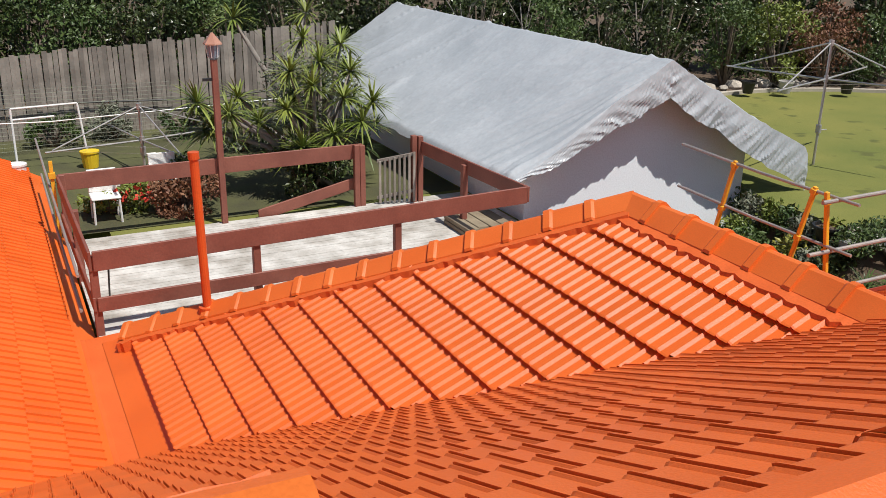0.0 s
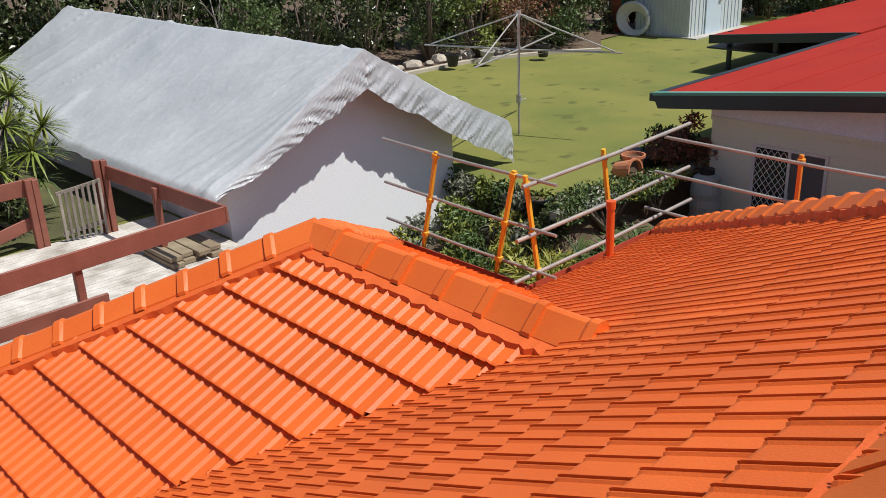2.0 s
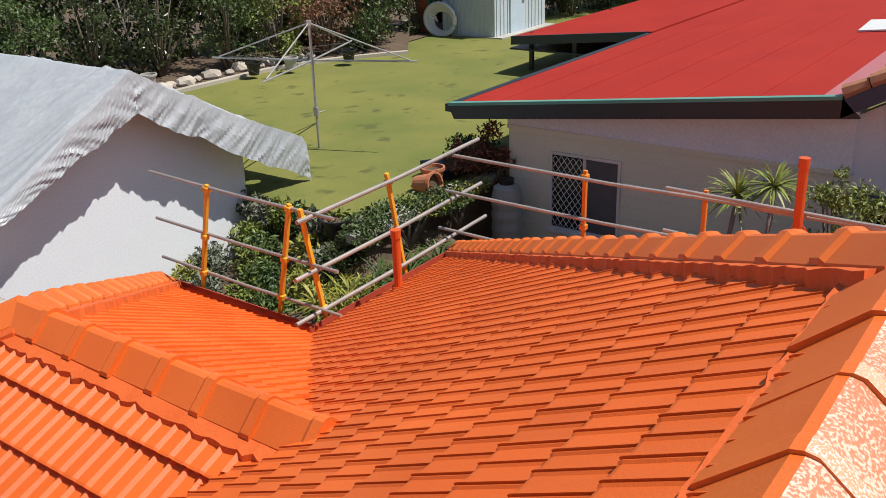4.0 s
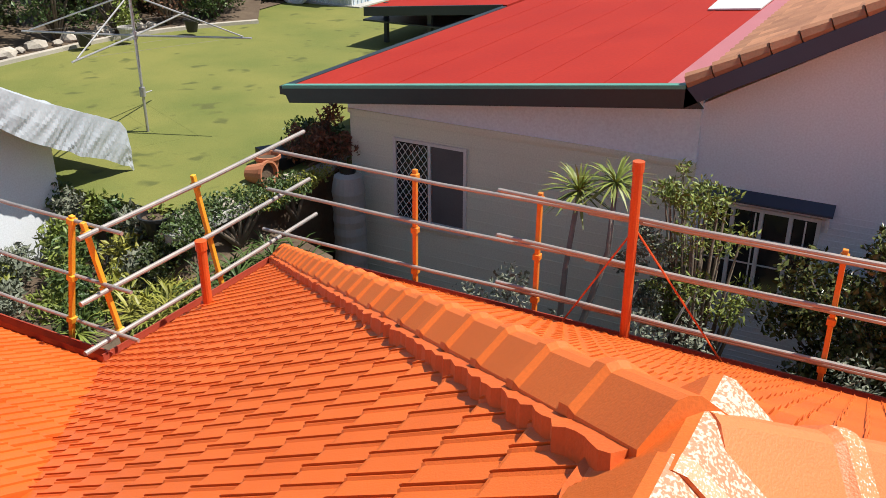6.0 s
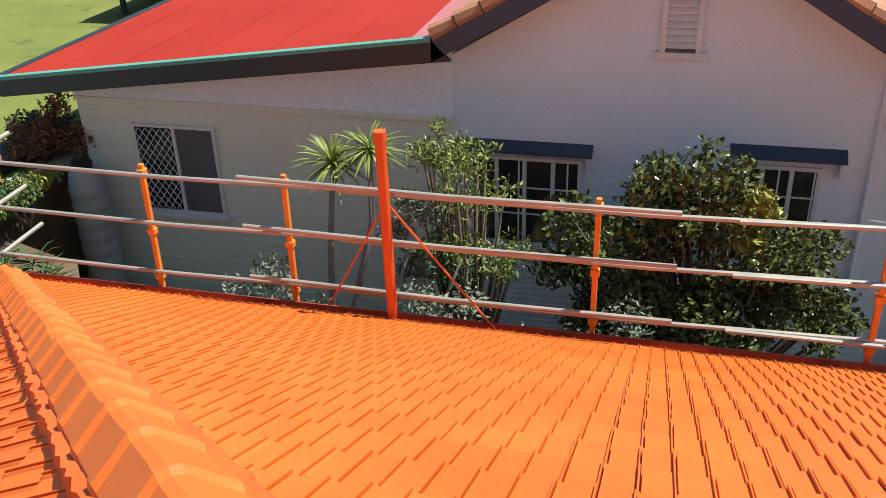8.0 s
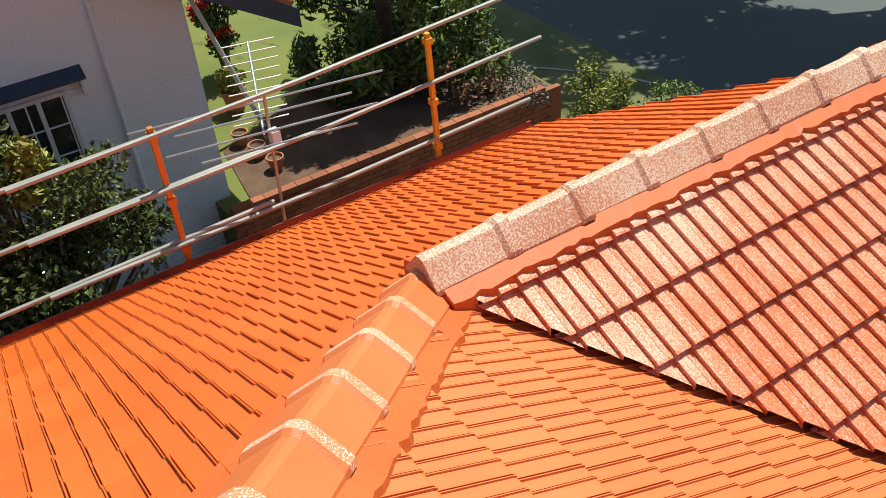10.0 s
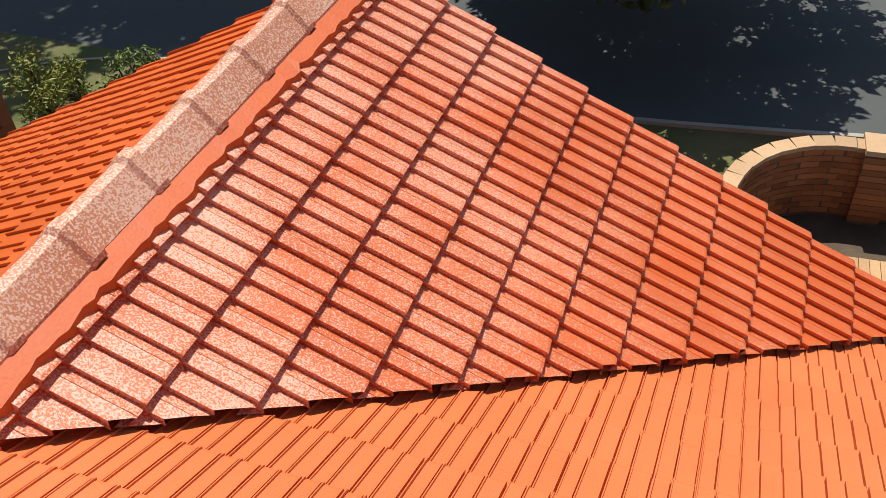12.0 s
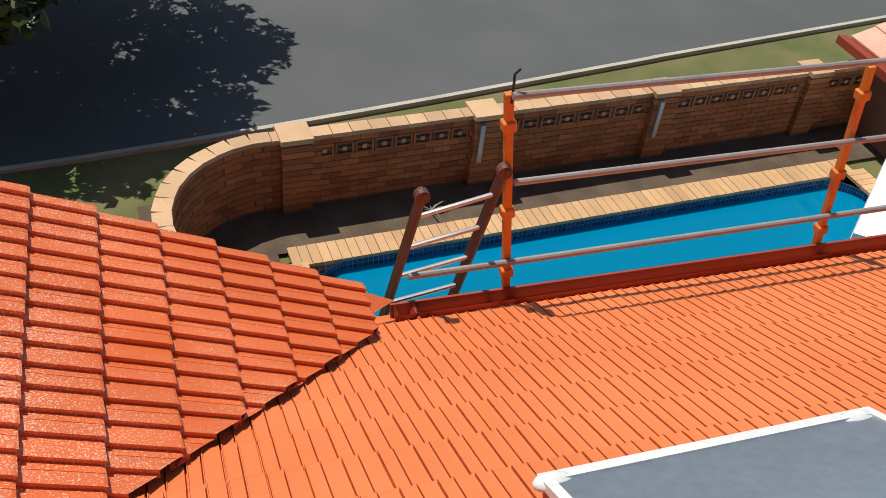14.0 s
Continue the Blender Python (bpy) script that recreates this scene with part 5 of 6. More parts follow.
part("roof", slabbed([(20.85, 15.2, ZR + 2.25), (24.35, 15.2, ZR + 2.25), (24.35, 17.55, ZR + 2.45), (20.85, 17.55, ZR + 2.45)], 0.05), M["tin"], ts)
part("slab", boxed(20.9, 15.0, ZR - 0.1, 24.3, 17.5, ZR + 0.04), M["concrete"], ts)
ts.location = (1.2, 0.55, 0)
hs = thing("hose_coil", "thick white hose coil leaning on the tin shed", "hose")
for k in range(5):
    r = 0.42 + 0.05 * k
    part("coil", tubed([(20.5 - 0.05 * k, 16.55 + r * math.cos(a * math.tau / 28), ZR + 0.45 + 0.85 * r * math.sin(a * math.tau / 28) + 0.06 * k * 0.3) for a in range(29)], r=0.055, sides=8), M["white_plastic"], hs)
gh = thing("garden_hose", "green garden hose bundle hanging by the shed", "hose")
for k in range(4):
    part("coil", tubed([(20.55 + 0.03 * k, 17.0 + 0.10 * math.cos(a * math.tau / 14), ZR + 1.15 + 0.36 * math.sin(a * math.tau / 14)) for a in range(15)], r=0.022, sides=6), M["green_hose"], gh)
rw = thing("brick_pillar", "red brick pillar beside the tin shed", "pillar")
for k in range(24):
    part("brick", boxed(20.7, 17.25 + 0.02 * (k % 2), ZR + k * 0.086, 21.0, 17.75 + 0.02 * (k % 2), ZR + k * 0.086 + 0.076), M["red_brick"], rw)

hs.location, gh.location, rw.location = (1.6, 1.3, 0.0), (1.5, 1.3, 0.0), (1.4, 1.2, 0.0)
edge = smooth([(7.6, 19.6, ZR), (10.5, 18.8, ZR), (12.6, 18.75, ZR), (15.2, 18.65, ZR), (17.2, 17.9, ZR), (18.8, 16.8, ZR)], 5)
bm = bmesh.new()
for p, q in zip(edge, edge[1:]):
    s = Vector((-(q - p).y, (q - p).x, 0)).normalized() * 0.09
    slab(bm, [p - s + Vector((0, 0, 0.09)), q - s + Vector((0, 0, 0.09)), q + s + Vector((0, 0, 0.09)), p + s + Vector((0, 0, 0.09))], 0.12)
tagged(part("garden_edging", bm, M["kerb"], None), "pale concrete mowing edge round the back bed", "edging", kind="structure")
tagged(put("back_bed", mesh_of("back_bed", [tuple(p + Vector((0, 0, 0.03))) for p in edge] + [(22.0, 19.2, ZR + 0.2), (22.0, 24, ZR + 0.4), (7.6, 24, ZR + 0.4)], [tuple(range(len(edge) + 3))], M["soil"])), "dark garden bed behind the lawn", "garden bed", kind="structure")
for k in range(16):
    p = edge[3 + k] + Vector((0.22, 0.45 + 0.12 * math.sin(k * 2.7), 0.12))
    tagged(rock(p.x, p.y, p.z, 0.20 + 0.07 * math.sin(k * 3.3), 20 + k), "pale rounded rock edging the back bed", "rock", "bed rocks")
for k, (x, y) in enumerate(((11.6, 19.6), (14.0, 18.3), (15.0, 17.9), (16.6, 17.2))):
    pot("plant_pot", x, y, ZR + 0.1, 0.2, 0.34, M["black_plastic"] if k % 2 else M["concrete"], "grey garden pot among the rocks")

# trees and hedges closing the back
# dark sheet over the lawn that stands in for the trees' deep shade
tagged(put("shady_ground", mesh_of("shady_ground", [(-60, 20.7, ZR + 0.03), (7.6, 20.7, ZR + 0.03), (10.5, 20.2, ZR + 0.03), (16.5, 19.6, ZR + 0.03), (20.0, 18.0, ZR + 0.03), (25.8, 18.4, ZR + 0.03), (60, 6.0, ZR + 0.03), (90, 90, ZR + 0.03), (-60, 90, ZR + 0.03)], [tuple(range(9))], M["soil"])), "ground under the trees, its deep shade put into a dark soil colour", "ground", kind="structure")
for k in range(22):
    x = -8 + k * 2.0
    y = 24.6 if x < 6 else 24.6 - (x - 6) * 0.36
    shrub("back_hedge", "dense dark evergreen hedge far behind the garden", clumps(x, y, ZR + 1.7, 1.35, 0.6, 1.7, 30, 200 + k, 0.55), 2600, 0.10, "leaf_dark", 200 + k, (x, y, ZR), category="hedge")
rng = random.Random(5)
HEDGE = [(-7.5, 22.0, 1.9), (-5.5, 22.2, 2.1), (-3.5, 22.2, 2.0), (-1.5, 22.4, 2.2), (0.5, 22.3, 2.2), (2.3, 22.6, 2.3)]
for k, (x, y, h) in enumerate(HEDGE):
    shrub("hedge_shrub", "dense dark hedge above the paling fence", clumps(x, y, ZR + h, 1.3, 0.9, 1.15, 26, 40 + k, 0.45), 3600, 0.06, "leaf_dark" if k % 2 else "leaf", 40 + k, (x, y, ZR), category="hedge")
BACK = [(5.2, 23.2, "leaf_dark", 2.2), (7.6, 22.4, "leaf_dark", 2.0), (9.3, 21.4, "leaf", 1.7), (10.9, 20.9, "leaf_dark", 1.6), (12.6, 20.4, "leaf_dark", 1.8), (14.2, 19.5, "leaf", 1.6), (15.7, 19.0, "leaf_lime", 1.4), (17.2, 18.6, "leaf_rust", 1.5), (18.6, 18.2, "leaf", 1.2), (19.6, 18.8, "leaf_dark", 1.7),
        (25.5, 17.2, "leaf", 1.5), (27.5, 16.0, "leaf_dark", 1.7), (29.5, 14.8, "leaf", 1.7), (32, 13.5, "leaf_dark", 1.9), (35, 12.4, "leaf", 2.0), (24.2, 19.5, "leaf_dark", 2.1), (38.5, 11, "leaf_dark", 2.2)]
for k, (x, y, lf, h) in enumerate(BACK):
    shrub("garden_shrub", "bushy %s garden shrub in the back bed" % ("rust-brown" if lf == "leaf_rust" else "dark green" if lf == "leaf_dark" else "mid-green"),
          clumps(x, y, ZR + h, 1.05, 0.9, h * 0.8, 22, 60 + k, 0.42), 2300, 0.062, lf, 60 + k, (x, y, ZR))
for k, (x, y) in enumerate(((5.6, 26.0), (10.2, 24.5), (14.5, 23.0), (19.0, 22.0), (-3, 26.5), (1.5, 27), (24, 23), (30, 20), (36, 17), (43, 13))):
    root = thing("tree", "dark shady garden tree behind the beds", "tree")
    limbs([([(x, y, ZR), (x + 0.1, y, ZR + 2.2), (x + 0.3, y + 0.1, ZR + 4.6)], [0.24, 0.18, 0.06])] + [([(x + 0.1, y, ZR + 1.8 + 0.3 * j), (x + 1.3 * math.cos(j * 2.2), y + 1.3 * math.sin(j * 2.2), ZR + 3.4 + 0.2 * j)], [0.08, 0.02]) for j in range(5)], M["bark"], root)
    leaves("crown", clumps(x, y, ZR + 3.6, 2.4, 1.9, 1.8, 40, 90 + k, 0.6), 4200, 0.085, M["leaf_dark"], root, 90 + k)
for k, (x, y) in enumerate(((6.9, 21.9), (8.6, 21.6), (12.0, 20.9))):
    root = thing("bare_tree", "thin leafless sapling in the back bed", "tree")
    limbs([([(x, y, ZR), (x + 0.1, y, ZR + 1.1), (x - 0.1, y, ZR + 2.4)], [0.05, 0.035, 0.012])] + [([(x + 0.05, y, ZR + 0.7 + 0.25 * j), (x + 0.7 * math.cos(j * 2.4), y + 0.4 * math.sin(j * 2.4), ZR + 1.6 + 0.28 * j)], [0.02, 0.006]) for j in range(6)], M["bark_grey"], root)

# paling fence
fence = thing("paling_fence", "weathered grey timber paling fence with uneven tops", "fence")
for z in (2.75, 3.95):
    part("fence_rail", boxed(-9.6, 20.34, z, 2.6, 20.39, z + 0.08), M["paling"], fence)
pal = mesh_of("paling", [(x, y, z) for z in (0, 1.0) for x, y in ((0, 0), (0.098, 0), (0.098, 0.018), (0, 0.018))], [(0, 1, 5, 4), (1, 2, 6, 5), (2, 3, 7, 6), (3, 0, 4, 7), (4, 5, 6, 7)], M["paling"])
for k in range(118):
    x = -9.6 + k * 0.104
    h = 1.98 + 0.062 * (x + 3.5) + rng.uniform(-0.05, 0.05)
    put("paling", pal, fence, Matrix.Translation((x, 20.3 + rng.uniform(-0.012, 0.012), 2.36)) @ Matrix.Rotation(rng.uniform(-0.018, 0.018), 4, "Y") @ Matrix.Diagonal((1, 1, h, 1)))
part("hose_run", tubed([(-9.5, 20.2, 3.35), (-5.5, 20.2, 3.18), (-3.2, 20.22, 3.24), (-0.6, 20.2, 3.15), (2.3, 20.2, 3.3)], r=0.02, sides=6), M["black_plastic"], fence)

# ---- deck with red-brown rails ----
deck = thing("deck", "worn white painted timber deck beside the garage", "deck")
for k in range(40):
    y0 = 9.0 + k * 0.1
    part("deck_board", boxed(-4.22, y0, 2.50, 2.35, y0 + 0.093, 2.535 + rng.uniform(-0.002, 0.002)), M["deck"], deck)
part("joist", boxed(-4.0, 9.0, 2.3, -3.9, 13.0, 2.5), M["brown_timber"], deck)
part("joist", boxed(2.2, 9.0, 2.3, 2.3, 13.0, 2.5), M["brown_timber"], deck)
br = thing("deck_railing", "red-brown timber deck railing with two boards", "railing")


def plank(name, a, b, h, th=0.035, parent=br, label=""):
    a, b = Vector(a), Vector(b)
    d = (b - a).normalized()
    s = Vector((-d.y, d.x, 0)).normalized() * th / 2
    up = Vector((0, 0, h))
    bm = bmesh.new()
    vs = [bm.verts.new(q) for q in (a - s, b - s, b + s, a + s, a - s + up, b - s + up, b + s + up, a + s + up)]
    for q in ((0, 3, 2, 1), (4, 5, 6, 7), (0, 1, 5, 4), (1, 2, 6, 5), (2, 3, 7, 6), (3, 0, 4, 7)):
        bm.faces.new([vs[i] for i in q])
    bmesh.ops.bevel(bm, geom=bm.edges[:], offset=0.006, segments=1, affect="EDGES")
    return part(name, bm, M["brown_timber"], parent, label)


NR, FR = [(-4.19, 9.40), (1.42, 9.42)], [(-4.23, 13.0), (0.42, 13.0)]
plank("rail_board", (*NR[0], 3.33), (*NR[1], 3.43), 0.235)
plank("rail_board", (*NR[0], 2.84), (-0.2, 9.42, 2.86), 0.17)
plank("rail_board", (-4.22, 9.40, 3.33), (-4.25, 13.0, 3.31), 0.235)
plank("rail_board", (-4.22, 9.40, 2.84), (-4.25, 13.0, 2.82), 0.17)
plank("rail_board", (*FR[0], 3.31), (*FR[1], 3.33), 0.245)
plank("rail_board", (-1.35, 13.05, 2.45), (0.38, 13.04, 2.83), 0.19)
plank("rail_board", (1.40, 12.78, 3.36), (1.46, 9.44, 3.43), 0.22)
for x, y, t in ((-4.19, 9.46, 3.50), (-2.337, 9.46, 3.40), (-0.483, 9.47, 3.44), (-4.19, 11.3, 3.50), (-4.2, 12.94, 3.56), (0.30, 12.94, 3.58), (0.40, 12.95, 3.56), (1.27, 12.80, 3.68), (1.38, 12.79, 3.66), (1.39, 11.2, 3.55)):
    part("post", boxed(x - 0.045, y - 0.045, 2.45, x + 0.045, y + 0.045, t, bevel=0.006), M["brown_timber"], br)
part("brace", tubed([(-3.98, 10.3, 2.55), (-3.98, 9.9, 3.3)], r=0.012, sides=6), M["black_plastic"], br)
gate = thing("gate_panel", "grey weathered slatted gate panel leaning on the posts", "gate")
for k in range(8):
    plank("slat", (0.66 + 0.08 * k, 12.86 - 0.02 * k, 2.56), (0.705 + 0.08 * k, 12.86 - 0.02 * k, 2.56), 0.72 + 0.02 * k, 0.02, gate).data.materials[0] = M["paling"]
for z in (2.62, 3.25):
    plank("gate_rail", (0.64, 12.89, z), (1.28, 12.75, z + 0.1), 0.06, 0.025, gate).data.materials[0] = M["paling"]
pile = thing("timber_pile", "low pile of pale timber offcuts on the deck", "timber pile")
for k in range(8):
    part("board", boxed(1.2 + 0.2 * (k % 4), 10.6 + 0.06 * (k % 3), 2.54 + 0.08 * (k // 4), 1.38 + 0.2 * (k % 4), 11.5 + 0.05 * (k % 2), 2.61 + 0.08 * (k // 4), bevel=0.008), M["dry"], pile)

lampost = thing("garden_lamp", "copper lantern on a tall red-brown timber post", "garden lamp")
LZ = 0.45
part("post", boxed(-1.72, 12.90, 2.4, -1.63, 12.99, 4.62 + LZ, bevel=0.005), M["brown_timber"], lampost)
bm = bmesh.new()
tube(bm, [(-1.675, 12.945, 4.62 + LZ), (-1.675, 12.945, 4.65 + LZ), (-1.675, 12.945, 4.84 + LZ)], [0.05, 0.075, 0.11], 6)
lan = part("lantern", bm, M["panel_glass"], lampost, "frosted lantern glass")
bm = bmesh.new()
tube(bm, [(-1.675, 12.945, 4.84 + LZ), (-1.675, 12.945, 4.86 + LZ), (-1.675, 12.945, 4.98 + LZ), (-1.675, 12.945, 5.01 + LZ)], [0.145, 0.14, 0.04, 0.015], 6)
part("lantern_roof", bm, mat("copper_sheet", (0.62, 0.30, 0.20), (0.70, 0.38, 0.27), 4, 0.4, metal=0.5), lan, "copper lantern roof")
for a in range(6):
    c, s = math.cos(a * math.tau / 6), math.sin(a * math.tau / 6)
    part("lantern_bar", tubed([(-1.675 + 0.076 * c, 12.945 + 0.076 * s, 4.65 + LZ), (-1.675 + 0.112 * c, 12.945 + 0.112 * s, 4.84 + LZ)], r=0.008, sides=5), M["white_metal"], lan)
part("cross_arm", boxed(-1.86, 12.92, 4.76, -1.70, 12.96, 4.80), M["black_plastic"], lampost)

lampost.location = (-0.24, 0, 0)

# dracaena clump between deck and garage
dr = thing("dracaena", "large multi-headed dracaena with spiky green strap leaves", "plant")
dh = [(-0.55, 13.9, 4.05), (0.0, 14.2, 4.35), (0.5, 14.0, 4.15), (0.85, 14.6, 4.5), (-0.2, 14.7, 4.2), (0.35, 14.8, 4.65), (-0.9, 14.4, 3.75), (0.75, 13.8, 3.75), (1.1, 14.2, 4.0), (0.2, 13.7, 3.6), (-0.4, 13.6, 3.45), (-1.45, 14.2, 4.0), (0.9, 15.2, 4.9), (-1.1, 14.9, 4.1), (-1.95, 14.2, 4.2), (-1.7, 14.4, 3.7), (-0.35, 14.3, 4.6)]
limbs([([(0.1 + 0.3 * math.sin(k), 14.2 + 0.2 * math.cos(k * 2), ZR), Vector((0.1, 14.2, 3.0)).lerp(Vector(h), 0.5), h], [0.06, 0.045, 0.03]) for k, h in enumerate(dh)], M["bark_grey"], dr)
blades("strap_leaves", dh, M["leaf_lime"], dr, 80, 0.62, 0.036, 15, 0.55)
# lower copy of the tufts in darker green, shade put into the colour
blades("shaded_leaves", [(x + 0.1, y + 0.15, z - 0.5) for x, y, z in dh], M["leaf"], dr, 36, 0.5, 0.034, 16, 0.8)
shrub("twiggy_shrub", "twiggy grey-brown shrub beside the fence", clumps(0.6, 16.2, 3.9, 1.0, 0.8, 0.9, 20, 131, 0.35), 2600, 0.03, "leaf_grey", 131, (0.6, 16.2, ZR), long=3.4)
shrub("twiggy_shrub", "dark leafy shrub under the dracaena", clumps(-0.3, 13.7, 2.95, 0.9, 0.4, 0.4, 14, 132, 0.28), 2400, 0.045, "leaf_dark", 132, (-0.3, 13.8, ZR))
rf = shrub("flower_bush", "rusty-leaved flower bush with red blooms by the deck", clumps(-2.4, 13.8, 2.75, 0.8, 0.5, 0.35, 14, 133, 0.26), 2600, 0.045, "leaf_rust", 133, (-2.4, 13.8, ZR))
leaves("bloom_cluster", [((-3.0, 13.7, 2.95), (0.25, 0.2, 0.15)), ((-3.3, 13.9, 2.85), (0.25, 0.2, 0.12))], 50, 0.065, M["leaf_red"], rf, 134, 1.2, "red blooms", kind="stuff")
fp = thing("tall_dracaena", "tall spiky dracaena heads above the garage roof", "plant")
th_ = [(-0.3, 18.2, 5.1), (1.3, 18.4, 5.15), (0.9, 17.4, 4.75), (1.4, 17.0, 4.4)]
limbs([([(0.5, 18.0, ZR), (0.5, 18.0, 3.6), h], [0.08, 0.06, 0.04]) for h in th_], M["bark_grey"], fp)
blades("strap_leaves", th_, M["leaf_lime"], fp, 56, 0.75, 0.045, 17, 0.7)

# sheet over the lawn that carries the painted shade behind the deck
tagged(put("shaded_yard", mesh_of("shaded_yard", [(-9.6, 13.4, ZR + 0.012), (2.4, 13.2, ZR + 0.012), (2.4, 20.3, ZR + 0.012), (-9.6, 20.3, ZR + 0.012)], [(0, 1, 2, 3)], M["yard"])), "patchy yard grass and soil, darkened in colour for the shade there", "ground", kind="structure")
for k, (x, y, lf) in enumerate(((-3.9, 19.4, "leaf"), (-2.6, 19.7, "leaf_grey"), (-1.2, 19.3, "leaf"), (0.2, 19.0, "leaf_grey"), (1.4, 19.5, "leaf_dark"), (-5.6, 19.6, "leaf_dark"), (-0.4, 17.6, "leaf_grey"), (-7.0, 19.2, "leaf"), (-2.2, 15.0, "leaf"), (-3.4, 14.2, "leaf_lime"))):
    shrub("weedy_shrub", "scruffy low shrub in front of the paling fence", clumps(x, y, ZR + 0.35, 0.6, 0.35, 0.35, 10, 300 + k, 0.22), 1100, 0.04, lf, 300 + k, (x, y, ZR), long=2.6)

# yard clutter behind the deck
def bucket(x, y, r, h, material, label):
    root = thing("bucket", label, "bucket")
    bm = bmesh.new()
    tube(bm, [(x, y, ZR), (x, y, ZR + h)], [r * 0.8, r], 16)
    body = part("body", bm, material, root)
    part("rim", tubed([(x, y, ZR + h - 0.02), (x, y, ZR + h + 0.012)], r=r * 1.06, sides=16), material, body)
    part("handle", tubed([(x - r, y, ZR + h), (x - r * 0.6, y - 0.05, ZR + h * 0.6), (x + r * 0.6, y - 0.05, ZR + h * 0.6), (x + r, y, ZR + h)], r=0.006, sides=5), M["galv"], root)


bucket(-3.4, 17.4, 0.17, 0.32, M["yellow_plastic"], "yellow plastic bucket on the lawn")
bucket(-4.7, 16.8, 0.17, 0.34, M["white_plastic"], "white plastic bucket on the lawn")
bucket(-4.95, 17.0, 0.16, 0.30, M["white_plastic"], "white paint bucket on the lawn")
for x, y in ((-3.55, 13.9), (-2.5, 14.6)):
    ch = thing("plastic_chair", "white moulded plastic garden chair", "chair", "garden chairs")
    part("seat", boxed(x - 0.22, y - 0.22, ZR + 0.40, x + 0.22, y + 0.22, ZR + 0.43, bevel=0.01), M["white_plastic"], ch)
    part("backrest", boxed(x - 0.22, y + 0.19, ZR + 0.43, x + 0.22, y + 0.22, ZR + 0.80, bevel=0.01), M["white_plastic"], ch)
    for dx in (-0.2, 0.2):
        for dy in (-0.2, 0.2):
            part("leg", tubed([(x + dx, y + dy, ZR), (x + dx * 0.95, y + dy * 0.95, ZR + 0.41)], r=0.018, sides=6), M["white_plastic"], ch)
        part("armrest", boxed(x + dx - 0.02, y - 0.2, ZR + 0.60, x + dx + 0.02, y + 0.2, ZR + 0.63), M["white_plastic"], ch)
goal = thing("goal_frame", "white tubular goal frame with sagging net", "goal")
for p, q in (((-4.66, 17.9, ZR), (-4.65, 18.0, 3.61)), ((-4.65, 18.0, 3.61), (-3.47, 18.0, 3.64)), ((-3.47, 18.0, 3.64), (-3.38, 17.9, ZR)), ((-4.65, 18.0, 3.40), (-3.9, 18.0, 3.42))):
    part("bar", tubed([p, q], r=0.022, sides=8), M["white_paint"], goal)
part("clothes_line", tubed([(-9, 17.6, 3.55), (-4, 17.5, 3.42), (0.9, 17.2, 3.62)], r=0.012, sides=5), M["white_paint"], goal)
dg = mesh_of("wire", [(0, -0.002, -0.002), (0, 0.002, 0.002), (1, 0.002, 0.002), (1, -0.002, -0.002)], [(0, 1, 2, 3)], M["leaf_grey"])
for k in range(16):
    put("net_cord", dg, goal, Matrix.Translation((-5.0, 18.9, ZR + 0.08 * k + 0.1)) @ Matrix.Diagonal((3.6, 1, 1, 1)))
for k in range(24):
    put("net_cord", dg, goal, Matrix.Translation((-5.0 + 0.15 * k, 18.9, ZR + 0.1)) @ Matrix.Rotation(-math.pi / 2, 4, "Y") @ Matrix.Diagonal((1.25, 1, 1, 1)))
yp = thing("guard_post", "yellow steel guard post at the annex gutter", "guard rail")
part("post", boxed(-4.34, 13.0, 2.3, -4.29, 13.05, 3.75), M["post_y"], yp)
part("clamp", boxed(-4.36, 12.98, 3.5, -4.27, 13.07, 3.58), M["post_y"], yp)
rails(yp, [((-4.36, 9.4, 3.30), (-4.36, 16.0, 3.45)), ((-4.36, 9.6, 2.8), (-4.36, 15.5, 2.95))], 0.018)


# ---- pool and brick street wall ----


def ring_pts(x0, x1, y0, y1, r, n=7):
    out = []
    for cx, cy, a0 in ((x1 - r, y1 - r, 0), (x0 + r, y1 - r, 90), (x0 + r, y0 + r, 180), (x1 - r, y0 + r, 270)):
        out += [Vector((cx + r * math.cos(radians(a0 + 90 * k / n)), cy + r * math.sin(radians(a0 + 90 * k / n)), 0)) for k in range(n + 1)]
    return out


inner = ring_pts(-6.60, 1.15, 0.33, 2.55, 0.55)
pool = thing("swimming_pool", "blue in-ground pool with mosaic waterline and sandy paver edge", "pool")
bm = bmesh.new()
lo = [bm.verts.new(PT @ (p + Vector((0, 0, -1.3)))) for p in inner]
hi = [bm.verts.new(PT @ (p + Vector((0, 0, -0.29)))) for p in inner]
n = len(inner)
for i in range(n):
    bm.faces.new((lo[i], lo[(i + 1) % n], hi[(i + 1) % n], hi[i]))
bm.faces.new(lo)
part("shell", bm, M["pool_shell"], pool)
bm = bmesh.new()
bm.faces.new([bm.verts.new(PT @ (p + Vector((0, 0, -0.17)))) for p in inner])
water = bpy.data.materials.new("pool_water")
water.use_nodes = True
wb = water.node_tree.nodes["Principled BSDF"]
wb.inputs["Base Color"].default_value = (0.0, 0.42, 0.72, 1)
wb.inputs["Roughness"].default_value = 0.04
wb.inputs["Transmission Weight"].default_value = 0.55
wb.inputs["IOR"].default_value = 1.33
wnz = water.node_tree.nodes.new("ShaderNodeTexNoise")
wnz.inputs["Scale"].default_value = 9.0
wbp = water.node_tree.nodes.new("ShaderNodeBump")
wbp.inputs["Strength"].default_value, wbp.inputs["Distance"].default_value = 0.06, 0.02
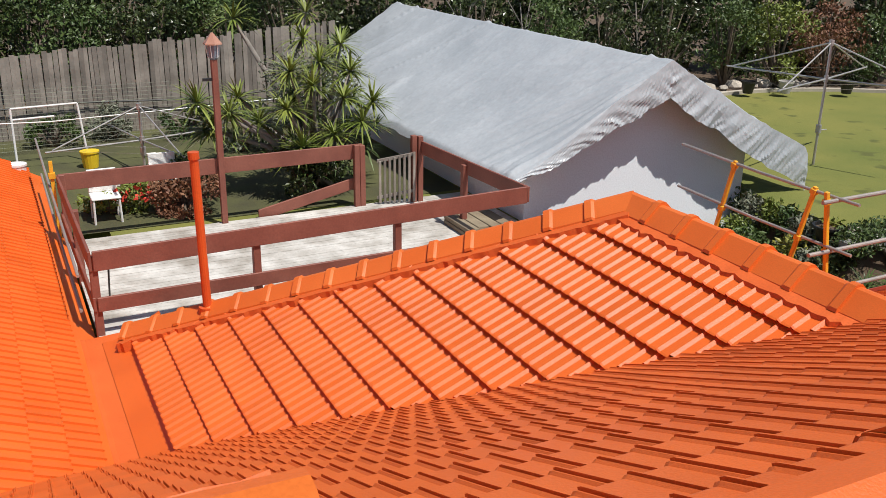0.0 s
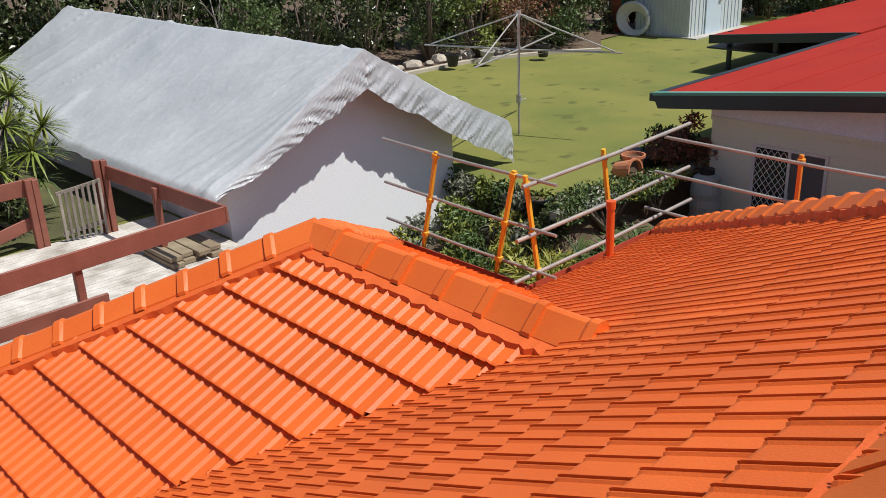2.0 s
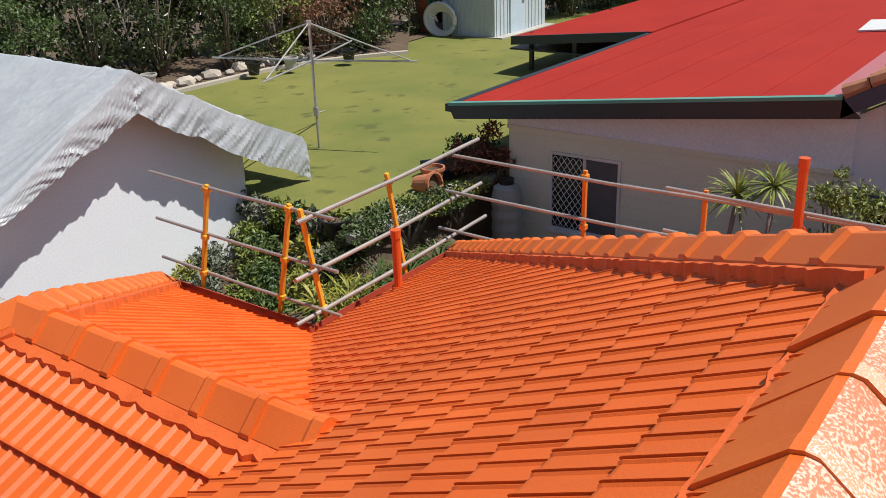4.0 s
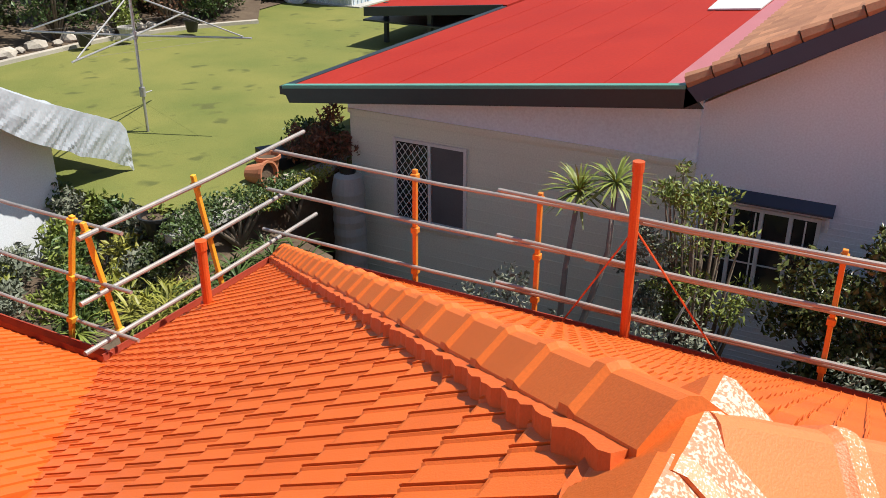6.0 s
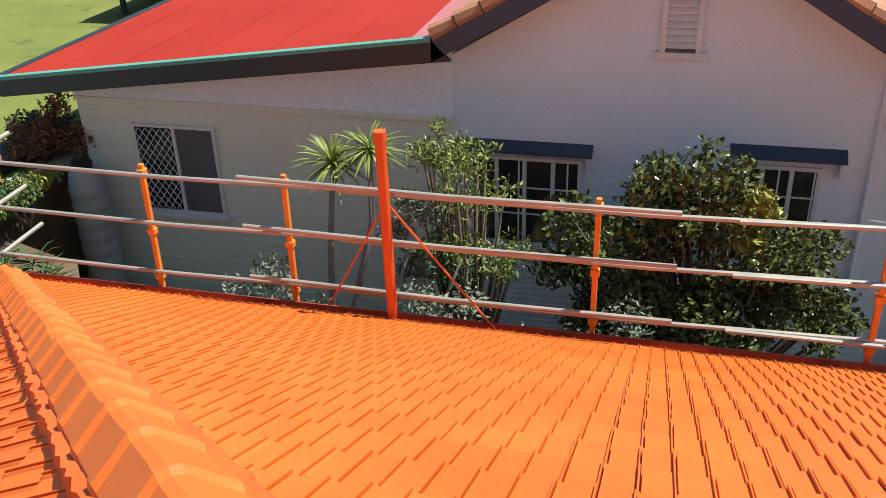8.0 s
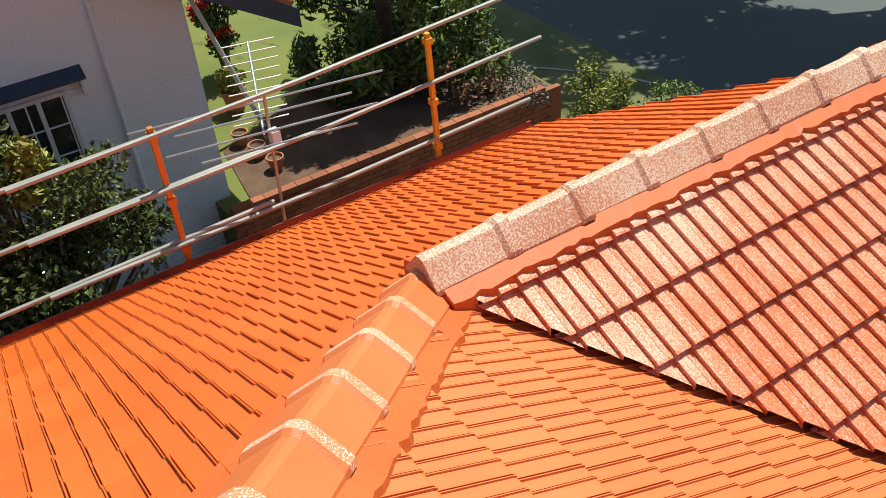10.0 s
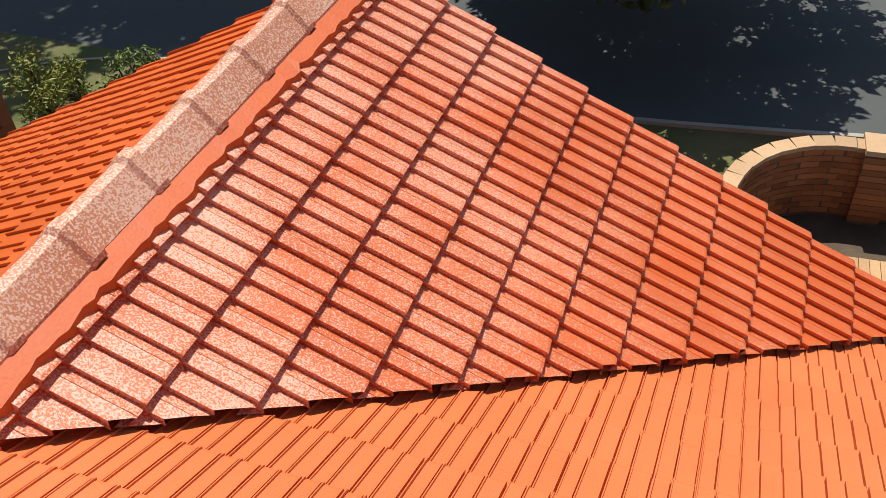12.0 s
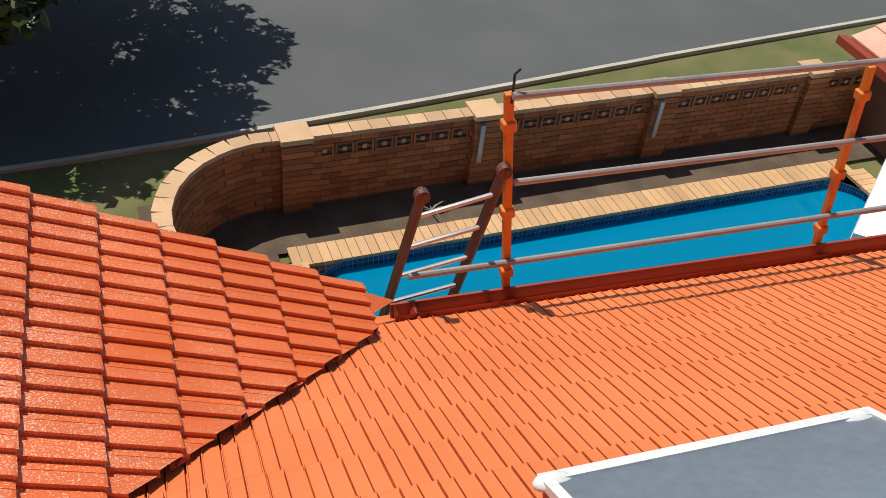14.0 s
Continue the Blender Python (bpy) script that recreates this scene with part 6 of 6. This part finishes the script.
water.node_tree.links.new(wnz.outputs["Fac"], wbp.inputs["Height"])
water.node_tree.links.new(wbp.outputs[0], wb.inputs["Normal"])
wob = part("water", bm, water, pool)
wob.visible_shadow = False
bm = bmesh.new()
dense = smooth([*inner, inner[0]], 3)
for p, q in zip(dense, dense[1:]):
    k = max(1, round((q - p).length / 0.062))
    for i in range(k):
        a, b = p.lerp(q, (i + 0.05) / k), p.lerp(q, (i + 0.95) / k)
        for row in range(4):
            z = -0.052 - 0.062 * row
            vs = [bm.verts.new(PT @ (c + Vector((0, 0, zz)))) for c, zz in ((a, z - 0.056), (b, z - 0.056), (b, z), (a, z))]
            bm.faces.new(vs)
mos = part("mosaic_tiles", bm, M["pool_tile"], pool)
tagged(mos, kind="stuff")
bm = bmesh.new()
for p, q in zip(dense, dense[1:]):
    c = Vector((-2.7, 1.44, 0))
    vs = [bm.verts.new(PT @ (a + (a - c).normalized() * 0.006 + Vector((0, 0, z)))) for a, z in ((p, -0.30), (q, -0.30), (q, -0.045), (p, -0.045))]
    bm.faces.new(vs)
part("grout", bm, M["concrete"], pool)
cop = mesh_of("coping_paver", [(x, y, z) for z in (-0.045, 0.0) for x, y in ((0.004, 0), (0.111, 0), (0.111, 0.335), (0.004, 0.335))], [(0, 1, 5, 4), (1, 2, 6, 5), (2, 3, 7, 6), (3, 0, 4, 7), (4, 5, 6, 7)], M["coping"])
for k in range(70):
    put("coping_paver", cop, pool, PT @ Matrix.Translation((-6.72 + 0.1145 * k, 0.0, rng.uniform(-0.003, 0.003))))
for k in range(20):
    put("coping_paver", cop, pool, PT @ Matrix.Translation((1.12, 0.28 + 0.1145 * k, 0)) @ Matrix.Rotation(-math.pi / 2, 4, "Z") @ Matrix.Translation((-0.115, 0, 0)))
    put("coping_paver", cop, pool, PT @ Matrix.Translation((-6.57, 0.28 + 0.1145 * k, 0)) @ Matrix.Rotation(math.pi / 2, 4, "Z"))
tagged(put("pool_surround", mesh_of("pool_surround", [tuple(PT @ Vector(p)) for p in ((-9, 2.55, -0.03), (4, 2.55, -0.03), (4, 5, -0.03), (-9, 5, -0.03))], [(0, 1, 2, 3)], M["concrete"])), "pale paved strip along the house", "paving", kind="structure")
bed = [PT @ Vector(p) for p in ((-7.8, -1.2, -0.04), (2.8, -1.2, -0.04), (2.8, 2.5, -0.04), (1.4, 2.5, -0.04), (1.4, 0.03, -0.05), (-7.8, 0.03, -0.05))]
tagged(put("pool_bed", mesh_of("pool_bed", [tuple(p) for p in bed], [tuple(range(6))], M["soil"])), "dark soil strip between pool and brick wall", "garden bed", kind="structure")

WL = [Vector((-11.5, -11.66, 0)), Vector((-8.9, -11.47, 0)), Vector((-1.19, -10.91, 0))]
cc, rad = Vector((-1.15, -9.61, 0)), 1.30
arc = [cc + rad * Vector((math.cos(radians(a)), math.sin(radians(a)), 0)) for a in range(-88, 31, 6)]
path = WL + arc
HB = 0.92


def along(s):
    """The place and heading s metres along the wall's line, from its curved end."""
    pts = path[::-1]
    for p, q in zip(pts, pts[1:]):
        if s <= (q - p).length:
            return p + (q - p).normalized() * s, (q - p).normalized()
        s -= (q - p).length
    return pts[-1], (pts[-1] - pts[-2]).normalized()


total = sum((q - p).length for p, q in zip(path, path[1:]))
wallr = thing("street_wall", "tan brick street wall with cream capping and pierced block row", "wall")
bm = bmesh.new()
prev = None
steps = int(total / 0.12)
for k in range(steps + 1):
    p, d = along(total * k / steps)
    s = Vector((-d.y, d.x, 0))
    ringv = [bm.verts.new(p + s * a + Vector((0, 0, z))) for a, z in ((-0.08, -0.2), (0.08, -0.2), (0.08, HB), (-0.08, HB))]
    if prev:
        for i in range(4):
            bm.faces.new((prev[i], prev[(i + 1) % 4], ringv[(i + 1) % 4], ringv[i]))
    prev = ringv
part("core", bm, M["mort_grey"], wallr)
brick = mesh_of("brick", [(x, y, z) for z in (0.004, 0.078) for x, y in ((0.004, -0.088), (0.232, -0.088), (0.232, 0.088), (0.004, 0.088))], [(0, 1, 5, 4), (1, 2, 6, 5), (2, 3, 7, 6), (3, 0, 4, 7), (4, 5, 6, 7)], M["brick"])
cap_b = mesh_of("cap_brick", [(x, y, z) for z in (0.0, 0.055) for x, y in ((0.004, -0.10), (0.232, -0.10), (0.232, 0.10), (0.004, 0.10))], [(0, 1, 5, 4), (1, 2, 6, 5), (2, 3, 7, 6), (3, 0, 4, 7), (4, 5, 6, 7), (0, 3, 2, 1)], M["cream_brick"])
BAYS = [2.88, 5.28, 7.86, 10.43, 12.6]          # piers, by distance along the wall
jv, jf, made = [], [], 0
for row in range(11):
    s, z = (0.0 if row % 2 else 0.118), row * 0.083
    while s < total - 0.3:
        p, d = along(s + 0.118)
        in_block = 8 <= row <= 9 and BAYS[0] + 0.42 < s + 0.12 < BAYS[-1] and all(abs(s + 0.12 - b) > 0.30 for b in BAYS)
        if not in_block:
            m = Matrix(((d.x, -d.y, 0, p.x), (d.y, d.x, 0, p.y), (0, 0, 1, z), (0, 0, 0, 1))) @ Matrix.Translation((-0.118, rng.uniform(-0.003, 0.003), 0))
            if made < 300 and s < 8.5:
                put("brick", brick, wallr, m)
                made += 1
            else:
                k = len(jv)
                jv += [m @ v_.co for v_ in brick.vertices]
                jf += [tuple(k + i for i in pl.vertices) for pl in brick.polygons]
        s += 0.236
tagged(put("bricks", mesh_of("bricks", jv, jf, M["brick"]), wallr), kind="stuff")
s = 0.0
while s < total - 0.2:
    p, d = along(s + 0.118)
    put("cap_brick", cap_b, wallr, Matrix(((d.x, -d.y, 0, p.x), (d.y, d.x, 0, p.y), (0, 0, 1, HB - 0.002 + rng.uniform(-0.002, 0.003)), (0, 0, 0, 1))) @ Matrix.Translation((-0.118, 0, 0)))
    s += 0.237
for b in BAYS:
    p, d = along(b)
    m = Matrix(((d.x, -d.y, 0, p.x), (d.y, d.x, 0, p.y), (0, 0, 1, 0), (0, 0, 0, 1)))
    pier = put("pier", mesh_of("pier", [(x, y, z) for z in (-0.1, HB + 0.02) for x, y in ((-0.17, -0.17), (0.17, -0.17), (0.17, 0.17), (-0.17, 0.17))], [(0, 1, 5, 4), (1, 2, 6, 5), (2, 3, 7, 6), (3, 0, 4, 7), (4, 5, 6, 7)], M["mort_grey"]), wallr, m)
    for row in range(11):
        put("pier_brick", mesh_of("pier_brick", [(x, y, z) for z in (row * 0.083 + 0.004, row * 0.083 + 0.078) for x, y in ((-0.178, -0.178), (0.178, -0.178), (0.178, 0.178), (-0.178, 0.178))], [(0, 1, 5, 4), (1, 2, 6, 5), (2, 3, 7, 6), (3, 0, 4, 7), (4, 5, 6, 7)], M["brick"]), pier)
    put("pier_cap", mesh_of("pier_cap", [(x, y, z) for z in (HB + 0.02, HB + 0.085) for x, y in ((-0.19, -0.19), (0.19, -0.19), (0.19, 0.19), (-0.19, 0.19))], [(0, 1, 5, 4), (1, 2, 6, 5), (2, 3, 7, 6), (3, 0, 4, 7), (4, 5, 6, 7), (0, 3, 2, 1)], M["cream_brick"]), pier)
    if b in BAYS[1:3]:
        put("grey_strip", mesh_of("grey_strip", [(x, y, z) for z in (0.35, 0.90) for x, y in ((-0.13, -0.235), (-0.07, -0.235), (-0.07, -0.179), (-0.13, -0.179))], [(0, 1, 5, 4), (1, 2, 6, 5), (2, 3, 7, 6), (3, 0, 4, 7), (4, 5, 6, 7)], M["galv"]), pier)
blk = bmesh.new()
for x0, z0, x1, z1 in ((0.0, 0.0, 0.23, 0.022), (0.0, 0.148, 0.23, 0.17), (0.0, 0.022, 0.026, 0.148), (0.204, 0.022, 0.23, 0.148), (0.085, 0.055, 0.145, 0.115), (0.026, 0.076, 0.085, 0.094), (0.145, 0.076, 0.204, 0.094)):
    box(blk, x0, 0.065, z0, x1, 0.098, z1)
blm = bpy.data.meshes.new("pierced_block")
blk.to_mesh(blm)
blk.free()
blm.materials.append(M["brick"])
# black sheet that paints the shade inside the block's openings
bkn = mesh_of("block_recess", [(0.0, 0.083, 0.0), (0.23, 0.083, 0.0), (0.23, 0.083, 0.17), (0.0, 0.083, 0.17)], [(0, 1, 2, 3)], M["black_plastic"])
dot = mesh_of("block_centre", [(0.09, 0.101, 0.06), (0.14, 0.101, 0.06), (0.14, 0.101, 0.11), (0.09, 0.101, 0.11)], [(0, 1, 2, 3)], M["cream_brick"])
for a, b in zip(BAYS, BAYS[1:]):
    k = int((b - a - 0.5) / 0.237)
    st = (b - a - 0.44) / k
    for i in range(k):
        p, d = along(a + 0.22 + st * (i + 0.5))
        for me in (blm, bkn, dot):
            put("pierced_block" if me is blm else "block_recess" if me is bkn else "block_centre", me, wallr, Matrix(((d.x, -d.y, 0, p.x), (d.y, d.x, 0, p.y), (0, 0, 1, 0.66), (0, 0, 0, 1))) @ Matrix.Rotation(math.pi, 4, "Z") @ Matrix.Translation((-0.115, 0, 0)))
sprig = thing("palm_sprig", "small pale palm seedling in the dark bed", "plant")
blades("fronds", [(-3.0, -10.45, 0.02)], M["leaf_grey"], sprig, 9, 0.3, 0.02, 33, 0.8)

# pump house and pale rendered step at the pool's far end
ph = thing("pump_house", "small pool pump house with pinkish tiled roof and red gutter", "pump house")
part("wall", boxed(-10.6, -10.9, -0.1, -8.75, -9.65, 1.10), M["brown_wall"], ph)
part("roof", slabbed([(-8.5, -11.1, 1.20), (-8.5, -9.35, 1.20), (-9.7, -9.55, 1.85), (-9.7, -10.9, 1.85)], 0.05), M["capspeck"], ph, "pinkish half-coated tile roof")
for k in range(4):
    part("roof_course", slabbed([(-8.5 - 0.31 * k, -11.1 + 0.05 * k, 1.25 + 0.165 * k), (-8.5 - 0.31 * k, -9.35 - 0.05 * k, 1.25 + 0.165 * k), (-8.81 - 0.31 * k, -9.40 - 0.05 * k, 1.395 + 0.165 * k), (-8.81 - 0.31 * k, -11.05 + 0.05 * k, 1.395 + 0.165 * k)], 0.03), M["capspeck"], ph)
part("gutter", boxed(-8.5, -11.2, 1.09, -8.36, -9.3, 1.21), M["gutter"], ph)
ph.location = (-1.2, -0.75, 0)
st_ = thing("rendered_step", "white rendered block at the pool's end", "step")
part("block", slabbed([(-9.95, -10.55, 0.34), (-7.85, -8.72, 0.34), (-9.0, -7.6, 0.44), (-11.1, -9.4, 0.44)], 0.4), M["white_wall"], st_)

# ---- neighbour's front garden ----
fg = slabbed([(9.55, -3.6, 0.92), (9.55, -6.6, 0.92), (9.55, -9.1, 0.92), (11.4, -9.6, 0.55), (14.5, -9.2, 0.4), (30, -2.5, 0.6), (30, -3.0, 0.9), (20, -3.0, 0.9)], 1.0)
tagged(part("front_lawn", fg, M["grass"], None), "neighbour's raised front lawn", "lawn", kind="structure")
tagged(put("bark_bed", mesh_of("bark_bed", [(9.56, -3.95, 0.94), (9.56, -6.6, 0.94), (9.56, -9.05, 0.94), (11.4, -9.5, 0.60), (13.0, -8.6, 0.72), (12.2, -6.2, 0.93), (11.2, -4.2, 0.93)], [tuple(range(7))], M["bark_mulch"])), "dry bark garden bed under the conifer", "garden bed", kind="structure")
bw = thing("garden_wall", "dark red brick garden wall along the drive", "wall")
part("core", slabbed([(9.46, -3.6, 0.97), (9.56, -3.6, 0.97), (9.56, -9.15, 0.97), (9.46, -9.15, 0.97)], 1.2), M["red_brick"], bw)
gbr = mesh_of("brick", [(x, y, z) for z in (0.0, 0.074) for x, y in ((0.0, 0.004), (0.13, 0.004), (0.13, 0.232), (0.0, 0.232))], [(0, 1, 5, 4), (1, 2, 6, 5), (2, 3, 7, 6), (3, 0, 4, 7), (4, 5, 6, 7)], M["red_brick"])
for k in range(22):
    y = -3.85 - k * 0.237
    put("brick", gbr, bw, Matrix.Translation((9.435, y, 0.972 + rng.uniform(0, 0.004))))
jb = mesh_of("face_brick", [(-0.012, y, z) for z in (0.004, 0.078) for y in (0.004, 0.232)] + [(0.05, y, z) for z in (0.004, 0.078) for y in (0.004, 0.232)], [(0, 2, 3, 1), (0, 1, 5, 4), (2, 6, 7, 3), (0, 4, 6, 2), (1, 3, 7, 5)], M["red_brick"])
for row in range(11):
    for k in range(22):
        y = -3.85 - k * 0.237 - (0.118 if row % 2 else 0)
        put("face_brick", jb, bw, Matrix.Translation((9.45, y, row * 0.083 + 0.02)))
tagged(put("side_path", mesh_of("side_path", [(6.3, 8.0, -0.02), (6.3, -9.2, -0.02), (8.9, -9.2, -0.02), (9.1, -3.6, -0.02), (10.0, -3.6, -0.02), (10.0, 8.0, -0.02)], [tuple(range(6))], M["soil"])), "narrow soil path between the houses", "path", kind="structure")
for k in range(5):
    tagged(part("paver", boxed(9.2 + 0.02 * k, -4.0 + 0.45 * k, -0.03, 9.7, -3.6 + 0.45 * k, 0.02, bevel=0.01), M["concrete"], None), "pale concrete paver beside the corner", "paver", "side pavers")

con = thing("conifer", "dense weeping conifer on the front lawn", "tree")
limbs([([(11.6, -7.3, 0.7), (11.7, -7.4, 2.5), (11.8, -7.5, 5.5)], [0.16, 0.12, 0.03])] + [([(11.6, -7.3, 0.9 + 0.35 * j), (11.6 + 1.1 * math.cos(j * 2.3), -7.3 + 1.1 * math.sin(j * 2.3), 1.0 + 0.38 * j)], [0.05, 0.012]) for j in range(9)], M["bark"], con)
cs = []
rc = random.Random(77)
for k in range(150):
    h = rc.random()
    a, q = rc.random() * math.tau, 1.75 * (1 - 0.55 * h) * rc.uniform(0.45, 1.0)
    cs.append(((11.7 + q * math.cos(a), -7.45 + q * math.sin(a), 1.0 + 4.6 * h), (0.26, 0.26, 0.42)))
leaves("crown", cs, 30000, 0.042, M["leaf_lime"], con, 78, 3.2)
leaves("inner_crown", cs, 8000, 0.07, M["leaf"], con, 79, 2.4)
shrub("bank_shrub", "dry grey ground cover on the bank by the road", [((9.6 + 0.45 * k, -8.6 - 0.12 * k + 0.3 * math.sin(k * 2), 0.95 - 0.06 * k), (0.4, 0.35, 0.2)) for k in range(9)], 3000, 0.035, "leaf_grey", 141)
shrub("bank_shrub", "dark shrub at the edge of the bank", clumps(12.3, -9.0, 0.95, 0.9, 0.5, 0.4, 12, 142, 0.3), 2200, 0.04, "leaf_dark", 142)
shrub("bank_shrub", "rusty low plants in the bark bed", clumps(10.6, -7.9, 1.05, 1.1, 0.7, 0.15, 12, 143, 0.25), 1500, 0.04, "leaf_rust", 143)
for k in range(7):
    shrub("verge_shrub", "yellow-green verge shrub beside the road", clumps(9.9 - 0.75 * k, -10.15 - 0.10 * k + 0.25 * math.sin(k * 2.0), 0.45, 0.42, 0.42, 0.45, 9, 150 + k, 0.22), 1300, 0.032, "leaf_lime" if k % 3 == 2 else "leaf_yel", 150 + k, (9.9 - 0.75 * k, -10.2 - 0.1 * k, -0.1), long=2.6)
rb = shrub("bougainvillea", "red-flowered climber by the neighbour's corner", clumps(13.6, -5.3, 1.9, 0.35, 0.3, 0.8, 10, 160, 0.22), 1000, 0.05, "leaf", 160, (13.6, -5.3, 0.8))
leaves("bloom_cluster", clumps(13.7, -5.4, 2.0, 0.4, 0.35, 0.8, 12, 161, 0.2), 2200, 0.055, M["leaf_red"], rb, 161, 1.3, "bright red blooms", kind="stuff")
pot("plant_pot", 12.3, -4.9, 0.92, 0.20, 0.36, M["terracotta"], "terracotta pot with yellow-green plant by the corner")
leafy = shrub("pot_plant", "yellow-green bushy plant in the terracotta pot", [((12.3, -4.9, 1.45), (0.24, 0.24, 0.22))], 500, 0.045, "leaf_yel", 163)
for k in range(3):
    pot("plant_pot", 11.2 - 0.5 * k, -4.5 - 0.05 * k, 0.92, 0.12, 0.22, M["terracotta"], "terracotta pot beside the neighbour's wall")
tagged(part("white_pole", tubed([(11.5, -5.0, 0.92), (11.5, -4.22, 3.55)], r=0.035, sides=8), M["white_paint"], None), "white pole leaning beside the corner", "pole")

# television antenna on the eave
ant = thing("tv_antenna", "aluminium television antenna on a thin mast at the eave", "antenna")
AX, AY, AZ = 6.42, -3.27, 3.92
part("mast", tubed([(6.34, -3.19, 2.70), (AX, AY, AZ + 0.1)], r=0.016, sides=8), M["galv"], ant)
part("boom", tubed([(AX - 0.08, AY + 0.10, AZ - 0.22), (AX + 0.75, AY - 0.22, AZ + 0.28)], r=0.012, sides=6), M["alu"], ant)
for k in range(9):
    s = k / 8
    c = Vector((AX + 0.05 + 0.70 * s, AY + 0.05 - 0.27 * s, AZ - 0.15 + 0.42 * s))
    part("element", tubed([c - Vector((0.06, 0.24, 0)), c + Vector((0.06, 0.24, 0))], r=0.006, sides=5), M["alu"], ant)
for dx, ln, dz in ((-0.12, 0.95, -0.20), (0.05, 0.80, -0.12), (0.12, 1.15, -0.02), (-0.2, 0.7, -0.3)):
    part("long_element", tubed([(AX + dx - 0.16 * ln, AY - ln, AZ + dz), (AX + dx + 0.16 * ln, AY + ln, AZ + dz + 0.03)], r=0.010, sides=6), M["alu"], ant)
part("junction_box", boxed(AX - 0.14, AY - 0.03, AZ - 0.32, AX - 0.04, AY + 0.05, AZ - 0.2), M["white_plastic"], ant)

# street trees whose shade falls on the road
for k, (x, y, r, low) in enumerate(((2.9, -15.7, 4.0, 4.4), (14.4, -16.2, 3.8, 0.0), (10.0, -17.8, 2.2, 0.0))):
    root = thing("street_tree", "tall street tree shading the road", "tree", "street trees")
    limbs([([(x, y - 3.0, -0.1), (x, y - 2.2, 2.0), (x + 0.2, y - 0.5, 5.5 - low), (x, y, 7.8 - low)], [0.28, 0.22, 0.14, 0.05])] + [([(x, y - 1.5, max(1.2, 3.8 - low * 0.7) + 0.2 * j), (x + 2.2 * math.cos(j * 1.3), y + 2.0 * math.sin(j * 1.3), 6.2 - low + 0.3 * (j % 3))], [0.09, 0.02]) for j in range(8)], M["bark"], root)
    leaves("crown", clumps(x, y, 7.0 - low, r, r * 0.85, 1.7, 150, 170 + k, 0.6), 27000, 0.125, M["leaf_dark"], root, 170 + k, 2.0)


# ---- roof tiles, one by one ----
for root, me, m in TILES:
    put("roof_tile", me, root, m)
